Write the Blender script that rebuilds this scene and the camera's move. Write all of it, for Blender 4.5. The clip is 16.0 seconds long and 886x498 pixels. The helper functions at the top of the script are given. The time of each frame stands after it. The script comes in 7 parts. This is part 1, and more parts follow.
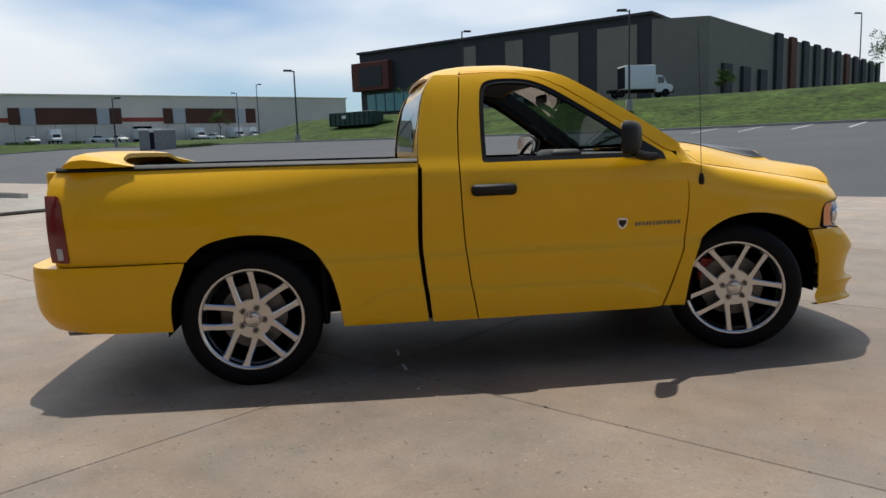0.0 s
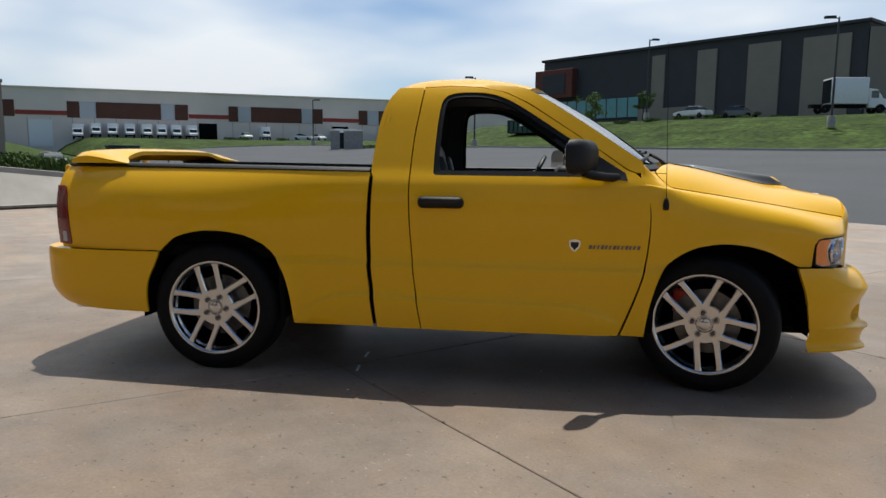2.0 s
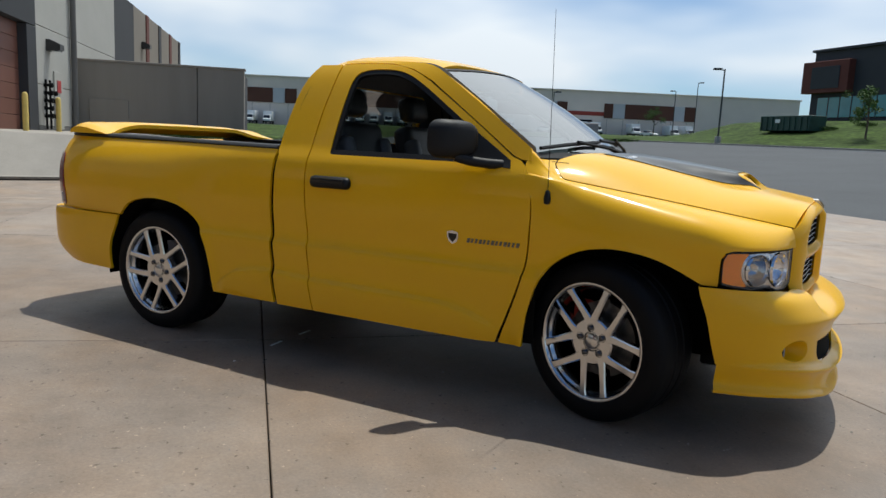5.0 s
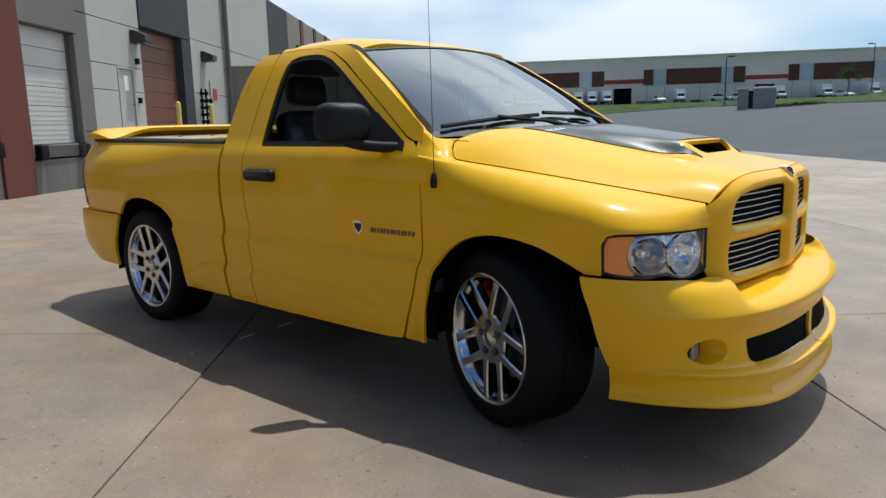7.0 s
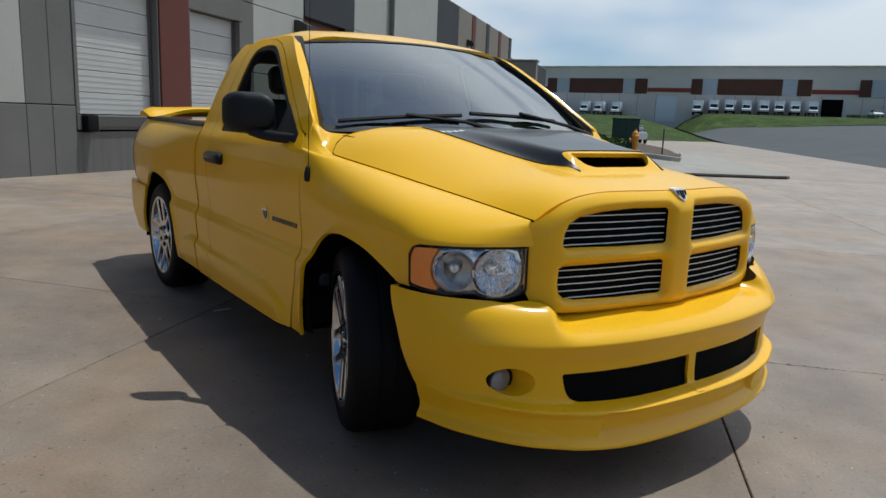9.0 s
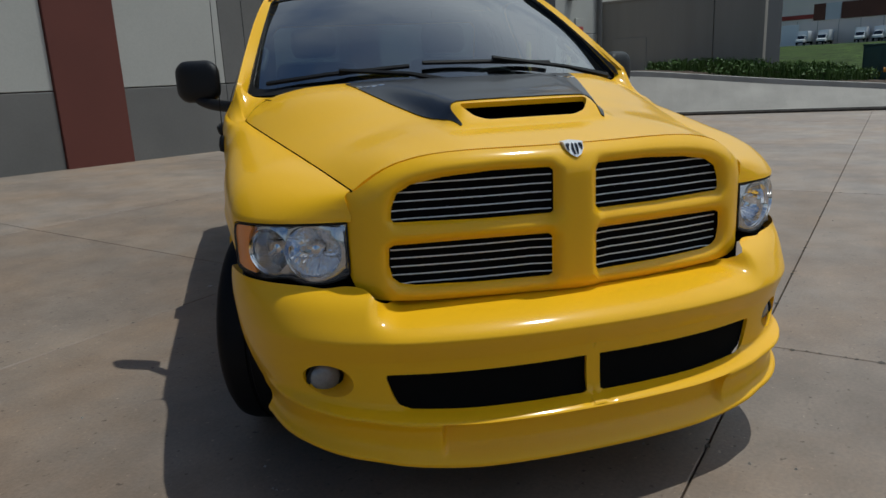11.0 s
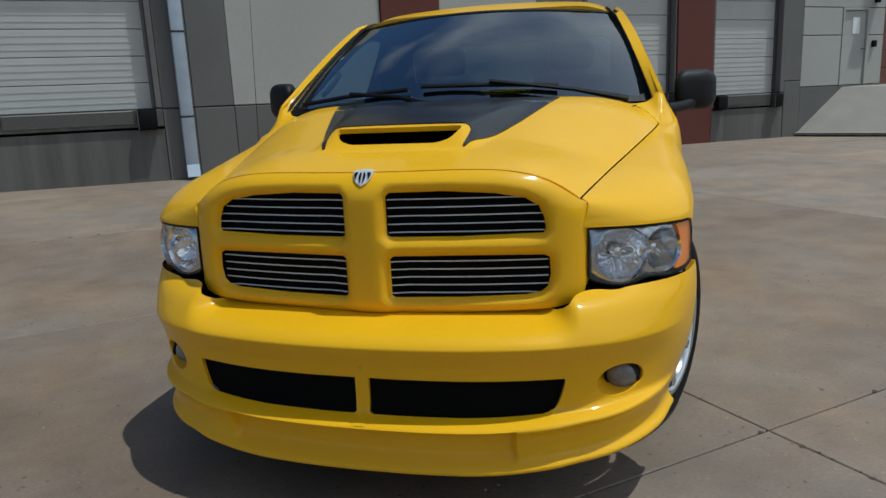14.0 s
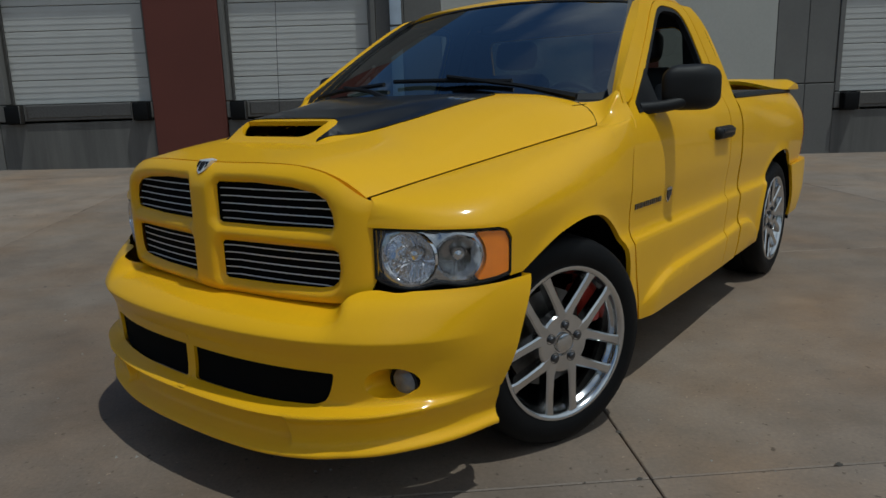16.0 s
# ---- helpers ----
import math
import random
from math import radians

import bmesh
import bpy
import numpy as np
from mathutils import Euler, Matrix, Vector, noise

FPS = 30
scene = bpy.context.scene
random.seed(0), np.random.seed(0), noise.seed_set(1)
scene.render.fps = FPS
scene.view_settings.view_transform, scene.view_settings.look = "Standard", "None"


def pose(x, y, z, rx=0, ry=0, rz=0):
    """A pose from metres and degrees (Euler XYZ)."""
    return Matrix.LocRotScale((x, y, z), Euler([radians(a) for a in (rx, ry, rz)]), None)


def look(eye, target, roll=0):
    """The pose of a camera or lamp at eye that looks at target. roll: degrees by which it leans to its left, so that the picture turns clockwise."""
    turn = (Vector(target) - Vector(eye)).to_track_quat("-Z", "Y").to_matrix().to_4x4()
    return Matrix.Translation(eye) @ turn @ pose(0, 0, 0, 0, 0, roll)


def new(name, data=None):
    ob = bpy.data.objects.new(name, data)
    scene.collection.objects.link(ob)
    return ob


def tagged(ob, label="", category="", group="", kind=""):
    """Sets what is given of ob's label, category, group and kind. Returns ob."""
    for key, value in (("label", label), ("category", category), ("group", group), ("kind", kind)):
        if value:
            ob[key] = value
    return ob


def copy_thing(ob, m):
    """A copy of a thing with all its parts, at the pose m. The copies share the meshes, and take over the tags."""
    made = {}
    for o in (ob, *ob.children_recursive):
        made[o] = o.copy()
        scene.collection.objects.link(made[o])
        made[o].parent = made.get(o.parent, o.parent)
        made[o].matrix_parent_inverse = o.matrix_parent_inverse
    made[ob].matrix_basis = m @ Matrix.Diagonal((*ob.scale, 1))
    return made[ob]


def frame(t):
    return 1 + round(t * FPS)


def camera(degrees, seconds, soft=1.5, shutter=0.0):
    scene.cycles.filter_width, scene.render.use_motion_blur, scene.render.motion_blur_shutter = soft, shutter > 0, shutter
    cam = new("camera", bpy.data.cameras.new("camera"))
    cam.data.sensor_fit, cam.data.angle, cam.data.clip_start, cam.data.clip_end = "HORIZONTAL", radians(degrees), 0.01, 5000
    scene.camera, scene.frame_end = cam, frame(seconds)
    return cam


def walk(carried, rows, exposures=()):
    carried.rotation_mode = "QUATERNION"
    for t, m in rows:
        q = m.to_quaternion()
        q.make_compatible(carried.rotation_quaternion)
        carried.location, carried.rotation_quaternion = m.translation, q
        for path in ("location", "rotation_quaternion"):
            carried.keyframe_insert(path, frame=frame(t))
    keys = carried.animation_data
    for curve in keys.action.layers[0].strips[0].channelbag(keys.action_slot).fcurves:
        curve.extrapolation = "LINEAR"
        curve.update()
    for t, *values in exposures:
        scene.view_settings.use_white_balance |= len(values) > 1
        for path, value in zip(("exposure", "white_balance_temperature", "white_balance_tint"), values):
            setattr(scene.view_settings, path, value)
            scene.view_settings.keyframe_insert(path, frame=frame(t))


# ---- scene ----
cam = camera(64.1, 16.0)
PATH = [
    (0, (-0.970, -5.066, 1.336), (-0.7034, -3.1042, 1.0543), -1.98),
    (0.5, (-0.605, -5.163, 1.341), (-0.4963, -3.1870, 1.0552), -0.96),
    (1, (-0.294, -5.151, 1.335), (-0.2957, -3.1674, 1.0830), -1.60),
    (1.5, (0.038, -5.116, 1.357), (-0.0386, -3.1344, 1.1000), -0.51),
    (2, (0.394, -5.140, 1.348), (0.1604, -3.1704, 1.0920), 0.57),
    (2.5, (0.704, -5.075, 1.336), (0.3627, -3.1203, 1.0826), 0.27),
    (3, (1.017, -4.947, 1.345), (0.5847, -3.0154, 1.0585), 0.72),
    (3.5, (1.362, -4.881, 1.356), (0.7913, -2.9824, 1.0953), 1.17),
    (4, (1.644, -4.761, 1.349), (0.9964, -2.8927, 1.0520), 0.56),
    (4.2, (1.771, -4.692, 1.337), (1.0883, -2.8344, 1.0507), 1.30),
    (6.5, (3.021, -3.636, 1.342), (1.8091, -2.0833, 0.9956), -0.61),
    (7, (3.238, -3.414, 1.346), (1.9653, -1.9106, 0.9989), -1.29),
    (7.5, (3.435, -3.115, 1.349), (2.0905, -1.6808, 0.9796), -0.56),
    (8, (3.663, -2.845, 1.347), (2.2300, -1.4921, 1.0075), -1.61),
    (8.2, (3.788, -2.775, 1.366), (2.3190, -1.4600, 1.0340), -0.60),
    (10.5, (4.237, -1.298, 1.343), (2.4316, -0.5854, 0.8601), -0.85),
    (11, (4.323, -0.973, 1.342), (2.4542, -0.4454, 0.8635), -2.65),
    (11.5, (4.454, -0.666, 1.374), (2.5354, -0.2909, 0.9511), -2.37),
    (12, (4.493, -0.395, 1.364), (2.5552, -0.1779, 0.9183), -2.59),
    (12.5, (4.547, -0.121, 1.368), (2.5911, -0.0596, 0.9536), -3.24),
    (13, (4.624, 0.213, 1.369), (2.6679, 0.0887, 0.9695), -2.43),
    (13.5, (4.567, 0.518, 1.338), (2.6279, 0.2004, 0.9637), -2.11),
    (14, (4.452, 0.810, 1.343), (2.5641, 0.2996, 0.9240), -2.58),
    (14.5, (4.342, 1.176, 1.349), (2.5190, 0.4504, 0.9635), -2.41),
    (15, (4.189, 1.490, 1.330), (2.4211, 0.6279, 0.9666), -3.56),
    (15.5, (4.001, 1.801, 1.345), (2.3116, 0.7975, 0.9729), -2.94),
    (16, (3.833, 2.155, 1.316), (2.2828, 0.9629, 0.8970), -1.80),
]
EXPOSURES = [(0.0, -0.38, 6350, 7), (4.0, -0.38, 6250, 6), (7.0, -0.27, 6000, 4), (8.2, -0.37, 5950, 4), (10.5, -1.04, 5900, 3), (12.5, -0.99, 5850, 2), (14.6, -0.95, 5750, 0), (15.5, -1.25, 5750, 0), (16.0, -1.52, 5750, 0)]
walk(cam, [(t, look(eye, target, roll)) for t, eye, target, roll in PATH], EXPOSURES)

# ---- light ----
SUN_TO = Vector((-0.01, 0.475, 1.40)).normalized()
world = bpy.data.worlds.new("sky")
scene.world = world
world.use_nodes = True
wn = world.node_tree.nodes
wl = world.node_tree.links
wn.clear()
w_out = wn.new("ShaderNodeOutputWorld")
w_bg = wn.new("ShaderNodeBackground")
w_bg.inputs["Strength"].default_value = 0.060
w_sky = wn.new("ShaderNodeTexSky")
w_sky.sky_type = "NISHITA"
w_sky.sun_disc = False
w_sky.sun_elevation = math.asin(SUN_TO.z)
w_sky.sun_rotation = math.atan2(SUN_TO.x, SUN_TO.y)
w_sky.dust_density = 0.4
w_sky.ozone_density = 1.5
w_co = wn.new("ShaderNodeTexCoord")
w_map = wn.new("ShaderNodeMapping")
w_map.inputs["Scale"].default_value = (1.1, 1.6, 4.0)
w_map.inputs["Rotation"].default_value = (0.25, 0.1, 0.9)
w_noise = wn.new("ShaderNodeTexNoise")
w_noise.inputs["Scale"].default_value = 1.6
w_noise.inputs["Detail"].default_value = 3.5
w_noise.inputs["Roughness"].default_value = 0.48
w_ramp = wn.new("ShaderNodeMapRange")
w_ramp.inputs["From Min"].default_value = 0.37
w_ramp.inputs["From Max"].default_value = 0.63
w_mix = wn.new("ShaderNodeMixRGB")
wl.new(w_co.outputs["Generated"], w_map.inputs["Vector"])
wl.new(w_map.outputs["Vector"], w_noise.inputs["Vector"])
w_sep = wn.new("ShaderNodeSeparateXYZ")
# the cloud thickens on the sun's side of the sky
w_side = wn.new("ShaderNodeMath")
w_side.operation = "MULTIPLY"
wl.new(w_sep.outputs["Y"], w_side.inputs[0])
wl.new(w_sep.outputs["Z"], w_side.inputs[1])
w_more = wn.new("ShaderNodeMath")
w_more.operation = "MULTIPLY_ADD"
w_more.inputs[1].default_value = 0.48
wl.new(w_side.outputs["Value"], w_more.inputs[0])
wl.new(w_noise.outputs["Fac"], w_more.inputs[2])
wl.new(w_more.outputs["Value"], w_ramp.inputs["Value"])
w_low = wn.new("ShaderNodeMapRange")
w_low.inputs["From Min"].default_value = 0.70
w_low.inputs["From Max"].default_value = 0.92
w_low.inputs["To Min"].default_value = 1.0
w_low.inputs["To Max"].default_value = 0.25
w_mul = wn.new("ShaderNodeMath")
w_mul.operation = "MULTIPLY"
wl.new(w_co.outputs["Generated"], w_sep.inputs["Vector"])
wl.new(w_sep.outputs["Z"], w_low.inputs["Value"])
wl.new(w_ramp.outputs["Result"], w_mul.inputs[0])
wl.new(w_low.outputs["Result"], w_mul.inputs[1])
wl.new(w_mul.outputs["Value"], w_mix.inputs["Fac"])
# and shines brighter there
w_lit = wn.new("ShaderNodeMapRange")
w_lit.inputs["From Max"].default_value = 0.5
w_lit.inputs["To Min"].default_value = 1.0
w_lit.inputs["To Max"].default_value = 1.75
wl.new(w_side.outputs["Value"], w_lit.inputs["Value"])
w_white = wn.new("ShaderNodeVectorMath")
w_white.operation = "SCALE"
w_white.inputs[0].default_value = (15.5, 15.9, 16.6)
wl.new(w_lit.outputs["Result"], w_white.inputs["Scale"])
wl.new(w_white.outputs[0], w_mix.inputs["Color2"])
w_gain = wn.new("ShaderNodeVectorMath")
w_gain.operation = "MULTIPLY"
w_gain.inputs[1].default_value = (1.50, 1.82, 2.16)
wl.new(w_sky.outputs["Color"], w_gain.inputs[0])
wl.new(w_gain.outputs[0], w_mix.inputs["Color1"])
wl.new(w_mix.outputs["Color"], w_bg.inputs["Color"])
wl.new(w_bg.outputs["Background"], w_out.inputs["Surface"])

sun_data = bpy.data.lights.new("sun", "SUN")
sun_data.energy = 5.0
sun_data.angle = radians(0.6)
sun_data.color = (1.0, 0.95, 0.87)
sun = new("sun", sun_data)
sun.matrix_world = look(SUN_TO * 50, (0, 0, 0))


# ---- materials ----
def mat(name, color, rough=0.6, metal=0.0, vary=0.0, scale=8.0, fine=0.0, fine_scale=90.0,
        bump=0.0, bump_scale=120.0, coat=0.0, coat_rough=0.03, spec=0.5, island=0.0, streak=None):
    m = bpy.data.materials.new(name)
    m.use_nodes = True
    nt = m.node_tree
    b = nt.nodes["Principled BSDF"]
    b.inputs["Base Color"].default_value = (*color, 1)
    b.inputs["Roughness"].default_value = rough
    b.inputs["Metallic"].default_value = metal
    b.inputs["Specular IOR Level"].default_value = spec
    b.inputs["Coat Weight"].default_value = coat
    b.inputs["Coat Roughness"].default_value = coat_rough
    co = nt.nodes.new("ShaderNodeTexCoord")
    vec = co.outputs["Object"]
    if streak:
        mp = nt.nodes.new("ShaderNodeMapping")
        mp.inputs["Scale"].default_value = streak
        nt.links.new(vec, mp.inputs["Vector"])
        vec = mp.outputs["Vector"]
    last = None

    def factor(source, low, high):
        r = nt.nodes.new("ShaderNodeMapRange")
        r.inputs["From Min"].default_value = 0.25
        r.inputs["From Max"].default_value = 0.75
        r.inputs["To Min"].default_value = low
        r.inputs["To Max"].default_value = high
        nt.links.new(source, r.inputs["Value"])
        return r.outputs["Result"]

    def times(value):
        nonlocal last
        x = nt.nodes.new("ShaderNodeVectorMath")
        x.operation = "SCALE"
        if last is None:
            x.inputs[0].default_value = color
        else:
            nt.links.new(last, x.inputs[0])
        nt.links.new(value, x.inputs["Scale"])
        last = x.outputs[0]

    if vary:
        n = nt.nodes.new("ShaderNodeTexNoise")
        n.inputs["Scale"].default_value = scale
        n.inputs["Detail"].default_value = 6
        nt.links.new(vec, n.inputs["Vector"])
        times(factor(n.outputs["Fac"], 1 - vary, 1 + vary))
    if fine:
        n = nt.nodes.new("ShaderNodeTexNoise")
        n.inputs["Scale"].default_value = fine_scale
        n.inputs["Detail"].default_value = 4
        nt.links.new(vec, n.inputs["Vector"])
        times(factor(n.outputs["Fac"], 1 - fine, 1 + fine))
    if island:
        o = nt.nodes.new("ShaderNodeObjectInfo")
        r = nt.nodes.new("ShaderNodeMapRange")
        r.inputs["To Min"].default_value = 1 - island
        r.inputs["To Max"].default_value = 1 + island
        nt.links.new(o.outputs["Random"], r.inputs["Value"])
        times(r.outputs["Result"])
    if last is not None:
        nt.links.new(last, b.inputs["Base Color"])
    if bump:
        n = nt.nodes.new("ShaderNodeTexNoise")
        n.inputs["Scale"].default_value = bump_scale
        n.inputs["Detail"].default_value = 5
        nt.links.new(co.outputs["Object"], n.inputs["Vector"])
        bp = nt.nodes.new("ShaderNodeBump")
        bp.inputs["Strength"].default_value = bump
        bp.inputs["Distance"].default_value = 0.01
        nt.links.new(n.outputs["Fac"], bp.inputs["Height"])
        nt.links.new(bp.outputs["Normal"], b.inputs["Normal"])
    return m


def pane_mat(name, color, gloss, power):
    """A single clear sheet: tinted see-through with a mirror gloss that grows towards grazing."""
    m = bpy.data.materials.new(name)
    m.use_nodes = True
    nt = m.node_tree
    nt.nodes.remove(nt.nodes["Principled BSDF"])
    out = nt.nodes["Material Output"]
    clear = nt.nodes.new("ShaderNodeBsdfTransparent")
    clear.inputs["Color"].default_value = (*color, 1)
    shine = nt.nodes.new("ShaderNodeBsdfGlossy")
    shine.inputs["Roughness"].default_value = 0.01
    lw = nt.nodes.new("ShaderNodeLayerWeight")
    lw.inputs["Blend"].default_value = 0.5
    pw = nt.nodes.new("ShaderNodeMath")
    pw.operation = "POWER"
    pw.inputs[1].default_value = power
    rg = nt.nodes.new("ShaderNodeMapRange")
    rg.inputs["To Min"].default_value = gloss
    rg.inputs["To Max"].default_value = 0.82
    mx = nt.nodes.new("ShaderNodeMixShader")
    nt.links.new(lw.outputs["Facing"], pw.inputs[0])
    nt.links.new(pw.outputs["Value"], rg.inputs["Value"])
    nt.links.new(rg.outputs["Result"], mx.inputs["Fac"])
    nt.links.new(clear.outputs["BSDF"], mx.inputs[1])
    nt.links.new(shine.outputs["BSDF"], mx.inputs[2])
    nt.links.new(mx.outputs["Shader"], out.inputs["Surface"])
    return m


YELLOW = mat("yellow_paint", (0.84, 0.452, 0.004), 0.42, vary=0.02, scale=3, fine=0.02, fine_scale=400, coat=0.52, coat_rough=0.09, spec=0.1)
BLACKTRIM = mat("black_plastic", (0.006, 0.006, 0.0065), 0.52, bump=0.12, bump_scale=600, vary=0.1, spec=0.3)
BLACKGLOSS = mat("black_vinyl", (0.004, 0.004, 0.005), 0.35, coat=0.35, coat_rough=0.08, vary=0.05, spec=0.3)
DARK = mat("dark_cavity", (0.003, 0.003, 0.003), 0.9, vary=0.2, spec=0.1)
UNDER = mat("underbody", (0.006, 0.006, 0.006), 0.85, vary=0.3, spec=0.2)
RUBBER = mat("tyre_rubber", (0.0045, 0.0045, 0.005), 0.62, vary=0.15, scale=14, bump=0.12, bump_scale=250, spec=0.16)
ALLOY = mat("polished_alloy", (0.60, 0.60, 0.60), 0.15, metal=1.0, vary=0.05, scale=20)
CHROME = mat("chrome", (0.75, 0.75, 0.76), 0.06, metal=1.0)
LUG = mat("dark_chrome", (0.10, 0.10, 0.105), 0.22, metal=0.9)
STEEL = mat("brake_steel", (0.16, 0.15, 0.14), 0.45, metal=0.9, vary=0.2, scale=30)
CALIPER = mat("red_caliper", (0.45, 0.03, 0.015), 0.45, vary=0.1)
FOGLENS = mat("fog_lamp_glass", (0.20, 0.205, 0.21), 0.12, coat=1.0, vary=0.25, scale=40)
LENS = pane_mat("clear_lens", (0.96, 0.96, 0.96), 0.04, 4.5)
SCREEN = pane_mat("windshield_glass", (0.26, 0.35, 0.35), 0.18, 1.75)
TINT = pane_mat("tinted_glass", (0.25, 0.28, 0.27), 0.08, 2.2)
AMBER = mat("amber_lens", (1.0, 0.27, 0.006), 0.2, coat=0.8, vary=0.08, scale=60)
REDLENS = mat("red_lens", (0.17, 0.006, 0.006), 0.2, coat=0.45, vary=0.15, scale=40)
REFLECT = mat("lamp_reflector", (0.86, 0.86, 0.88), 0.03, metal=1.0, vary=0.06, scale=60)
LAMPDARK = mat("darker_reflector", (0.64, 0.63, 0.62), 0.04, metal=1.0, vary=0.1, scale=80)
BEZEL = mat("lamp_bezel_satin", (0.62, 0.62, 0.63), 0.16, metal=0.85, vary=0.08, scale=30)
SEAT = mat("seat_leather", (0.018, 0.018, 0.02), 0.5, vary=0.15, scale=20, bump=0.2, bump_scale=300)
SEATGREY = mat("seat_insert", (0.10, 0.10, 0.105), 0.6, vary=0.1, scale=30)
TRIM = mat("cabin_trim", (0.035, 0.036, 0.04), 0.6, vary=0.12, scale=20)
HEADLINER = mat("headliner", (0.10, 0.10, 0.098), 0.9, vary=0.05)


def concrete_mat():
    """Worn brown-grey broom-finished concrete: stains, blotches, pits and pale specks."""
    m = bpy.data.materials.new("concrete")
    m.use_nodes = True
    nt = m.node_tree
    b = nt.nodes["Principled BSDF"]
    b.inputs["Roughness"].default_value = 0.58
    b.inputs["Specular IOR Level"].default_value = 0.5
    co = nt.nodes.new("ShaderNodeTexCoord")

    def noise_at(scale, detail, low, high, a, c, stretch=None):
        n = nt.nodes.new("ShaderNodeTexNoise")
        n.inputs["Scale"].default_value = scale
        n.inputs["Detail"].default_value = detail
        n.inputs["Roughness"].default_value = 0.62
        v = co.outputs["Object"]
        if stretch:
            mp = nt.nodes.new("ShaderNodeMapping")
            mp.inputs["Scale"].default_value = stretch
            mp.inputs["Rotation"].default_value = (0, 0, 0.5)
            nt.links.new(v, mp.inputs["Vector"])
            v = mp.outputs["Vector"]
        nt.links.new(v, n.inputs["Vector"])
        r = nt.nodes.new("ShaderNodeMapRange")
        r.inputs["From Min"].default_value, r.inputs["From Max"].default_value = low, high
        nt.links.new(n.outputs["Fac"], r.inputs["Value"])
        x = nt.nodes.new("ShaderNodeMixRGB")
        x.inputs["Color1"].default_value = (*a, 1)
        x.inputs["Color2"].default_value = (*c, 1)
        nt.links.new(r.outputs["Result"], x.inputs["Fac"])
        return x.outputs["Color"], n.outputs["Fac"]

    def multiply(p, q):
        x = nt.nodes.new("ShaderNodeMixRGB")
        x.blend_type = "MULTIPLY"
        x.inputs["Fac"].default_value = 1.0
        nt.links.new(p, x.inputs["Color1"])
        nt.links.new(q, x.inputs["Color2"])
        return x.outputs["Color"]

    base, _ = noise_at(0.55, 7, 0.30, 0.70, (0.167, 0.1285, 0.0985), (0.236, 0.192, 0.153))
    blot, _ = noise_at(2.7, 6, 0.30, 0.62, (0.79, 0.775, 0.76), (1.07, 1.06, 1.05))
    drag, _ = noise_at(1.3, 5, 0.35, 0.65, (0.955, 0.95, 0.945), (1.02, 1.02, 1.02), (0.6, 3.0, 1.0))
    stain, _ = noise_at(0.9, 6, 0.42, 0.70, (1.0, 1.0, 1.0), (1.17, 1.02, 0.85))
    pale, _ = noise_at(0.38, 8, 0.54, 0.68, (1.0, 1.0, 1.0), (1.13, 1.13, 1.12))
    grain, gf = noise_at(60, 4, 0.25, 0.75, (0.84, 0.84, 0.84), (1.14, 1.14, 1.14))
    pits, _ = noise_at(26, 2, 0.27, 0.34, (0.45, 0.42, 0.40), (1.0, 1.0, 1.0))
    specks, _ = noise_at(34, 2, 0.69, 0.74, (1.0, 1.0, 1.0), (1.7, 1.7, 1.7))
    c = base
    for q in (blot, drag, stain, pale, grain, pits, specks):
        c = multiply(c, q)
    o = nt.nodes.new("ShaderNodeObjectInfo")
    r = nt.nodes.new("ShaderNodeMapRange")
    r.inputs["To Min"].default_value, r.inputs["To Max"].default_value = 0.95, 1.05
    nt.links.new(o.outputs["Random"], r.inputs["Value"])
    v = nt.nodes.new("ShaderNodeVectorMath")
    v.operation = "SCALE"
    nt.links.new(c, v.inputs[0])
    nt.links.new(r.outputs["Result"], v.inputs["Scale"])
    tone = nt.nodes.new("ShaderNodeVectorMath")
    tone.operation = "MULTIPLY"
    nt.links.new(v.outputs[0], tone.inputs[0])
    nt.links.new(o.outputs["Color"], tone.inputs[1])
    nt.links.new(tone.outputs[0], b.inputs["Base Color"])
    bp = nt.nodes.new("ShaderNodeBump")
    bp.inputs["Strength"].default_value = 0.35
    bp.inputs["Distance"].default_value = 0.006
    nt.links.new(gf, bp.inputs["Height"])
    nt.links.new(bp.outputs["Normal"], b.inputs["Normal"])
    return m


CONCRETE = concrete_mat()
DOCKGREY = mat("stained_dock_concrete", (0.118, 0.112, 0.104), 0.85, vary=0.28, scale=1.0, fine=0.06, fine_scale=30, bump=0.1, streak=(5.0, 5.0, 0.35))
BARMETAL = mat("bright_grille_bar", (0.72, 0.72, 0.72), 0.38, metal=0.15, vary=0.04, scale=30)
# paler than the yard: brighter light on the ramp's slope put into the colour
RAMPCON = mat("lit_ramp_concrete", (0.30, 0.275, 0.24), 0.88, vary=0.14, scale=1.2, fine=0.10, fine_scale=50, bump=0.25)
KERB = mat("kerb_concrete", (0.30, 0.28, 0.25), 0.9, vary=0.16, scale=3, fine=0.1, bump=0.3)
SEAL = mat("joint_sealant", (0.07, 0.06, 0.05), 0.9, vary=0.4, scale=6)
ASPHALT = mat("asphalt", (0.055, 0.058, 0.062), 0.88, vary=0.16, scale=0.25, fine=0.12, fine_scale=25, bump=0.3, bump_scale=60)
GRASS = mat("grass", (0.040, 0.064, 0.013), 0.9, vary=0.55, scale=0.35, fine=0.75, fine_scale=1.9, bump=1.0, bump_scale=6, spec=0.1)
WALLLIGHT = mat("painted_concrete_light", (0.41, 0.40, 0.365), 0.85, vary=0.05, scale=0.8, fine=0.04, fine_scale=30, bump=0.1, bump_scale=40)
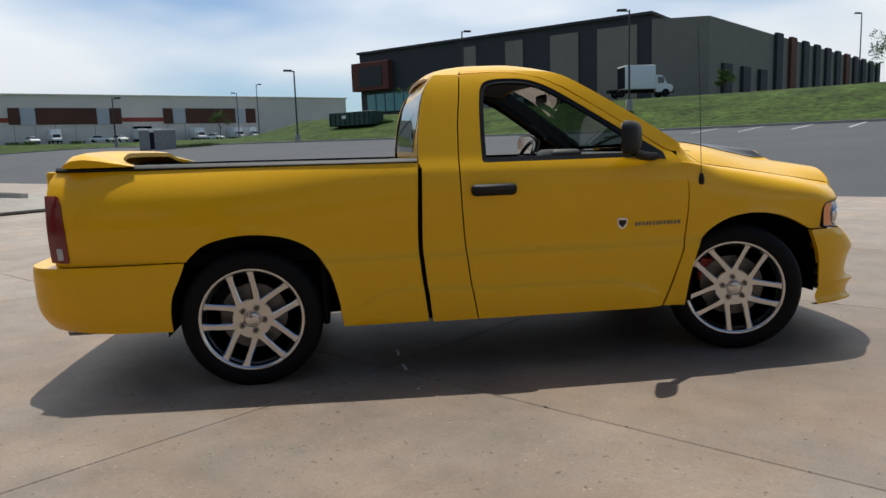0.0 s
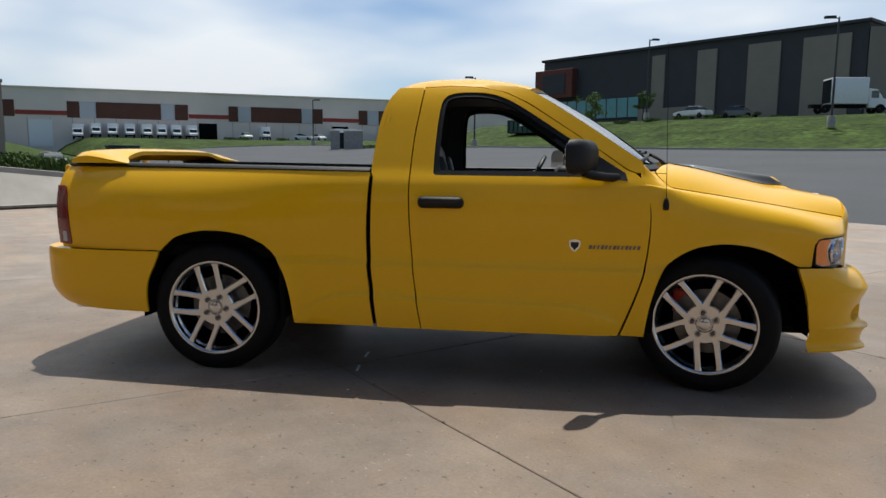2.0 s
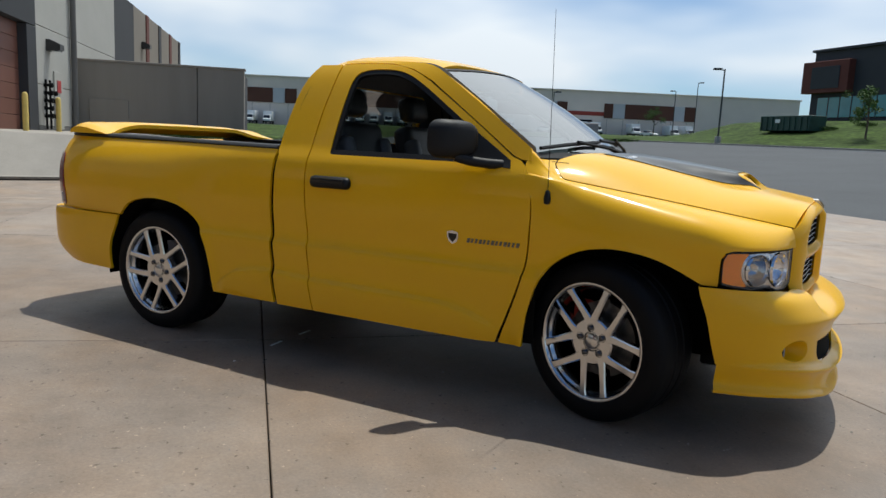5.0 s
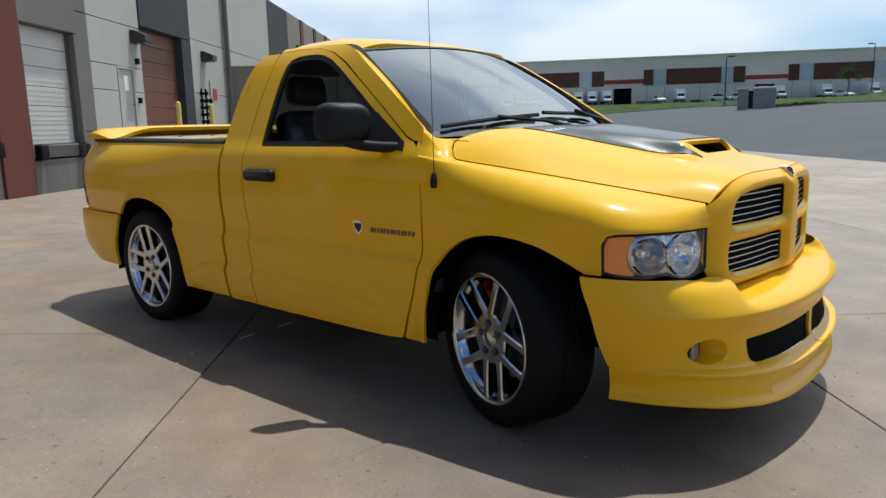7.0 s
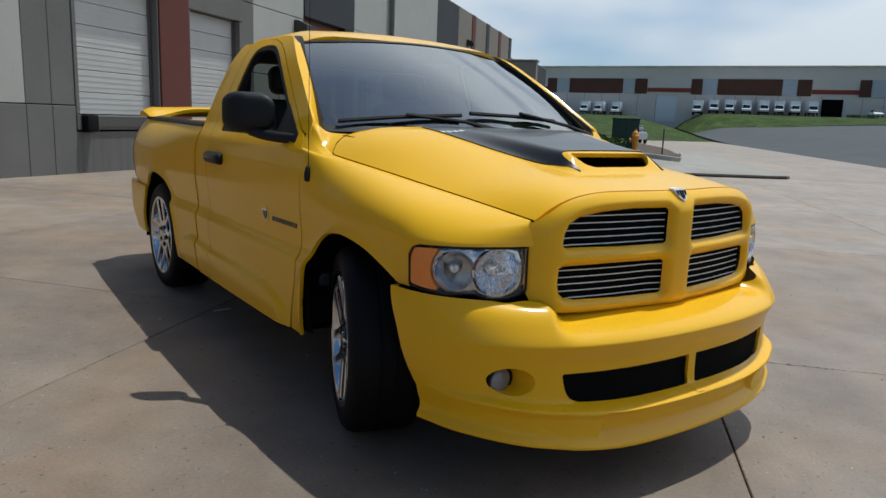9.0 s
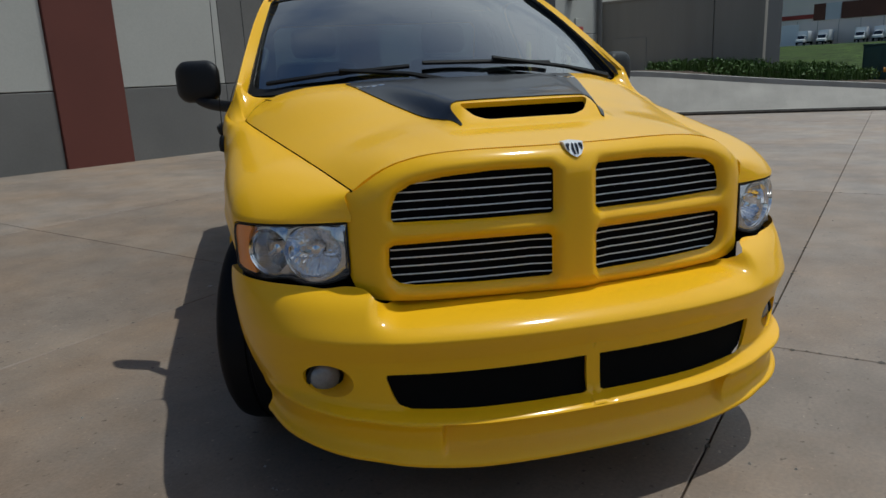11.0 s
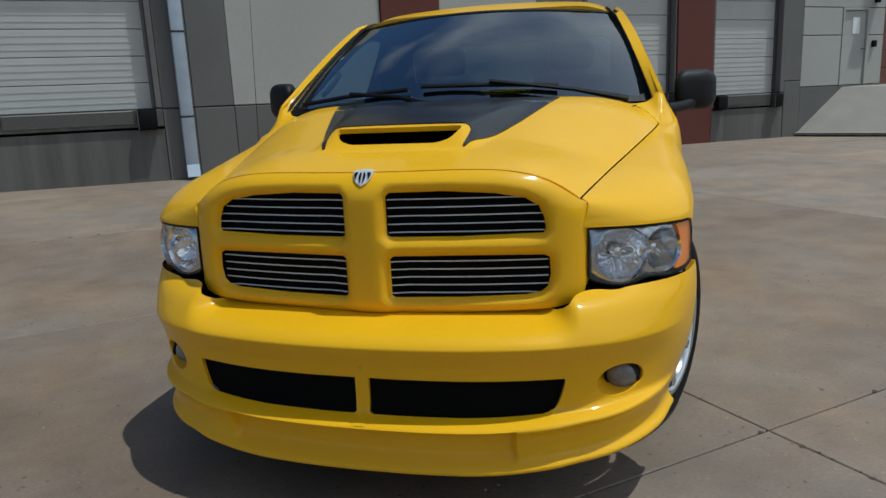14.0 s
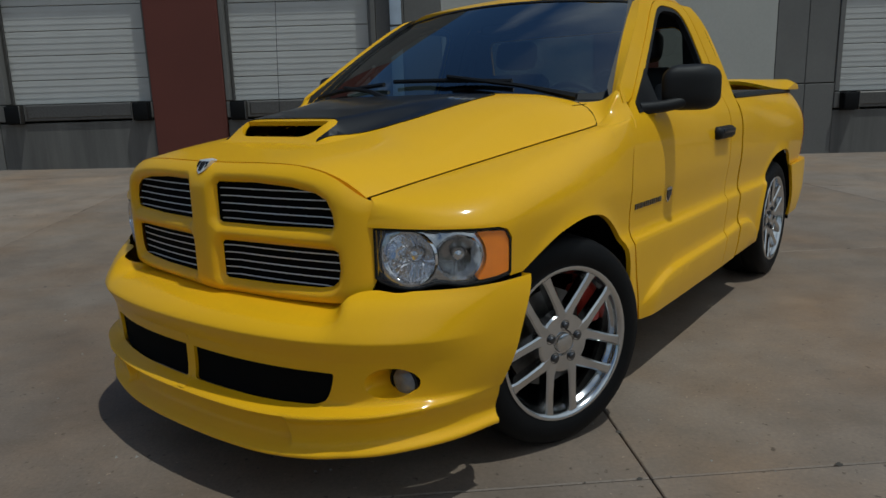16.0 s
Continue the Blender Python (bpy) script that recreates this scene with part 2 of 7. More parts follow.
WALLGREY = mat("painted_concrete_grey", (0.140, 0.134, 0.125), 0.85, vary=0.12, scale=0.9, fine=0.05, fine_scale=30, bump=0.1)
WALLDARK = mat("painted_concrete_charcoal", (0.035, 0.037, 0.042), 0.8, vary=0.08, scale=0.5)
WALLRED = mat("painted_concrete_rust", (0.115, 0.030, 0.020), 0.8, vary=0.10, scale=0.8, fine=0.05)
WALLTAN = mat("painted_concrete_tan", (0.215, 0.19, 0.155), 0.85, vary=0.06, scale=0.6, fine=0.04)
WALLWING = mat("painted_concrete_screen_wall", (0.275, 0.245, 0.205), 0.85, vary=0.07, scale=0.6, fine=0.05, streak=(4.0, 4.0, 0.4))
DOORWHITE = mat("white_steel_door", (0.50, 0.49, 0.465), 0.5, vary=0.06, scale=2, fine=0.03)
DOORBROWN = mat("brown_steel_door", (0.15, 0.062, 0.042), 0.55, vary=0.08, scale=2)
PIPE = mat("galvanised_pipe", (0.46, 0.53, 0.62), 0.45, metal=0.2, vary=0.1, scale=5)
BOLLARD = mat("yellow_bollard_paint", (0.62, 0.46, 0.12), 0.6, vary=0.12, scale=6)
POLE = mat("dark_pole_paint", (0.03, 0.028, 0.027), 0.5, vary=0.1)
WHITEPAINT = mat("white_paint", (0.75, 0.75, 0.74), 0.4, vary=0.04)
LINEPAINT = mat("line_paint", (0.65, 0.65, 0.63), 0.8, vary=0.2, scale=2)
TEALGLASS = mat("teal_glazing", (0.05, 0.22, 0.22), 0.08, vary=0.15, scale=0.5, spec=0.8)
DARKGLASS = mat("dark_glass", (0.012, 0.014, 0.016), 0.06, spec=0.8)
BROWNPANEL = mat("brown_panel", (0.10, 0.038, 0.022), 0.8, vary=0.12, scale=0.3)
GREYPANEL = mat("grey_panel", (0.50, 0.51, 0.52), 0.8, vary=0.05, scale=0.3)
REDBAND = mat("red_band", (0.30, 0.045, 0.03), 0.75, vary=0.05, scale=0.3)
GREENBIN = mat("green_bin_paint", (0.010, 0.045, 0.032), 0.55, vary=0.25, scale=1)
HYDRANT = mat("hydrant_paint", (0.72, 0.30, 0.02), 0.5, vary=0.1, scale=12)
LEAF = mat("leaf", (0.065, 0.115, 0.022), 0.65, vary=0.45, scale=3, spec=0.25)
BARK = mat("bark", (0.09, 0.065, 0.045), 0.9, vary=0.3, scale=10)
MULCH = mat("mulch", (0.08, 0.055, 0.038), 0.95, vary=0.4, scale=4, fine=0.3, bump=0.6)
SIGNRED = mat("sign_red", (0.42, 0.06, 0.06), 0.6)
PAPER = mat("paper", (0.8, 0.8, 0.78), 0.8)
CARGREY = mat("car_paint_dark", (0.02, 0.02, 0.022), 0.3, coat=1.0)


# ---- mesh helpers ----
def spline(knots):
    xs = np.array([k[0] for k in knots], float)
    ys = np.array([k[1] for k in knots], float)
    h = np.diff(xs)
    d = np.diff(ys) / h
    m = np.zeros(len(xs))
    m[0], m[-1] = d[0], d[-1]
    for i in range(1, len(xs) - 1):
        if d[i - 1] * d[i] > 0:
            w1, w2 = 2 * h[i] + h[i - 1], h[i] + 2 * h[i - 1]
            m[i] = (w1 + w2) / (w1 / d[i - 1] + w2 / d[i])

    def at(x):
        if x <= xs[0]:
            return float(ys[0])
        if x >= xs[-1]:
            return float(ys[-1])
        i = int(np.searchsorted(xs, x)) - 1
        t = (x - xs[i]) / h[i]
        return float((1 + 2 * t) * (1 - t) ** 2 * ys[i] + t * (1 - t) ** 2 * h[i] * m[i]
                     + t * t * (3 - 2 * t) * ys[i + 1] + t * t * (t - 1) * h[i] * m[i + 1])
    return at


def smooth(a, b, x):
    t = min(1.0, max(0.0, (x - a) / (b - a)))
    return t * t * (3 - 2 * t)


def curve(pts, step=0.03):
    """A smooth open run through points of any dimension."""
    out = []
    p = [Vector(q) for q in pts]
    for i in range(len(p) - 1):
        a = p[i - 1] if i else p[0] * 2 - p[1]
        b, c = p[i], p[i + 1]
        d = p[i + 2] if i + 2 < len(p) else c * 2 - b
        n = max(1, int((c - b).length / step))
        for k in range(n):
            t = k / n
            out.append(0.5 * (2 * b + (c - a) * t + (2 * a - 5 * b + 4 * c - d) * t * t + (3 * b - a - 3 * c + d) * t ** 3))
    out.append(p[-1])
    return [tuple(q) for q in out]


def line(pts, step=0.03):
    out = []
    for a, b in zip(pts, pts[1:]):
        a, b = Vector(a), Vector(b)
        n = max(1, int((b - a).length / step))
        out += [tuple(a.lerp(b, k / n)) for k in range(n)]
    out.append(tuple(pts[-1]))
    return out


def rounded(x0, y0, x1, y1, r, n=5):
    out = []
    for cx, cy, a in ((x1 - r, y0 + r, -90), (x1 - r, y1 - r, 0), (x0 + r, y1 - r, 90), (x0 + r, y0 + r, 180)):
        for k in range(n + 1):
            t = radians(a + 90 * k / n)
            out.append((cx + r * math.cos(t), cy + r * math.sin(t)))
    return out


def ring(cx, cy, rx, ry, n=28):
    return [(cx + rx * math.cos(2 * math.pi * k / n), cy + ry * math.sin(2 * math.pi * k / n)) for k in range(n)]


def clean(loop):
    out = []
    for q in loop:
        q = (float(q[0]), float(q[1]))
        if not out or math.dist(out[-1], q) > 0.0015:
            out.append(q)
    while math.dist(out[0], out[-1]) <= 0.0015:
        out.pop()
    return out


def inside(q, loop):
    x, y = q
    hit = False
    j = len(loop) - 1
    for i in range(len(loop)):
        (xi, yi), (xj, yj) = loop[i], loop[j]
        if (yi > y) != (yj > y) and x < (xj - xi) * (y - yi) / (yj - yi) + xi:
            hit = not hit
        j = i
    return hit


def sheet(outline, fn, out, holes=(), h=0.03, flange=0.018, extra=(), rows=()):
    """A curved sheet: the plane region inside outline, less the holes, laid on fn(a, b), with a folded edge."""
    from mathutils.geometry import delaunay_2d_cdt
    loops = [clean(outline)] + [clean(q) for q in holes]
    verts, edges = [], []
    for lp in loops:
        base = len(verts)
        verts += [Vector(q) for q in lp]
        edges += [(base + i, base + (i + 1) % len(lp)) for i in range(len(lp))]
    rim = np.array([tuple(v) for v in verts])
    lo, hi = rim.min(0), rim.max(0)
    row_pts = []
    for row in rows:
        last = None
        for q in row:
            ok = inside(q, loops[0]) and not any(inside(q, o) for o in loops[1:]) and ((rim - np.array(q)) ** 2).sum(1).min() > 0.006 ** 2
            if ok:
                verts.append(Vector(q))
                row_pts.append(q)
                if last is not None:
                    edges.append((last, len(verts) - 1))
                last = len(verts) - 1
            else:
                last = None
    keep = np.array(row_pts) if row_pts else None
    cand = [(a, b) for a in np.arange(lo[0] + h / 2, hi[0], h) for b in np.arange(lo[1] + h / 2, hi[1], h)] + list(extra)
    for q in cand:
        if inside(q, loops[0]) and not any(inside(q, o) for o in loops[1:]):
            if ((rim - np.array(q)) ** 2).sum(1).min() > (0.45 * h) ** 2 and (keep is None or ((keep - np.array(q)) ** 2).sum(1).min() > (0.55 * h) ** 2):
                verts.append(Vector(q))
    vo, eo, fo, *_ = delaunay_2d_cdt(verts, edges, [], 0, 1e-5)
    bm = bmesh.new()
    bv = [bm.verts.new(fn(v[0], v[1])) for v in vo]
    for f in fo:
        c = (sum(vo[i][0] for i in f) / len(f), sum(vo[i][1] for i in f) / len(f))
        if inside(c, loops[0]) and not any(inside(c, o) for o in loops[1:]):
            try:
                bm.faces.new([bv[i] for i in f])
            except ValueError:
                pass
    for v in [v for v in bm.verts if not v.link_faces]:
        bm.verts.remove(v)
    bm.normal_update()
    total = sum((f.normal * f.calc_area() for f in bm.faces), Vector())
    if total.dot(Vector(out)) < 0:
        bmesh.ops.reverse_faces(bm, faces=bm.faces)
        bm.normal_update()
    if flange:
        border = [e for e in bm.edges if len(e.link_faces) == 1]
        top, low = {}, {}
        for e in border:
            for v in e.verts:
                if v not in top:
                    top[v] = bm.verts.new(v.co)
                    low[v] = bm.verts.new(v.co - v.normal * flange)
        for e in border:
            f = e.link_faces[0]
            a, b = e.verts
            for lp in f.loops:
                if lp.edge == e:
                    a, b = lp.vert, lp.link_loop_next.vert
            bm.faces.new((top[b], top[a], low[a], low[b]))
    return bm


def mirrored(bm):
    m = bm.copy()
    for v in m.verts:
        v.co.y = -v.co.y
    bmesh.ops.reverse_faces(m, faces=m.faces)
    return m


def box(x0, y0, z0, x1, y1, z1, bevel=0.0, seg=2, bm=None):
    b = bm or bmesh.new()
    r = bmesh.ops.create_cube(b, size=1)
    vs = r["verts"]
    for v in vs:
        v.co = Vector(((x0 + x1) / 2 + v.co.x * (x1 - x0), (y0 + y1) / 2 + v.co.y * (y1 - y0), (z0 + z1) / 2 + v.co.z * (z1 - z0)))
    if bevel:
        es = list({e for v in vs for e in v.link_edges})
        bmesh.ops.bevel(b, geom=es, offset=bevel, segments=seg, affect="EDGES", profile=0.5)
    return b


def lathe(profile, n=32, axis="y", bm=None, closed=False):
    """Spin (radius, along) pairs about an axis."""
    b = bm or bmesh.new()
    rows = []
    for r, a in profile:
        row = []
        for k in range(n):
            t = 2 * math.pi * k / n
            c, s = r * math.cos(t), r * math.sin(t)
            row.append(b.verts.new((c, a, s) if axis == "y" else (c, s, a) if axis == "z" else (a, c, s)))
        rows.append(row)
    pairs = list(zip(rows, rows[1:])) + ([(rows[-1], rows[0])] if closed else [])
    for p, q in pairs:
        for k in range(n):
            b.faces.new((p[k], p[(k + 1) % n], q[(k + 1) % n], q[k]))
    return b


def tube(pts, r, n=8, bm=None, ends=True):
    """A round bar along points; r is a number or one radius a point."""
    b = bm or bmesh.new()
    pts = [Vector(p) for p in pts]
    rows = []
    for i, p in enumerate(pts):
        d = (pts[min(i + 1, len(pts) - 1)] - pts[max(i - 1, 0)]).normalized()
        up = Vector((0, 0, 1)) if abs(d.z) < 0.9 else Vector((1, 0, 0))
        s = d.cross(up).normalized()
        t = s.cross(d)
        rr = r[i] if isinstance(r, (list, tuple)) else r
        rows.append([b.verts.new(p + (s * math.cos(2 * math.pi * k / n) + t * math.sin(2 * math.pi * k / n)) * rr) for k in range(n)])
    for p, q in zip(rows, rows[1:]):
        for k in range(n):
            b.faces.new((p[k], p[(k + 1) % n], q[(k + 1) % n], q[k]))
    if ends:
        b.faces.new(rows[0])
        b.faces.new(list(reversed(rows[-1])))
    return b


def prism(loop, lo, hi, place, bm=None):
    """Extrude a plane loop between lo and hi; place(a, b, c) gives the point."""
    b = bm or bmesh.new()
    p = [b.verts.new(place(x, y, lo)) for x, y in loop]
    q = [b.verts.new(place(x, y, hi)) for x, y in loop]
    n = len(loop)
    for i in range(n):
        b.faces.new((p[i], p[(i + 1) % n], q[(i + 1) % n], q[i]))
    b.faces.new(list(reversed(p)))
    b.faces.new(q)
    bmesh.ops.recalc_face_normals(b, faces=b.faces)
    return b


def part(name, bm, material, parent=None, label="", smooth_on=True, recalc=False, angle=40):
    me = bpy.data.meshes.new(name)
    if recalc:
        bmesh.ops.recalc_face_normals(bm, faces=bm.faces)
    for f in bm.faces:
        f.smooth = smooth_on
    if smooth_on and angle:
        bm.normal_update()
        for e in bm.edges:
            if len(e.link_faces) == 2 and e.calc_face_angle(0) > radians(angle):
                e.smooth = False
    bm.to_mesh(me)
    bm.free()
    me.materials.append(material)
    ob = new(name, me)
    if parent:
        ob.parent = parent
    if label:
        ob["label"] = label
    return ob


def thing(name, label, category, group="", at=None):
    e = new(name)
    e.empty_display_size = 0.2
    if at is not None:
        e.matrix_world = at
    return tagged(e, label, category, group)


def setting(name, bm, material, label, category, at=None, smooth_on=False):
    ob = part(name, bm, material, None, label, smooth_on)
    if at is not None:
        ob.matrix_world = at
    return tagged(ob, label, category, kind="structure")


# ---- the yard ----
YAW = radians(131.6)
E2 = Vector((math.cos(YAW), math.sin(YAW), 0))
E1 = Vector((math.sin(YAW), -math.cos(YAW), 0))
YARD = Matrix(((E2.x, -E1.x, 0, 0), (E2.y, -E1.y, 0, 0), (0, 0, 1, 0), (0, 0, 0, 1)))
TURN = radians(128.5)
DOCKS = Matrix(((math.cos(TURN), -math.sin(TURN), 0, 0), (math.sin(TURN), math.cos(TURN), 0, 0), (0, 0, 1, 0), (0, 0, 0, 1)))
WALL = 8.75          # the warehouse face, along the y of the docks' frame
LOT = -13.3          # where the concrete ends and the asphalt begins
EYE = Vector((-0.97, -5.06, 0))


def yard(u, v, z=0.0):
    return YARD @ Vector((u, v, z))


def apron_z(u, v):
    k = min(max((v - 1.5) / 7.0, 0.0), 1.0)
    return k * (0.18 - 0.0125 * min(max(u, -10.0), 15.0))


def deep(u):
    """Depth of the asphalt lot: shallower towards the far end."""
    return 31.7 - 31.2 * smooth(112, 140, u)


def land(u, v):
    """Height of the ground at yard coordinates."""
    p = LOT - v
    bank = 4.1 * smooth(60, 172, u) * (1 - smooth(-3, 3, p))
    if p <= 0:
        return apron_z(u, v) + bank
    z = 0.065 * min(p, deep(u)) + 0.012 * max(0.0, min(u, 130.0) - 20) * smooth(0, 8, p)
    if p > deep(u):
        w = yard(u, v) - EYE
        az = math.degrees(math.atan2(w.y, w.x))
        right = 1 - smooth(92, 98, az)
        z += right * 4.0 * smooth(0, 26, p - deep(u)) + (1 - right) * max(0.0, 5.1 - z) * smooth(62 + 46 * smooth(100, 140, u), 168, w.length) * smooth(0, 9, p - deep(u))
    return max(z, bank)


def lot_sheet(u0, u1, nu, nv, lift):
    bm = bmesh.new()
    rows = []
    for j in range(nv + 1):
        row = []
        for i in range(nu + 1):
            u = u0 + (u1 - u0) * i / nu
            v = LOT - (deep(u) + 0.1) * j / nv
            row.append(bm.verts.new((u, v, land(u, v) + lift)))
        rows.append(row)
    for a, b in zip(rows, rows[1:]):
        for i in range(nu):
            bm.faces.new((a[i], a[i + 1], b[i + 1], b[i]))
    bmesh.ops.recalc_face_normals(bm, faces=bm.faces)
    if sum(f.normal.z for f in bm.faces) < 0:
        bmesh.ops.reverse_faces(bm, faces=bm.faces)
    return bm


def ground_sheet():
    bm = bmesh.new()
    us = [-2200, -900, -400] + list(range(-240, 301, 10)) + [450, 900, 2200]
    vs = [1500, 400, 120, 40, 14, -6, -13.3] + list(range(-16, -80, -3)) + list(range(-84, -250, -6)) + [-260, -320, -600, -2200]
    rows = [[bm.verts.new((u, v, land(u, v) - 0.22)) for u in us] for v in vs]
    for a, b in zip(rows, rows[1:]):
        for i in range(len(us) - 1):
            bm.faces.new((a[i], a[i + 1], b[i + 1], b[i]))
    bmesh.ops.recalc_face_normals(bm, faces=bm.faces)
    if sum(f.normal.z for f in bm.faces) < 0:
        bmesh.ops.reverse_faces(bm, faces=bm.faces)
    return bm


ground = setting("ground", ground_sheet(), GRASS, "green grass ground rising in a bank behind the lot", "ground", YARD, True)
road = setting("road", lot_sheet(-70, 138, 100, 18, -0.02), ASPHALT, "worn dark grey asphalt parking lot", "road", YARD, True)

# ---- warehouse ----
wall_core = setting("wall_warehouse", box(-58, WALL + 0.64, -1.0, 48.8, WALL + 1.0, 7.4), WALLGREY, "painted tilt-up concrete warehouse wall with loading docks", "wall", DOCKS)
TOP = 7.4


def wallpiece(u0, u1, z0, z1, material, proud=0.0, label="", name="panel"):
    return part(name, box(u0 + 0.004, WALL - proud, z0 + 0.010, u1 - 0.004, WALL + 0.63, z1 - 0.010, 0.008, 1), material, wall_core, label, False)


def stack(u0, u1, material, breaks=(1.36, 4.2, TOP), base=WALLGREY):
    wallpiece(u0, u1, -0.9, breaks[0], base, 0.012)
    for a, b in zip(breaks, breaks[1:]):
        wallpiece(u0, u1, a, b, material)


for k in range(6):
    stack(-58 + 8.27 * k, -49.73 + 8.27 * k, WALLLIGHT)
stack(-0.4, 2.33, WALLLIGHT)
stack(3.5, 5.63, WALLLIGHT)
for a, b in ((-5.6, -4.3), (2.33, 3.5), (9.2, 10.25)):
    wallpiece(a, b, -0.9, TOP, WALLRED, 0.05, "rust-red painted concrete pier")
stack(-1.55, -1.05, WALLGREY)
stack(-1.05, -0.4, WALLGREY)
stack(5.63, 6.2, WALLGREY)
stack(6.2, 6.75, WALLGREY)
stack(12.55, 13.1, WALLGREY)
wallpiece(13.1, 14.45, 1.2, 2.42, WALLLIGHT)
wallpiece(15.40, 16.0, 1.2, 2.42, WALLLIGHT)
wallpiece(13.1, 14.45, 2.42, 3.08, WALLLIGHT)
wallpiece(15.40, 16.0, 2.42, 3.08, WALLLIGHT)
wallpiece(13.1, 16.0, 3.08, 4.2, WALLLIGHT)
wallpiece(13.1, 16.0, 4.2, TOP, WALLLIGHT)
wallpiece(13.1, 16.0, -0.9, 1.2, WALLGREY)
wallpiece(16.0, 19.8, 4.3, TOP, WALLDARK, 0.04, "charcoal painted concrete")
wallpiece(19.0, 19.8, -0.9, 4.3, WALLDARK, 0.04)
wallpiece(16.0, 19.0, -0.9, 1.15, WALLGREY)
stack(19.8, 23.4, WALLLIGHT, (1.3, 2.6, 4.4, TOP))
stack(23.4, 30.0, WALLLIGHT, (1.3, 2.6, 4.4, TOP))
wallpiece(30.0, 34.0, -0.9, TOP, WALLDARK)
for i in range(4):
    u = 34.0 + i * 3.7
    stack(u, u + 2.95, WALLTAN, (1.3, 4.4, TOP))
    wallpiece(u + 2.95, u + 3.7, -0.9, TOP, (WALLRED, WALLDARK)[i % 2], 0.05)
wallpiece(48.8, 62.0, -0.9, 6.3, WALLDARK, -0.5, "lower charcoal end wall")
setting("roof_warehouse", box(-58, WALL + 1.0, 6.9, 48.8, WALL + 36, 7.3, 0.02, 1), WALLGREY, "grey flat warehouse roof", "roof", DOCKS)
setting("wall_back", box(-58, WALL + 35.6, -1.0, 48.8, WALL + 36, 6.89, 0.02, 1), WALLGREY, "grey concrete back wall of the warehouse", "wall", DOCKS)
for k, u in enumerate((-58, 48.4)):
    setting("wall_end_%d" % (k + 1), box(u, WALL + 1.01, -1.0, u + 0.4, WALL + 35.59, 6.89, 0.02, 1), WALLGREY, "grey concrete end wall of the warehouse", "wall", DOCKS)


def dock(name, u0, u1, sill, j0, j1):
    """A sectional dock door in its recess, with the dock face, edge and bumpers."""
    top = sill + 2.55
    wallpiece(j0, j1, -0.9, sill - 0.32, DOCKGREY, 0.0, "stained grey concrete dock face")
    wallpiece(j0, j1, sill - 0.30, sill, DOCKGREY, 0.03, "grey dock sill")
    if u0 - j0 > 0.03:
        wallpiece(j0, u0, sill, top, WALLGREY, 0.02)
    if j1 - u1 > 0.03:
        wallpiece(u1, j1, sill, top, WALLGREY, 0.02)
    wallpiece(j0, j1, top, TOP, WALLGREY, 0.02)
    d = new(name)
    d.matrix_world = DOCKS
    tagged(d, "closed white ribbed steel dock door", "door", "dock doors", "structure")
    n = 6
    hgt = (top - sill) / n
    for i in range(n):
        bm = box(u0, WALL + 0.20, sill + i * hgt + 0.006, u1, WALL + 0.25, sill + (i + 1) * hgt - 0.006, 0.006, 1)
        for k in (0.25, 0.5, 0.75):
            box(u0, WALL + 0.195, sill + (i + k) * hgt, u1, WALL + 0.21, sill + (i + k) * hgt + 0.022, 0, bm=bm)
        part("section", bm, DOORWHITE, d, "", False)
    for u in (u0, u1 - 0.05):
        part("track", box(u, WALL + 0.14, sill, u + 0.05, WALL + 0.185, top, 0.004, 1), STEEL, d, "steel door track", False)
    part("plate", box(u0 + 0.35, WALL - 0.05, sill - 0.24, u1 - 0.35, WALL + 0.02, sill - 0.02, 0.01, 1), STEEL, d, "worn steel dock leveller plate", False)
    for u in (u0 + 0.02, u1 - 0.28):
        b = thing("dock_bumper", "black rubber dock bumper bolted to the dock face", "dock bumper", "dock bumpers", DOCKS)
        part("pad", box(u, WALL - 0.17, sill - 0.32, u + 0.26, WALL - 0.03, sill - 0.02, 0.015, 2), RUBBER, b)
        part("bracket", box(u - 0.02, WALL - 0.05, sill - 0.34, u + 0.28, WALL - 0.032, sill, 0.003, 1), UNDER, b)
        part("side_plate", box(u - 0.02 if u > u0 + 0.5 else u + 0.262, WALL - 0.175, sill - 0.33, u - 0.004 if u > u0 + 0.5 else u + 0.278, WALL - 0.052, sill - 0.01, 0.003, 1), STEEL, b, "worn steel side plate")


dock("door_1", -8.2, -5.64, 1.41, -8.38, -5.6)
dock("door_2", -4.22, -1.65, 1.37, -4.3, -1.55)
dock("door_3", 6.85, 9.15, 1.20, 6.75, 9.2)
dock("door_4", 10.32, 12.40, 1.10, 10.25, 12.55)

door5 = new("door_5")
door5.matrix_world = DOCKS
tagged(door5, "closed brown ribbed steel drive-in door", "door", "", "structure")
for i in range(7):
    part("section", box(16.0, WALL + 0.22, 1.15 + i * 0.45, 19.0, WALL + 0.28, 1.15 + i * 0.45 + 0.44, 0.012, 1), DOORBROWN, door5, "", False)


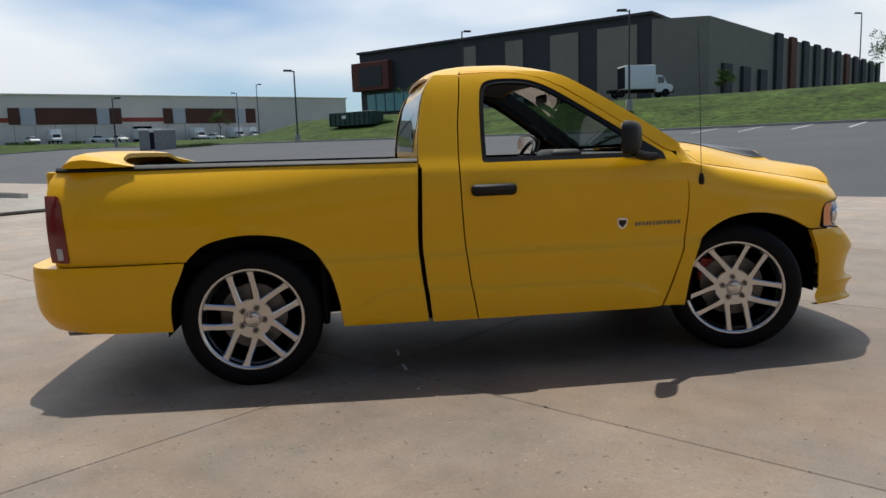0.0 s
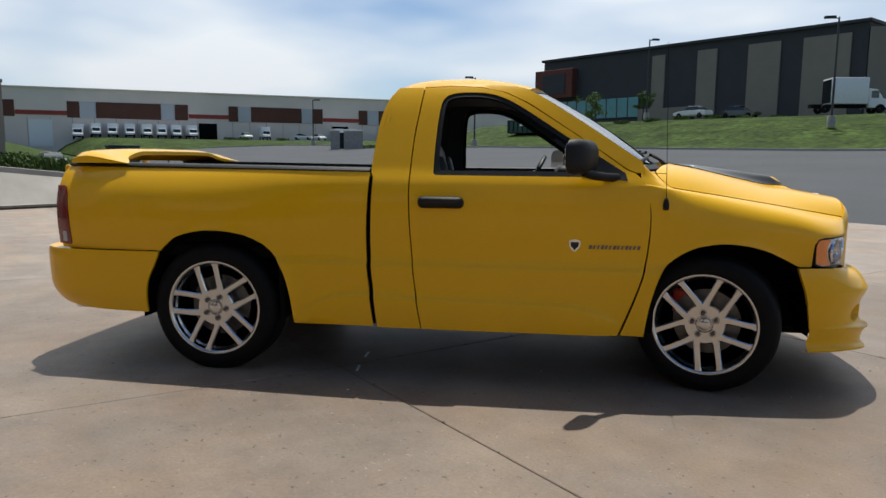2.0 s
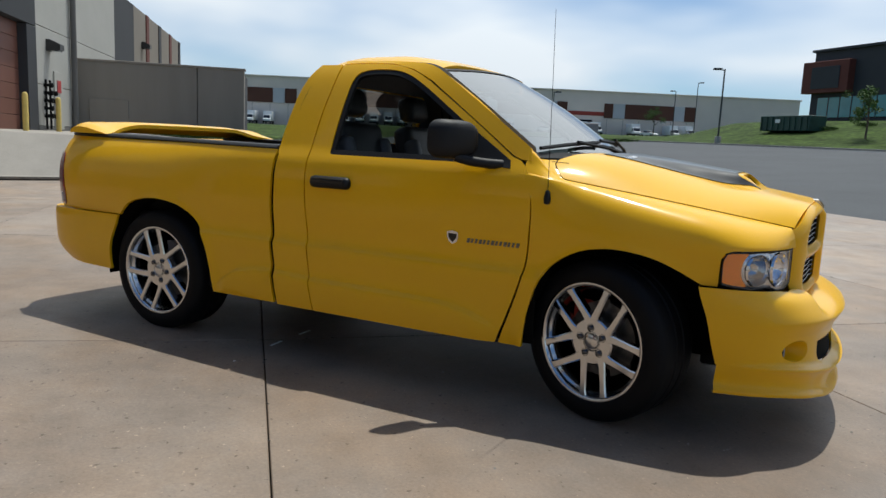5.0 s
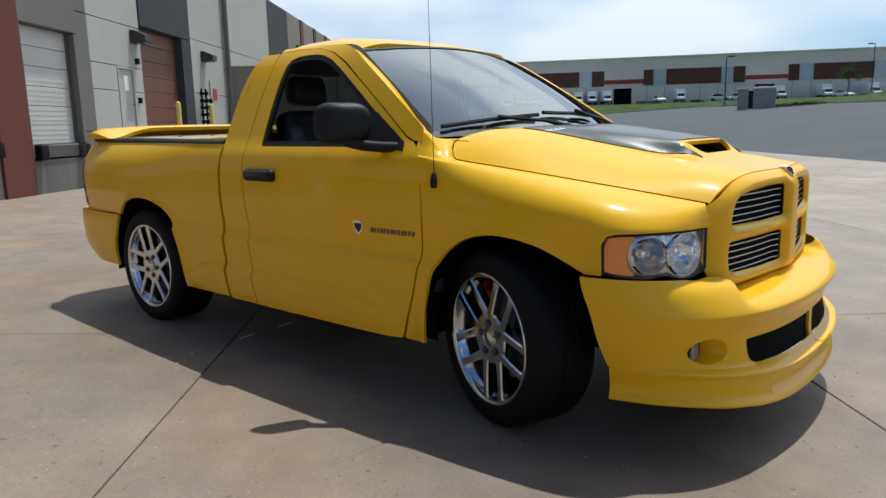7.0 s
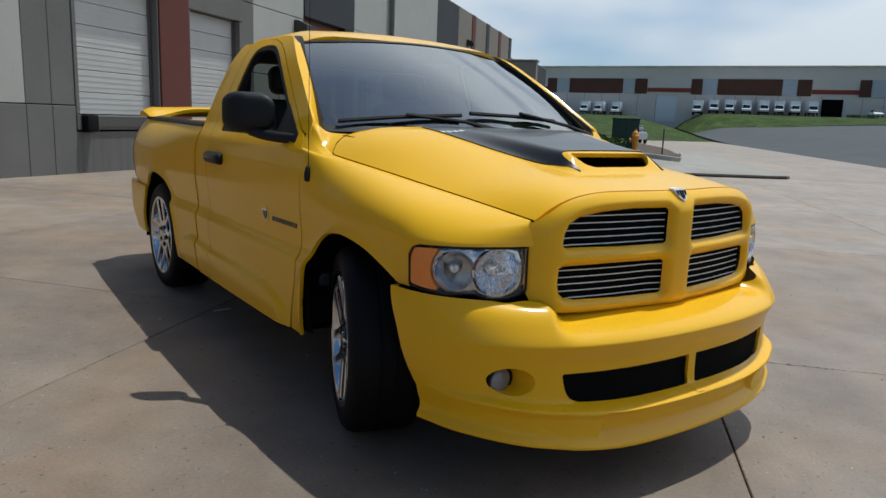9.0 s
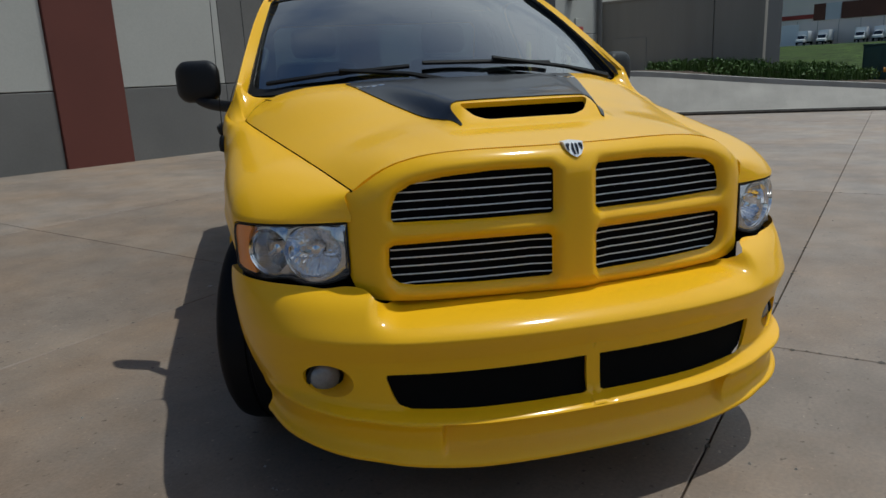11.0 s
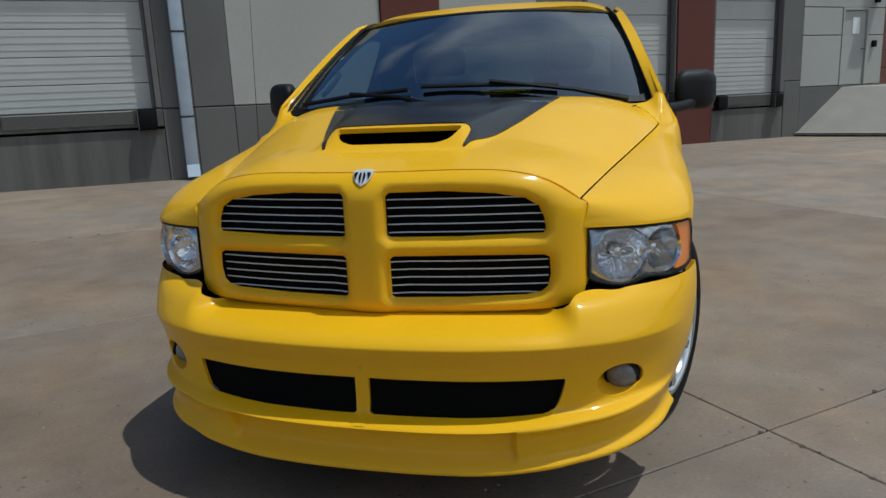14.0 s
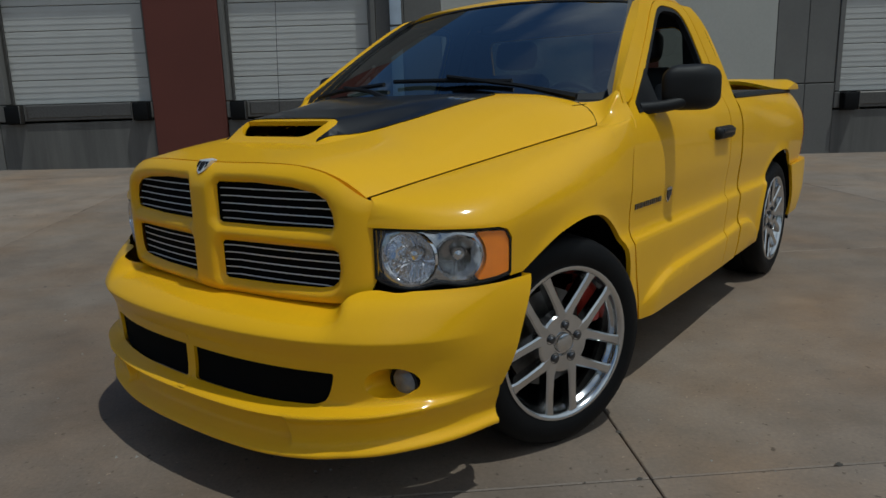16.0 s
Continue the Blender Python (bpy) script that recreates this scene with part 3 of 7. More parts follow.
def man_door(name, u, label, sign):
    d = new(name)
    d.matrix_world = DOCKS
    tagged(d, label, "door", "", "structure")
    fr = bmesh.new()
    for a in ((u, u + 0.06, 1.20, 3.08), (u + 0.89, u + 0.95, 1.20, 3.08), (u + 0.06, u + 0.89, 3.02, 3.08)):
        box(a[0], WALL - 0.02, a[2], a[1], WALL + 0.12, a[3], 0.004, 1, fr)
    part("frame", fr, WALLLIGHT, d, "", False)
    part("leaf", box(u + 0.065, WALL + 0.03, 1.21, u + 0.885, WALL + 0.075, 3.015, 0.004, 1), WALLLIGHT, d, "", False)
    part("handle", tube([(u + 0.82, WALL + 0.03, 2.08), (u + 0.82, WALL - 0.05, 2.08), (u + 0.70, WALL - 0.05, 2.08)], 0.014), STEEL, d)
    part("notice", box(u + 0.40, WALL + 0.018, 2.45, u + 0.66, WALL + 0.029, 2.85, 0.002, 1), sign, d, "small posted notice", False)
    return d


man_door("door_6", 14.45, "closed pale grey steel door with a posted notice", PAPER)
d7 = new("door_7")
d7.matrix_world = DOCKS
tagged(d7, "closed pale steel door with a red warning sign", "door", "", "structure")
part("leaf", box(21.4, WALL - 0.05, 1.2, 22.3, WALL - 0.005, 3.1, 0.006, 1), WALLLIGHT, d7, "", False)
part("sign", box(21.62, WALL - 0.075, 2.42, 22.0, WALL - 0.055, 2.82, 0.004, 1), SIGNRED, d7, "red and white warning sign", False)

valves = thing("valve_manifold", "dark fire-sprinkler valve manifold on the wall", "valve", "", DOCKS)
for x in (20.15, 20.55):
    part("riser", tube([(x, WALL - 0.16, 1.2), (x, WALL - 0.16, 2.75)], 0.035), UNDER, valves)
for k in range(5):
    z = 1.62 + 0.24 * k
    for x in (20.15, 20.55):
        if x > 20.3 and k in (1, 4):
            continue
        part("valve", lathe([(0.02, -0.26), (0.075, -0.26), (0.08, -0.18), (0.045, -0.16), (0.045, -0.02), (0.07, 0.0)], 12, "y"), UNDER, valves).location = (x + 0.02, WALL - 0.1, z)
alarm = thing("alarm_box", "small dark alarm box on the wall", "alarm", "", DOCKS)
part("case", box(15.55, WALL - 0.10, 3.20, 15.68, WALL - 0.002, 3.36, 0.01, 1), UNDER, alarm)
lockbox = thing("key_box", "small dark key box beside the door", "box", "", DOCKS)
part("case", box(15.55, WALL - 0.08, 2.12, 15.67, WALL - 0.002, 2.28, 0.01, 1), UNDER, lockbox)

dp = thing("downpipe", "pale blue-grey square metal downpipe on the wall", "pipe", "", DOCKS)
part("pipe", box(-1.29, WALL - 0.19, 0.42, -1.09, WALL - 0.02, 7.3, 0.02, 2), PIPE, dp)
for z in (1.2, 2.55, 3.9):
    part("strap", box(-1.295, WALL - 0.195, z, -1.085, WALL - 0.015, z + 0.035, 0.004, 1), POLE, dp, "dark joint band")
part("shoe", prism([(0, 0), (0.20, 0), (0.20, 0.22), (0, 0.22)], 0, 1, lambda a, b, c: (-1.29 + a, WALL - 0.02 - b * 0.77 - c * 0.07, 0.43 - c * 0.20)), PIPE, dp)
dp2 = thing("downpipe", "grey round metal downpipe on the wall", "pipe", "", DOCKS)
part("pipe", tube([(23.4, WALL - 0.12, 1.2), (23.4, WALL - 0.12, 7.3)], 0.10, 10), WALLGREY, dp2)

for u, z in ((15.6, 3.75), (21.0, 3.7), (36.0, 5.5)):
    w = thing("wall_lamp", "dark metal wall lamp, switched off", "lamp", "wall lamps", DOCKS)
    part("housing", prism([(0, 0), (0.42, 0.05), (0.42, 0.22), (0.12, 0.36), (0, 0.36)], -0.22, 0.22, lambda a, b, c: (u + c, WALL - 0.005 - a, z + b)), POLE, w, "", False)
    part("lens", box(u - 0.17, WALL - 0.37, z - 0.0, u + 0.17, WALL - 0.1, z + 0.03), DARKGLASS, w)

for u in (16.5, 19.3):
    b = thing("bollard", "pale yellow painted steel bollard guarding the drive-in door", "bollard", "bollards", DOCKS @ Matrix.Translation((u, WALL - 0.75, 1.1)))
    part("post", lathe([(0.075, 0), (0.075, 1.0), (0.064, 1.05), (0.04, 1.08), (0.001, 1.09)], 16, "z"), BOLLARD, b)

# wing wall beyond the ramp
wing = setting("wall_wing", box(24.0, WALL - 5.95, -0.5, 24.35, WALL, 3.74, 0.01, 1), WALLWING, "tan painted concrete screen wall", "wall", DOCKS)
for a, b in ((0.0, 1.70), (1.72, 5.95)):
    part("panel", box(23.92, WALL - 5.95 + a, -0.4, 24.01, WALL - 5.95 + b - 0.012, 3.72, 0.01, 1), WALLWING, wing, "", False)
part("service_door", box(23.87, WALL - 1.8, 1.0, 23.93, WALL - 0.45, 2.38, 0.01, 1), WALLWING, wing, "tan painted steel service door", False)
part("return_wall", box(24.36, WALL - 5.88, -0.5, 27.2, WALL - 5.56, 3.67, 0.01, 1), WALLDARK, wing, "dark return wall", False)
part("coping", box(23.88, WALL - 5.99, 3.72, 24.40, WALL, 3.80, 0.01, 1), WALLWING, wing, "", False)

# ---- the ramp with its sloping side ----
RAMP = spline([(-6.8, 0.02), (-6.0, 0.08), (-4.3, 0.25), (-3.3, 0.35), (-1.9, 0.48), (-0.3, 0.62), (0.8, 0.73), (2.0, 0.86), (4.0, 1.05), (7.0, 1.13), (9.0, 1.17)])
FOOT = spline([(-6.8, 18.4), (-4.0, 17.6), (-2.0, 17.2), (0.0, 16.6), (3.0, 15.6), (5.0, 14.8), (9.0, 13.0)])
rbm = bmesh.new()
rows = []
for j in range(41):
    v = -6.8 + 15.4 * j / 40
    f = FOOT(v)
    zb = apron_z(f, v)
    top = max(RAMP(v), zb + 0.02)
    rows.append([rbm.verts.new(q) for q in ((f, v, zb - 0.3), (f, v, zb + 0.09), (f + 0.12, v, zb + 0.11), (f + 1.55, v, top), (f + 2.2, v, top + 0.02), (36.0, v, max(top, 0.15) if v < 2 else top))])
for a, b in zip(rows, rows[1:]):
    for i in range(5):
        rbm.faces.new((a[i], a[i + 1], b[i + 1], b[i]))
bmesh.ops.recalc_face_normals(rbm, faces=rbm.faces)
if sum(f.normal.z for f in rbm.faces) < 0:
    bmesh.ops.reverse_faces(rbm, faces=rbm.faces)
ramp = setting("ramp", rbm, RAMPCON, "concrete ramp with a sloping side, coloured paler for the light on its slope", "ramp", YARD)
gap = bmesh.new()
tube([(FOOT(v) - 0.03, v, apron_z(FOOT(v), v) + 0.045) for v in np.linspace(-6.7, 8.0, 16)], 0.05, 6, gap)
part("joint", gap, SEAL, ramp, "dark open joint along the foot of the ramp")
kb = bmesh.new()
krow = []


def bed_edge(v):
    return FOOT(v) + 1.6 + 7.0 * (1 - smooth(-4.4, -3.5, v)) ** 2


for j in range(31):
    v = -4.35 + 9.0 * j / 30
    top = max(RAMP(v), 0.05)
    k = bed_edge(v)
    krow.append([kb.verts.new(q) for q in ((k, v, top - 0.05), (k + 0.02, v, top + 0.14), (k + 0.19, v, top + 0.15), (k + 0.23, v, top - 0.05))])
for a, b in zip(krow, krow[1:]):
    for i in range(3):
        kb.faces.new((a[i], a[i + 1], b[i + 1], b[i]))
bmesh.ops.recalc_face_normals(kb, faces=kb.faces)
setting("kerb", kb, KERB, "weathered grey concrete kerb round the planting bed", "kerb", YARD)
bed = bmesh.new()
brow = []
for j in range(24):
    v = -4.2 + 8.7 * j / 23
    top = max(RAMP(v), 0.0) + 0.10
    k = bed_edge(v) + 0.2
    brow.append([bed.verts.new((u, v, top + 0.03 * math.sin(3 * u + 2 * v))) for u in (k, k + 1.5, 25.5, 28.5, 36.0)])
for a, b in zip(brow, brow[1:]):
    for i in range(4):
        bed.faces.new((a[i], a[i + 1], b[i + 1], b[i]))
bmesh.ops.recalc_face_normals(bed, faces=bed.faces)
setting("planting_bed", bed, MULCH, "brown mulch planting bed", "planting bed", YARD, True)


def leaf_cloud(centre, size, count, rng, leaf=0.09, bm=None):
    b = bm or bmesh.new()
    for _ in range(count):
        while True:
            q = Vector((rng.uniform(-1, 1), rng.uniform(-1, 1), rng.uniform(-1, 1)))
            if 0.2 < q.length < 1:
                break
        c = Vector(centre) + Vector((q.x * size[0], q.y * size[1], q.z * size[2]))
        a = Vector((rng.gauss(0, 1), rng.gauss(0, 1), rng.gauss(0, 0.7))).normalized()
        s = a.cross(Vector((rng.gauss(0, 1), rng.gauss(0, 1), rng.gauss(0, 1)))).normalized()
        k = leaf * rng.uniform(0.6, 1.4)
        b.faces.new([b.verts.new(c + a * k), b.verts.new(c + s * k * 0.5), b.verts.new(c - a * k), b.verts.new(c - s * k * 0.5)])
    return b


def shrub(u, v, z, r, rng, label="low dark green weedy shrub in the planting bed"):
    t = thing("shrub", label, "shrub", "shrubs", YARD @ Matrix.Translation((u, v, z)))
    st = bmesh.new()
    for k in range(5):
        a = k * 1.26 + rng.random()
        tube([(0, 0, -0.05), (0.4 * r * math.cos(a), 0.4 * r * math.sin(a), 0.22 * r), (0.75 * r * math.cos(a), 0.75 * r * math.sin(a), 0.3 * r)], [0.02, 0.012, 0.005], 5, st)
    part("stems", st, BARK, t)
    b = bmesh.new()
    for k in range(8):
        a = rng.uniform(0, 6.28)
        d = rng.uniform(0, 0.8) * r
        leaf_cloud((d * math.cos(a), d * math.sin(a), 0.22 * r * rng.uniform(0.5, 1.3)), (0.42 * r, 0.42 * r, 0.19 * r), 85, rng, 0.06, b)
    part("foliage", b, LEAF, t)
    g = bmesh.new()
    for k in range(240):
        a, d = rng.uniform(0, 6.28), r * 1.15 * math.sqrt(rng.random())
        lean, high = rng.uniform(0, 6.28), rng.uniform(0.16, 0.52) * r
        x, y, s = d * math.cos(a), d * math.sin(a), rng.uniform(0.05, 0.35) * high
        q = Vector((-math.sin(lean), math.cos(lean), 0)) * 0.012
        p0, p1, p2 = Vector((x, y, 0)), Vector((x + 0.35 * s * math.cos(lean), y + 0.35 * s * math.sin(lean), 0.65 * high)), Vector((x + s * math.cos(lean), y + s * math.sin(lean), high))
        v = [g.verts.new(c) for c in (p0 - q, p0 + q, p1 + q * 0.7, p2, p1 - q * 0.7)]
        g.faces.new(v)
    tagged(part("grass_tuft", g, LEAF, t), kind="stuff")


srng = random.Random(5)
for u, v, r in ((20.4, 3.6, 0.8), (21.4, 2.9, 1.0), (20.8, 2.0, 1.0), (20.2, 1.2, 0.9), (21.3, 0.9, 1.0), (20.3, 0.2, 0.9), (21.6, -0.2, 0.9), (20.3, -0.7, 0.8), (21.5, -1.2, 0.8), (24.6, 0.9, 1.0), (24.2, -0.4, 0.9), (22.4, 2.2, 1.0), (26.5, 0.2, 1.0)):
    shrub(u, v, max(RAMP(v), 0) + 0.08, r, srng)

hyd = thing("fire_hydrant", "orange-yellow cast iron fire hydrant in the planting bed", "hydrant", "", YARD @ Matrix.Translation((21.5, -2.38, RAMP(-2.38) + 0.08)) @ Matrix.Scale(0.9, 4))
part("barrel", lathe([(0.16, 0), (0.16, 0.05), (0.11, 0.06), (0.11, 0.55), (0.15, 0.56), (0.15, 0.61), (0.13, 0.62), (0.11, 0.72), (0.05, 0.79), (0.03, 0.80), (0.03, 0.86), (0.001, 0.86)], 16, "z"), HYDRANT, hyd)
for a in (-1, 1):
    part("outlet", lathe([(0.001, 0.2 * a), (0.06, 0.2 * a), (0.06, 0.1 * a), (0.045, 0.1 * a), (0.045, 0.0)], 12, "x"), HYDRANT, hyd).location = (0, 0, 0.46)
part("pumper", lathe([(0.001, 0.21), (0.075, 0.21), (0.075, 0.12), (0.055, 0.1), (0.055, 0.0)], 12, "y"), HYDRANT, hyd).location = (0, 0, 0.42)
tb = thing("transformer_box", "dark green steel utility cabinet beside the hydrant", "utility box", "", YARD @ Matrix.Translation((23.6, -2.06, RAMP(-2.06) + 0.05)) @ Matrix.Scale(0.88, 4))
part("cabinet", box(-0.5, -0.56, 0, 0.5, 0.56, 1.26, 0.03, 2), GREENBIN, tb)
part("lid", box(-0.53, -0.59, 1.26, 0.53, 0.59, 1.32, 0.02, 2), GREENBIN, tb)
for y in (-0.27, 0.27):
    part("door", box(-0.522, y - 0.24, 0.1, -0.50, y + 0.24, 1.18, 0.006, 1), GREENBIN, tb)

post = thing("marker_post", "thin dark steel marker post at the edge of the planting bed", "post", "", YARD @ Matrix.Translation((22.6, -3.4, RAMP(-3.4) + 0.05)))
part("pole", tube([(0, 0, -0.1), (0, 0, 0.92)], 0.025, 8), POLE, post)
part("cap", lathe([(0.028, 0.92), (0.034, 0.95), (0.001, 0.97)], 10, "z"), POLE, post)

# ---- distance ----
def polar(az, dist):
    return EYE + Vector((math.cos(radians(az)), math.sin(radians(az)), 0)) * dist


def land_at(w):
    q = YARD.inverted() @ Vector((w.x, w.y, 0))
    return land(q.x, q.y)


def facing(a, b):
    """Frame of a facade from a to b: x along it, y away from the yard, z up."""
    d = (b - a).normalized()
    return Matrix(((d.x, -d.y, 0, a.x), (d.y, d.x, 0, a.y), (0, 0, 1, 0), (0, 0, 0, 1))), (b - a).length


# long tan distribution building
FA = Vector((-112.1, 140.8, 0))
fdir = Vector((0.895, 0.446, 0)).normalized()
fout = Vector((fdir.y, -fdir.x, 0))
m, _ = facing(FA, FA + fdir)
far = thing("distribution_building", "long pale tan warehouse with brown and grey panels and red bands", "building", "", m)
ZT = 15.8
WALLPALE = mat("painted_concrete_pale", (0.74, 0.64, 0.555), 0.85, vary=0.05, scale=0.2)
part("wall", box(-110, 0, -2, 126, 60, ZT, 0.05, 1), WALLPALE, far, "pale tan painted concrete", False)
part("roof", box(-110.3, -0.3, ZT, 126.3, 60, ZT + 0.35, 0.03, 1), WALLPALE, far, "", False)
BANDS = [-104.0, -69.5, -36.0, 0.0, 36.0, 67.9, 100.0]
for k, (b0, b1) in enumerate(zip(BANDS, BANDS[1:])):
    w = b1 - b0
    part("band", box(b0, -0.15, 10.0, b0 + 0.286 * w, 0.02, 10.95, 0.02, 1), REDBAND, far, "dull red painted band", False)
    for p, q, mt in ((0.286, 0.358, BROWNPANEL), (0.358, 0.45, GREYPANEL), (0.45, 0.835, BROWNPANEL), (0.835, 0.917, GREYPANEL), (0.917, 1.0, BROWNPANEL)):
        part("panel", box(b0 + p * w, -0.22, 9.5, b0 + q * w - 0.1, 0.02, 13.1, 0.02, 1), mt, far, "", False)
    # open doorways are flat dark panels, the shade inside painted on
    part("dock_opening", box(b0 + 0.07 * w, -0.1, 3.0, b0 + 0.20 * w, 0.03, 8.9, 0.02, 1), DARK if k > 3 else WHITEPAINT, far, "flat dark panel for the shade inside an open dock doorway" if k > 3 else "closed white roller door", False)
    for n in range(8):
        part("joint", box(b0 + w * (n + 0.5) / 8, -0.03, 3.0, b0 + w * (n + 0.5) / 8 + 0.08, 0.02, 9.4), WALLTAN, far, "", False)


def box_truck(w, az_turn, label="parked white box truck", scale=1.0, size=1.0):
    t = thing("box_truck", label, "truck", "parked trucks", Matrix.Translation((w.x, w.y, land_at(w))) @ Matrix.Rotation(az_turn, 4, "Z") @ Matrix.Scale(size, 4))
    part("cargo_box", box(-5.0 * scale, -1.2, 0.9, 0.2, 1.2, 3.5, 0.06, 2), WHITEPAINT, t)
    cab = bmesh.new()
    prism([(0.3, 0.55), (2.3, 0.55), (2.35, 1.25), (1.7, 1.45), (1.15, 2.35), (0.3, 2.45)], -1.0, 1.0, lambda a, b, c: (a, c, b), cab)
    bmesh.ops.bevel(cab, geom=cab.edges[:], offset=0.06, segments=2, affect="EDGES")
    part("cab", cab, WHITEPAINT, t)
    part("windscreen", prism([(1.70, 1.47), (1.18, 2.30), (1.24, 2.33), (1.76, 1.50)], -0.88, 0.88, lambda a, b, c: (a, c, b)), DARKGLASS, t)
    for s in (-1, 1):
        part("side_window", box(0.55, s * 1.0 - 0.02, 1.5, 1.25, s * 1.0 + 0.02, 2.2, 0.005, 1), DARKGLASS, t)
        part("headlamp", box(2.28, s * 0.78 - 0.15, 0.85, 2.38, s * 0.78 + 0.15, 1.1, 0.02, 1), LENS, t)
        for xw in (-3.7, 1.45):
            wh = part("wheel", lathe([(0.10, -0.12), (0.40, -0.14), (0.45, -0.08), (0.45, 0.08), (0.40, 0.14), (0.10, 0.12)], 18, "y"), RUBBER, t)
            wh.location = (xw, s * 0.95, 0.45)
    part("chassis", box(-4.9, -0.45, 0.55, 2.2, 0.45, 0.9), UNDER, t)
    part("bumper", box(2.25, -1.0, 0.45, 2.45, 1.0, 0.75, 0.03, 1), UNDER, t)
    return t


first = None
LORRIES = [13.6, 17.2, 20.5, 23.8, 27.3, 30.3, 33.3, 36.6, 52.5, 70.0, 72.8, 82.0, 91.5, 94.6, -23.4, -19.7, -12.0, -8.5, -4.8, -40.0, -44.0, -50.0]
for s, off, turn in [(u, 12 if k % 3 else 10.5, (0.10, 0.16, 0.05)[k % 3]) for k, u in enumerate(LORRIES)]:
    w = FA + fdir * s + fout * off
    sight = w - EYE
    w = w - sight * ((off - 5.5) / sight.dot(fout))
    ang = math.atan2(fout.y, fout.x) + turn
    if first is None:
        first = box_truck(w, ang, size=0.94)
    else:
        copy_thing(first, Matrix.Translation((w.x, w.y, land_at(w))) @ Matrix.Rotation(ang, 4, "Z") @ Matrix.Scale(0.94, 4))

# dark office warehouse on the bank
CORNER = Vector((38.3, 82.5, 0))
LEFTEND = Vector((2.65, 116.4, 0))
BZ = 7.1
m, length = facing(LEFTEND, CORNER)
office = thing("office_warehouse", "charcoal and tan tilt-up office warehouse on the bank", "building", "", m)
TOPL, TOPR = 17.1, 17.1
part("wall", prism([(0, -2), (length, -2), (length, TOPR), (0, TOPL)], 0, 40, lambda a, b, c: (a, c, b)), WALLDARK, office, "charcoal painted concrete", False)
part("cornice", prism([(-0.3, TOPL), (length + 0.3, TOPR), (length + 0.3, TOPR + 0.35), (-0.3, TOPL + 0.35)], -0.4, 40, lambda a, b, c: (a, c, b)), WALLDARK, office, "", False)
for a, b in ((0.425, 0.468), (0.57, 0.628), (0.715, 0.80), (0.855, 0.965)):
    part("stripe", box(length * a, -0.18, BZ - 2, length * b, 0.02, 16.1, 0.02, 1), WALLTAN, office, "tan concrete stripe", False)
part("entrance_frame", box(-0.9, -1.2, BZ + 4.0, 7.0, 0.05, 15.6, 0.05, 1), WALLRED, office, "dark rust portal frame", False)
part("entrance_panel", box(0.8, -1.3, BZ + 4.6, 5.6, -1.15, 14.8, 0.02, 1), WALLDARK, office, "", False)
for i in range(9):
    xa = 1.4 + i * 1.95
    part("window", box(xa, -0.16, BZ + 0.5, xa + 1.85, 0.02, BZ + 3.4, 0.03, 1), TEALGLASS, office, "teal glazing", False)
    part("mullion", box(xa + 1.85, -0.22, BZ + 0.4, xa + 1.95, 0.0, BZ + 3.5), POLE, office, "", False)
part("low_wall", box(length * 0.40, -1.4, BZ - 2, length * 0.56, -0.4, BZ + 1.5, 0.03, 1), WALLTAN, office, "", False)
# the lower tan wing and its receding side
C2 = polar(61.7, 97)
wing2 = thing("tan_wing_building", "tan concrete warehouse wing with charcoal fins", "building", "", Matrix.Identity(4))
R2 = polar(51.0, 190)
B2 = polar(59.5, 210)
part("wall", prism([(CORNER.x + 0.1, CORNER.y - 0.05), (C2.x, C2.y), (R2.x, R2.y), (B2.x, B2.y)], 2, 16.5, lambda a, b, c: (a, b, c)), WALLTAN, wing2, "", False)
rd = (R2 - C2).normalized()
rn = Vector((rd.y, -rd.x, 0))
for i in range(14):
    a = C2 + rd * (4 + i * 7.0)
    mt = WALLDARK if i % 5 != 4 else WALLRED
    part("fin", prism([(a.x, a.y), (a.x + rd.x * 2.9, a.y + rd.y * 2.9), (a.x + rd.x * 2.9 + rn.x * 0.5, a.y + rd.y * 2.9 + rn.y * 0.5), (a.x + rn.x * 0.5, a.y + rn.y * 0.5)], 3, 16.8 if i > 2 else 11.0, lambda p, q, c: (p, q, c)), mt, wing2, "", False)

w = polar(65.9, 85)
lone = box_truck(w, math.atan2(-(CORNER - LEFTEND).y, -(CORNER - LEFTEND).x) + math.pi + 0.75, "parked white box truck beside the dark building", 0.66)
part("rear_door", box(-3.36, -1.08, 1.0, -3.31, 1.08, 3.35, 0.02, 1), DARKGLASS, lone, "dark panel on the rear of the cargo box")


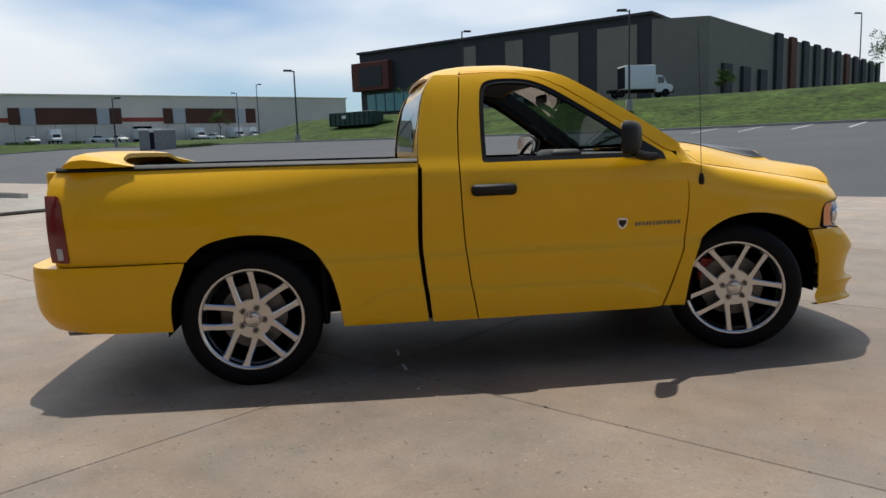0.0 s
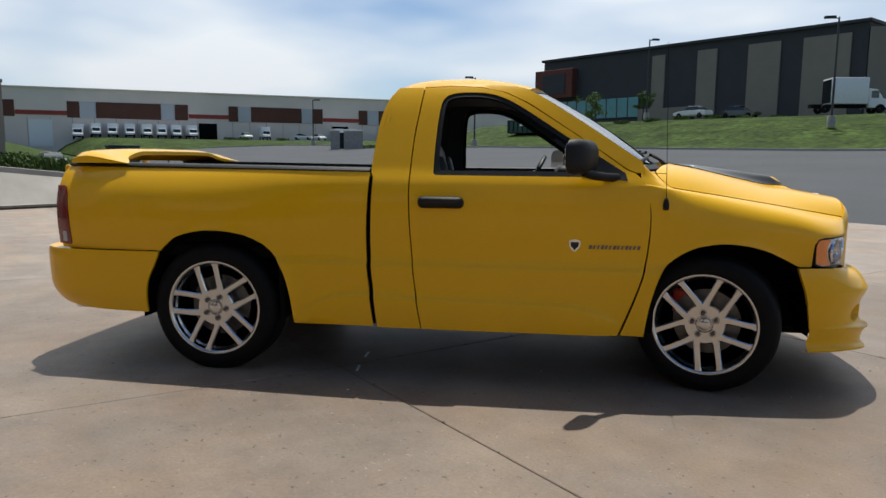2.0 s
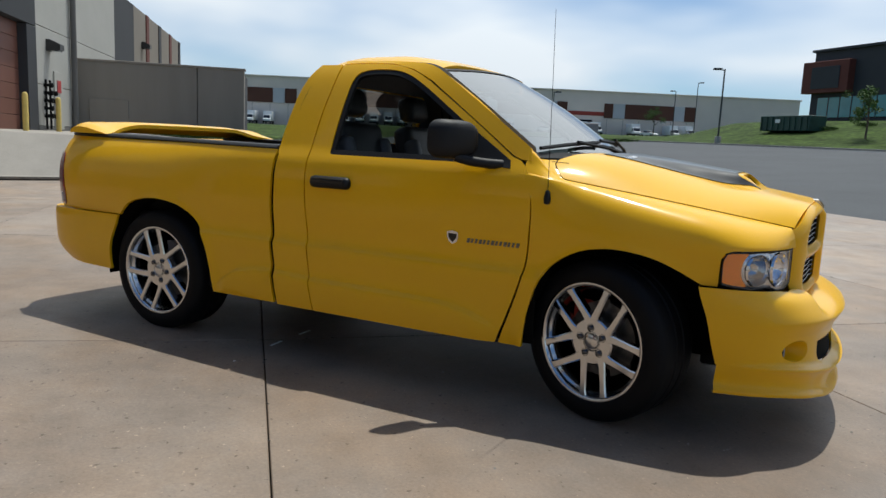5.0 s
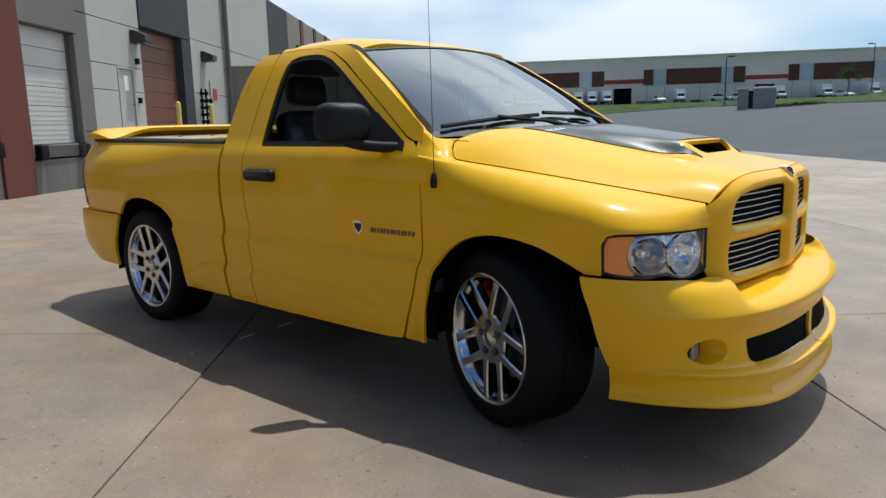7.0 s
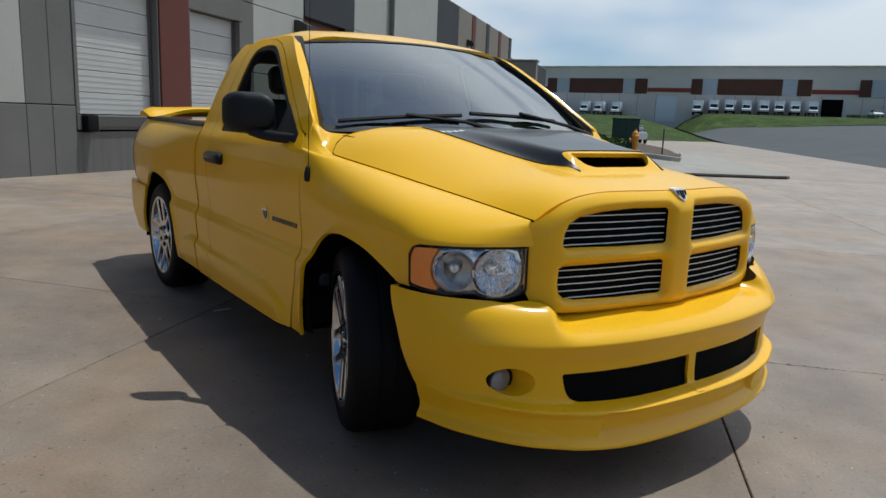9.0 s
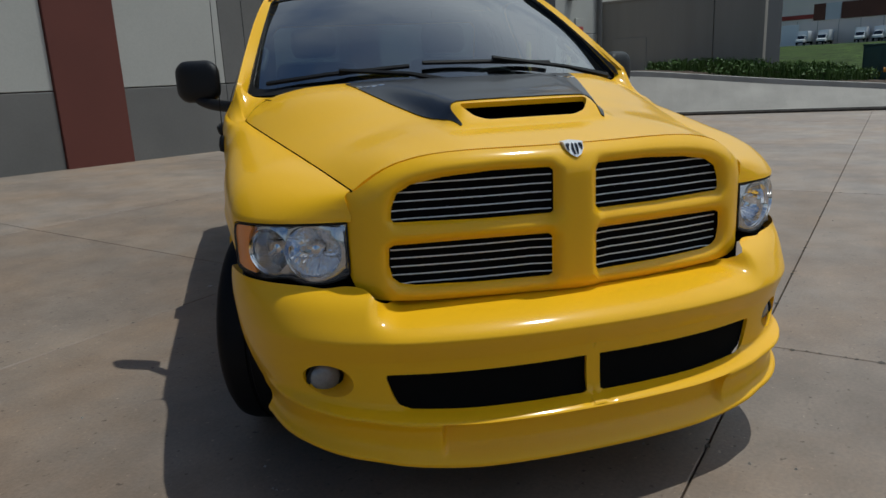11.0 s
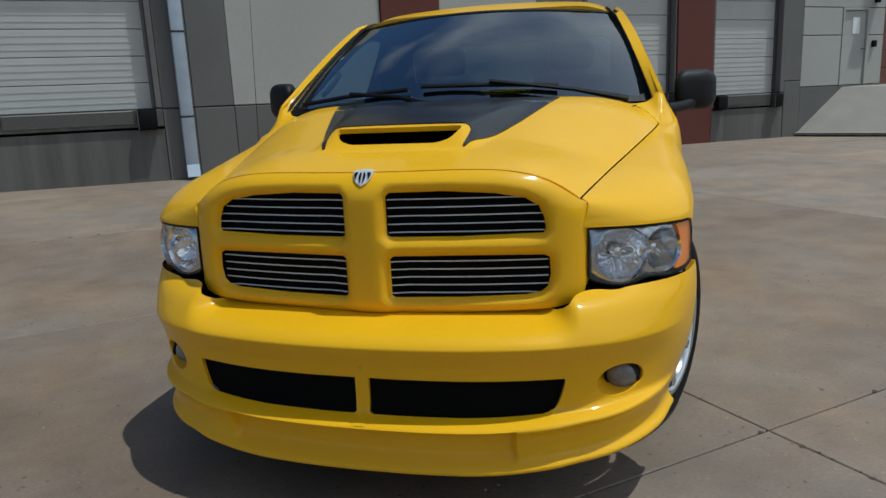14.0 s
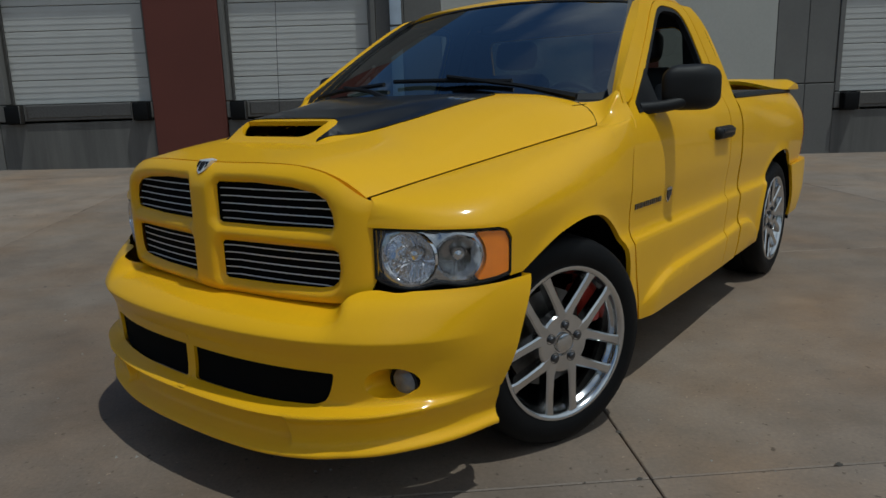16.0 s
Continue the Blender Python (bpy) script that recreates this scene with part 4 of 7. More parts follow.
def sedan(w, turn, paint, label):
    t = thing("car", label, "car", "parked cars", Matrix.Translation((w.x, w.y, land_at(w))) @ Matrix.Rotation(turn, 4, "Z"))
    body = bmesh.new()
    prism([(-2.25, 0.35), (2.2, 0.35), (2.28, 0.62), (1.95, 0.82), (1.0, 0.93), (-1.5, 0.98), (-2.2, 0.95)], -0.88, 0.88, lambda a, b, c: (a, c, b), body)
    bmesh.ops.bevel(body, geom=body.edges[:], offset=0.08, segments=2, affect="EDGES")
    part("body", body, paint, t)
    top = bmesh.new()
    prism([(0.95, 0.92), (0.25, 1.42), (-0.95, 1.45), (-1.75, 0.95)], -0.74, 0.74, lambda a, b, c: (a, c * (1.0 if b < 1.2 else 0.82), b), top)
    part("glasshouse", top, DARKGLASS, t)
    part("roof", box(-0.95, -0.60, 1.42, 0.28, 0.60, 1.48, 0.02, 1), paint, t)
    for xw in (-1.4, 1.4):
        for s in (-1, 1):
            part("wheel", lathe([(0.08, -0.10), (0.30, -0.11), (0.33, -0.06), (0.33, 0.06), (0.30, 0.11), (0.08, 0.10)], 16, "y"), RUBBER, t).location = (xw, s * 0.82, 0.33)


for u, turn in ((48.2, 0.2), (61.0, 1.2), (64.8, 0.3), (85.5, 0.5), (116.0, 0.9), (119.5, 0.9)):
    sedan(FA + fdir * u + fout * 12, math.atan2(fout.y, fout.x) + turn, WHITEPAINT, "parked white car before the long building")
along = math.atan2((CORNER - LEFTEND).y, (CORNER - LEFTEND).x)
sedan(polar(76.9, 94), along + math.pi, WHITEPAINT, "parked white sedan on the bank")
sedan(polar(73.6, 94), along, CARGREY, "parked black car on the bank")
sedan(yard(60.0, -3.5), 2.4, WHITEPAINT, "parked pale sedan beyond the planting bed")


def lamp_post(w, height, turn, label="dark steel parking-lot lamp post with one arm"):
    z = land_at(w)
    t = thing("lamp_post", label, "lamp post", "lamp posts", Matrix.Translation((w.x, w.y, z - 0.1)) @ Matrix.Rotation(turn, 4, "Z"))
    part("base", lathe([(0.001, 0.95), (0.30, 0.95), (0.34, 0.90), (0.34, 0.0)], 16, "z"), KERB, t, "pale concrete pedestal")
    part("pole", tube([(0, 0, 0.9), (0, 0, height)], [0.10, 0.075], 10), POLE, t)
    part("arm", tube([(0, 0, height - 0.12), (0.7, 0, height - 0.05)], 0.04, 8), POLE, t)
    part("head", box(0.25, -0.22, height - 0.10, 1.15, 0.22, height + 0.10, 0.04, 2), POLE, t)


lamp_post(polar(93.4, 82), 7.9, 3.4)
lamp_post(polar(67.4, 70), 9.1, 3.0)
lamp_post(polar(106.5, 118), 7.4, 0.3)
lamp_post(polar(97.8, 160), 9.6, 3.3)
lamp_post(polar(96.3, 165), 11.6, 0.2)
lamp_post(polar(52.0, 125), 13.0, 3.2)
lamp_post(polar(80.2, 90), 9.5, 0.2)

# waste container and masonry enclosure
w = polar(88.8, 92)
bn = thing("waste_container", "dark green steel roll-off container", "container", "", Matrix.Translation((w.x, w.y, land_at(w) - 0.35)) @ Matrix.Rotation(along, 4, "Z"))
part("body", box(-3.6, -1.2, 0.2, 3.6, 1.2, 1.9, 0.05, 1), GREENBIN, bn)
for i in range(9):
    part("rib", box(-3.4 + i * 0.82, -1.3, 0.25, -3.28 + i * 0.82, -1.19, 1.85), GREENBIN, bn)
part("label_plate", box(-1.2, -1.34, 1.1, -0.5, -1.3, 1.5), PAPER, bn)
w = polar(103.7, 91)
en = thing("bin_enclosure", "pale masonry bin enclosure with a shrub beside it", "enclosure", "", Matrix.Translation((w.x, w.y, land_at(w) - 0.1)) @ Matrix.Rotation(radians(15), 4, "Z"))
part("wall", box(-2.0, -1.3, 0, -0.85, -1.0, 2.3, 0.02, 1), KERB, en, "", False)
part("wall", box(-2.0, -1.0, 0, -1.75, 1.5, 2.3, 0.02, 1), KERB, en, "", False)
part("wall", box(-0.35, -1.3, 0, 2.0, -1.0, 2.3, 0.02, 1), KERB, en, "", False)
part("wall", box(1.75, -1.0, 0, 2.0, 1.5, 2.3, 0.02, 1), KERB, en, "", False)
part("gate", box(-0.85, -1.1, 0.1, -0.35, -1.04, 2.1, 0.01, 1), BLACKTRIM, en, "", False)
part("cap", box(-2.06, -1.36, 2.3, -0.79, -0.94, 2.4, 0.02, 1), WALLPALE, en, "", False)
part("cap", box(-0.41, -1.36, 2.3, 2.06, -0.94, 2.4, 0.02, 1), WALLPALE, en, "", False)

for i in range(14):
    bm = bmesh.new()
    q = [(14 - i * 2.9 + s, v) for s, v in ((-0.06, LOT - 26.6), (0.06, LOT - 26.6), (0.06, LOT - 31.5), (-0.06, LOT - 31.5))]
    bm.faces.new([bm.verts.new((u, v, land(u, v) - 0.012)) for u, v in q])
    bmesh.ops.recalc_face_normals(bm, faces=bm.faces)
    setting("parking_line", bm, LINEPAINT, "faded white parking line", "road marking", YARD)
lk = bmesh.new()
prev = None
for i in range(41):
    u = -70 + i * 5.1
    d = deep(u)
    z = land(u, LOT - d)
    now = [lk.verts.new(q) for q in ((u, LOT - d + 0.1, z - 0.2), (u, LOT - d + 0.08, z + 0.12), (u, LOT - d - 0.12, z + 0.13), (u, LOT - d - 0.14, z - 0.2))]
    if prev:
        for k in range(3):
            lk.faces.new((prev[k], prev[k + 1], now[k + 1], now[k]))
    prev = now
bmesh.ops.recalc_face_normals(lk, faces=lk.faces)
setting("kerb", lk, KERB, "pale concrete kerb along the edge of the lot", "kerb", YARD)


def tree(w, height, spread, seed, label):
    rng = random.Random(seed)
    t = thing("tree", label, "tree", "trees", Matrix.Translation((w.x, w.y, land_at(w) - 0.15)))
    tr = bmesh.new()
    tube([(0, 0, 0), (0.05, 0.03, height * 0.35), (-0.04, 0.05, height * 0.7), (0.02, 0, height * 0.92)], [0.11, 0.08, 0.05, 0.015], 8, tr)
    tips = []
    for k in range(9):
        a = rng.uniform(0, 6.28)
        z0 = height * rng.uniform(0.32, 0.7)
        r = spread * rng.uniform(0.5, 1.0)
        tip = Vector((r * math.cos(a), r * math.sin(a), z0 + height * rng.uniform(0.12, 0.26)))
        tube([(0, 0, z0), tip * 0.5 + Vector((0, 0, z0 * 0.55)), tip], [0.04, 0.025, 0.008], 5, tr)
        tips.append(tip)
    part("trunk", tr, BARK, t)
    cr = bmesh.new()
    for tip in tips + [Vector((0, 0, height * 0.9)), Vector((0, 0, height * 0.75))]:
        for _ in range(3):
            c = tip + Vector((rng.gauss(0, 0.25), rng.gauss(0, 0.25), rng.gauss(0, 0.2))) * spread
            leaf_cloud(c, (spread * 0.34, spread * 0.34, spread * 0.26), 60, rng, 0.10, cr)
    part("crown", cr, LEAF, t)


tree(polar(83.9, 80), 4.6, 1.5, 3, "small young tree with yellow-green leaves on the bank")
tree(polar(80.5, 92), 3.6, 0.9, 4, "small young tree beside the dark building")
tree(polar(50.0, 80), 4.6, 2.0, 8, "leafy young tree on the grass bank")
tree(polar(60.5, 92), 3.5, 0.9, 9, "small young tree beside the tan wing")
tree(polar(99.2, 160), 6.5, 1.6, 10, "small young tree before the long building")
for i in range(8):
    w = polar(71 + i * 2.2, 90)
    q = YARD.inverted() @ w
    shrub(q.x, q.y, land(q.x, q.y) - 0.2, 0.9, srng, "low green shrub beside the dark building")
for az, d in ((100.2, 91), (101.0, 91.5), (101.7, 91), (112, 160), (113, 162), (109, 160)):
    q = YARD.inverted() @ polar(az, d)
    shrub(q.x, q.y, land(q.x, q.y) - 0.2, 1.3, srng, "rounded green shrub at the edge of the lot")

# ---- the pickup truck: x forward, y to its left ----
truck = thing("pickup_truck", "bright yellow regular-cab sport pickup truck with a black hood stripe", "truck")
truck.matrix_world = Matrix.Diagonal((1.004, 1.02, 1.006, 1.0))

SIDE = spline([(0.26, 0.968), (0.33, 0.984), (0.42, 0.998), (0.58, 1.008), (0.680, 1.014), (0.699, 1.013), (0.722, 0.997), (0.75, 0.991), (0.80, 0.994),
               (0.95, 1.008), (1.07, 1.008), (1.15, 0.999), (1.21, 0.980), (1.25, 0.955), (1.35, 0.915), (1.50, 0.855), (1.65, 0.790), (1.72, 0.752), (1.77, 0.715), (1.81, 0.66)])
BOX = spline([(0.26, 0.968), (0.33, 0.984), (0.42, 0.998), (0.58, 1.008), (0.680, 1.015), (0.699, 1.014), (0.722, 0.999), (0.75, 0.993), (0.80, 0.998),
              (0.95, 1.011), (1.04, 1.006), (1.09, 0.994), (1.14, 0.974), (1.19, 0.946), (1.24, 0.910), (1.275, 0.876)])
PLAN = spline([(-2.70, -0.17), (-2.60, -0.105), (-2.50, -0.060), (-2.2, -0.018), (-1.5, 0.004), (-0.5, -0.008), (0.0, 0.0), (0.7, 0.004), (1.2, 0.0), (1.55, 0.008), (1.85, -0.002), (1.95, -0.012)])
NOSE = spline([(1.85, 1.003), (1.95, 0.998), (2.02, 0.980), (2.09, 0.945), (2.15, 0.893), (2.20, 0.830), (2.24, 0.750), (2.270, 0.660)])


def flare(x, z, cx, rx, rz):
    r = math.hypot((x - cx) / rx, (z - 0.40) / rz)
    return 0.014 * math.exp(-((r - 1.0) / 0.07) ** 2)


SCALLOP = spline([(-1.02, 0.36), (-0.90, 0.455), (-0.76, 0.520), (-0.60, 0.538), (-0.2, 0.520), (0.3, 0.515), (0.6, 0.508), (0.78, 0.475), (0.95, 0.40)])


def half(x, z):
    if x < -0.51:
        k = 1 - smooth(-1.75, -0.62, x)
        y = k * BOX(z) + (1 - k) * SIDE(z)
    else:
        y = SIDE(z)
    y += PLAN(x) + flare(x, z, -1.49, 0.475, 0.478) + flare(x, z, 1.53, 0.46, 0.465)
    if -1.03 < x < 0.97:
        line_z = SCALLOP(x)
        y += 0.026 * (1 - smooth(line_z - 0.024, line_z + 0.004, z)) * (1 - smooth(0.80, 0.97, x)) * smooth(-1.03, -0.90, x)
    if x > 1.95:
        y = min(y, NOSE(x))
    return y


def body_side(x, z):
    return (x, -half(x, z), z)


def pair(name, bm, material, label="", parent=truck, **kw):
    m = mirrored(bm)
    return part(name, bm, material, parent, label, **kw), part(name, m, material, parent, label, **kw)


CREASES = ([[(x, z) for x in np.arange(-2.54, 1.1, 0.03)] for z in (0.684, 0.700, 0.708, 0.716, 0.736)]
           + [[(x, SCALLOP(x) + dz) for x in np.arange(-1.0, 0.95, 0.025)] for dz in (-0.028, -0.016, -0.004, 0.008)])

# box sides
ARCH_R = [(-1.008, 0.33), (-1.03, 0.50), (-1.075, 0.66), (-1.165, 0.785), (-1.30, 0.860), (-1.47, 0.888), (-1.62, 0.880), (-1.76, 0.838), (-1.855, 0.760)]
bed_out = (curve(ARCH_R, 0.02) + line([(-1.858, 0.752), (-2.56, 0.752)])
           + curve([(-2.566, 0.76), (-2.582, 0.95), (-2.590, 1.12), (-2.582, 1.22), (-2.555, 1.266)])
           + line([(-2.545, 1.270), (-0.545, 1.252)]) + curve([(-0.543, 1.24), (-0.558, 0.95), (-0.558, 0.73), (-0.535, 0.50), (-0.515, 0.33)]))
bs = sheet(bed_out, body_side, (0, -1, 0), h=0.034, rows=CREASES)
pair("bed_side", bs, YELLOW)

# tail lamps wrap the rear corners
pair("tail_lamp", sheet([(-2.588, 0.775), (-2.490, 0.770), (-2.480, 0.782), (-2.484, 0.95), (-2.496, 1.09), (-2.512, 1.132), (-2.530, 1.142), (-2.600, 1.142)], lambda a, b: (a, -half(a, b) - 0.006, b), (0, -1, 0), h=0.02, flange=0.03), REDLENS, "dark red tail lamp lens")
pair("tail_lamp", sheet(rounded(-2.545, 0.79, -2.510, 0.855, 0.008), lambda a, b: (a, -half(a, b) - 0.009, b), (0, -1, 0), h=0.02, flange=0.003), GREYPANEL, "clear reversing lens")

# rear bumper cover
RB = [(-1.86, -1.010), (-2.10, -1.008), (-2.35, -0.998), (-2.54, -0.968), (-2.655, -0.905), (-2.73, -0.81), (-2.77, -0.62), (-2.79, 0.0)]


def along_path(pts):
    c = [Vector(q) for q in curve(pts, 0.01)]
    s = [0.0]
    for a, b in zip(c, c[1:]):
        s.append(s[-1] + (b - a).length)

    def at(q):
        q = min(max(q, 0.0), s[-1])
        i = min(int(np.searchsorted(s, q)), len(s) - 1)
        i = max(i, 1)
        t = (q - s[i - 1]) / (s[i] - s[i - 1])
        p = c[i - 1].lerp(c[i], t)
        lo, hi = max(i - 3, 0), min(i + 2, len(c) - 1)
        d = (c[hi] - c[lo]).normalized()
        return p, d
    return at, s[-1], c, s


rb_at, rb_len, _, _ = along_path(RB)
RBZ = spline([(0.34, -0.13), (0.38, -0.085), (0.44, -0.035), (0.52, -0.006), (0.62, 0.0), (0.72, 0.002), (0.742, -0.006)])


def rear_bumper(s, z):
    p, d = rb_at(s)
    k = 0.2 + 0.8 * smooth(0.35, 0.8, s)
    n = Vector((d.y, -d.x))
    if n.dot(p - Vector((-1.5, 0.0))) < 0:
        n = -n
    q = p + n * (RBZ(z) * k)
    return (q.x, q.y, z)


rb_out = line([(0.10, 0.362), (0.50, 0.372), (0.85, 0.385), (rb_len, 0.385)]) + line([(rb_len, 0.748), (0.005, 0.748)]) + curve([(0.03, 0.68), (0.085, 0.56), (0.10, 0.45), (0.10, 0.37)])
rbm_ = sheet(rb_out, rear_bumper, (-1, -0.6, 0), h=0.035)
pair("rear_bumper", rbm_, YELLOW)
top_out = [(x + 0.006, y + 0.008) for x, y in curve(RB, 0.03) if x < -2.0]
top_out = top_out + [(x, -y) for x, y in reversed(top_out)]
part("bumper_top", sheet(top_out, lambda x, y: (x, y, 0.746), (0, 0, 1), h=0.12, flange=0.01), YELLOW, truck)
# added black panels keep the arches dark, hiding bright ground beyond the rear wheels
for s in (-1, 1):
    part("splash_panel", box(-1.13, s * 0.62 - 0.30, 0.33, -1.09, s * 0.62 + 0.30, 0.75, 0.01, 1), UNDER, truck, "black panel added to hide the sunlit ground past the rear wheel")

# tailgate, liner, rails
part("tailgate", box(-2.62, -0.78, 0.74, -2.54, 0.78, 1.27, 0.015, 2), YELLOW, truck)
part("bed_liner", box(-2.54, -0.84, 0.70, -0.56, 0.84, 0.78, 0.01, 1), UNDER, truck, "black bed floor")
for s in (-1, 1):
    part("bed_liner", box(-2.54, s * 0.77 - 0.03, 0.78, -0.56, s * 0.77 + 0.03, 1.245, 0.01, 1), UNDER, truck, "black bed wall")
    rail = bmesh.new()
    prof = [(-0.135, -0.012), (0.0, -0.006), (0.008, 0.006), (-0.004, 0.020), (-0.075, 0.026), (-0.135, 0.022)]
    stations = np.linspace(-2.55, -0.545, 40)
    rws = []
    for x in stations:
        edge = half(x, 1.262) + 0.002
        zt = 1.252 + 0.018 * (-0.535 - x) / 1.955
        rws.append([rail.verts.new((x, s * (edge + a), zt + b)) for a, b in prof])
    for a, b in zip(rws, rws[1:]):
        for n in range(6):
            rail.faces.new((a[n], a[(n + 1) % 6], b[(n + 1) % 6], b[n]))
    rail.faces.new(rws[0])
    rail.faces.new(rws[-1][::-1])
    bmesh.ops.recalc_face_normals(rail, faces=rail.faces)
    part("rail_cap", rail, BLACKTRIM, truck, "black plastic bed rail cap", angle=50)
# unseen posts and panel added so no sun leaks through the rear corners
for s in (-1, 1):
    part("rear_post", box(-2.585, s * 0.775 - 0.035, 0.50, -2.50, s * 0.775 + 0.035, 1.25, 0.01, 1), UNDER, truck, "dark post added in the bed corner to stop a sun leak")
part("rear_filler", box(-2.66, -0.86, 0.69, -1.97, 0.86, 0.735, 0.01, 1), UNDER, truck, "black panel added inside the rear bumper to stop a sun leak")
part("bed_front", box(-0.60, -0.84, 0.70, -0.555, 0.84, 1.262, 0.01, 1), UNDER, truck)

# bed spoiler: a bowed crossbar over the tailgate, its ends standing on the rails
def spoiler():
    bm = bmesh.new()
    rows = []
    prof = [(0.0, 0.030), (0.04, 0.062), (0.12, 0.090), (0.28, 0.108), (0.50, 0.114), (0.72, 0.112), (0.90, 0.104), (1.0, 0.092)]
    for i in range(61):
        y = -0.895 + 1.79 * i / 60
        e = abs(y) / 0.895
        leg = smooth(0.82, 0.97, e)
        drop = smooth(0.52, 1.0, e)
        front = -2.21 - 0.05 * (1 - e * e) + 0.10 * smooth(0.72, 1.0, e)
        end = 1 - 0.45 * smooth(0.90, 1.02, e) ** 2
        lift = 0.012 * (1 - e * e)
        row = []
        rear = -2.535 + 0.05 * smooth(0.62, 1.0, e)
        for a, hgt in prof:
            row.append(bm.verts.new((rear + (front - rear) * a, y, 1.284 + (hgt * 0.76 + lift) * end - 0.066 * end * drop * smooth(0.15, 1.0, a))))
        for a, hgt in reversed(prof):
            low = max(1.286, 1.284 + max(hgt * 0.76 - 0.026, 0.0) + lift - 0.066 * drop * smooth(0.15, 1.0, a))
            row.append(bm.verts.new((rear + (front - rear) * a, y, 1.286 * leg + low * (1 - leg))))
        rows.append(row)
    for a, b in zip(rows, rows[1:]):
        for j in range(len(a)):
            k = (j + 1) % len(a)
            bm.faces.new((a[j], a[k], b[k], b[j]))
    bm.faces.new(rows[0])
    bm.faces.new(list(reversed(rows[-1])))
    bmesh.ops.recalc_face_normals(bm, faces=bm.faces)
    return bm


part("bed_spoiler", spoiler(), YELLOW, truck, "yellow moulded bed spoiler", angle=55)

# ---- cab ----
SEAM_R = [(-0.218, 0.325), (-0.250, 0.52), (-0.272, 0.70), (-0.292, 0.95), (-0.298, 1.20), (-0.285, 1.45), (-0.262, 1.62), (-0.245, 1.755)]
DOOR_TOP = [(-0.240, 1.762), (-0.10, 1.770), (0.10, 1.763), (0.25, 1.728), (0.38, 1.665)]
PILLAR_D = [(0.40, 1.652), (0.60, 1.523), (0.80, 1.388), (0.955, 1.278)]
SEAM_F = [(1.00, 1.262), (1.055, 1.20), (1.083, 1.05), (1.080, 0.88), (1.062, 0.72), (1.012, 0.55), (0.93, 0.325)]
WINDOW = (curve([(-0.163, 1.250), (-0.160, 1.40), (-0.148, 1.58), (-0.125, 1.69), (-0.06, 1.728), (0.10, 1.733), (0.22, 1.708), (0.345, 1.645), (0.55, 1.512), (0.75, 1.377), (0.915, 1.262)], 0.03)
          + line([(0.905, 1.238), (-0.150, 1.238)]))
door_out = curve(SEAM_R) + curve(DOOR_TOP) + curve(PILLAR_D) + curve(SEAM_F) + line([(0.92, 0.324), (-0.21, 0.324)])


def shrink(loop, k):
    cx = sum(q[0] for q in loop) / len(loop)
    cy = sum(q[1] for q in loop) / len(loop)
    n = len(loop)
    area = sum(loop[i][0] * loop[(i + 1) % n][1] - loop[(i + 1) % n][0] * loop[i][1] for i in range(n))
    out = []
    for i in range(n):
        a, b = Vector(loop[i - 1]), Vector(loop[(i + 1) % n])
        d = (b - a).normalized()
        nrm = Vector((-d.y, d.x)) * (1 if area > 0 else -1)
        out.append((loop[i][0] + nrm.x * k, loop[i][1] + nrm.y * k))
    return out


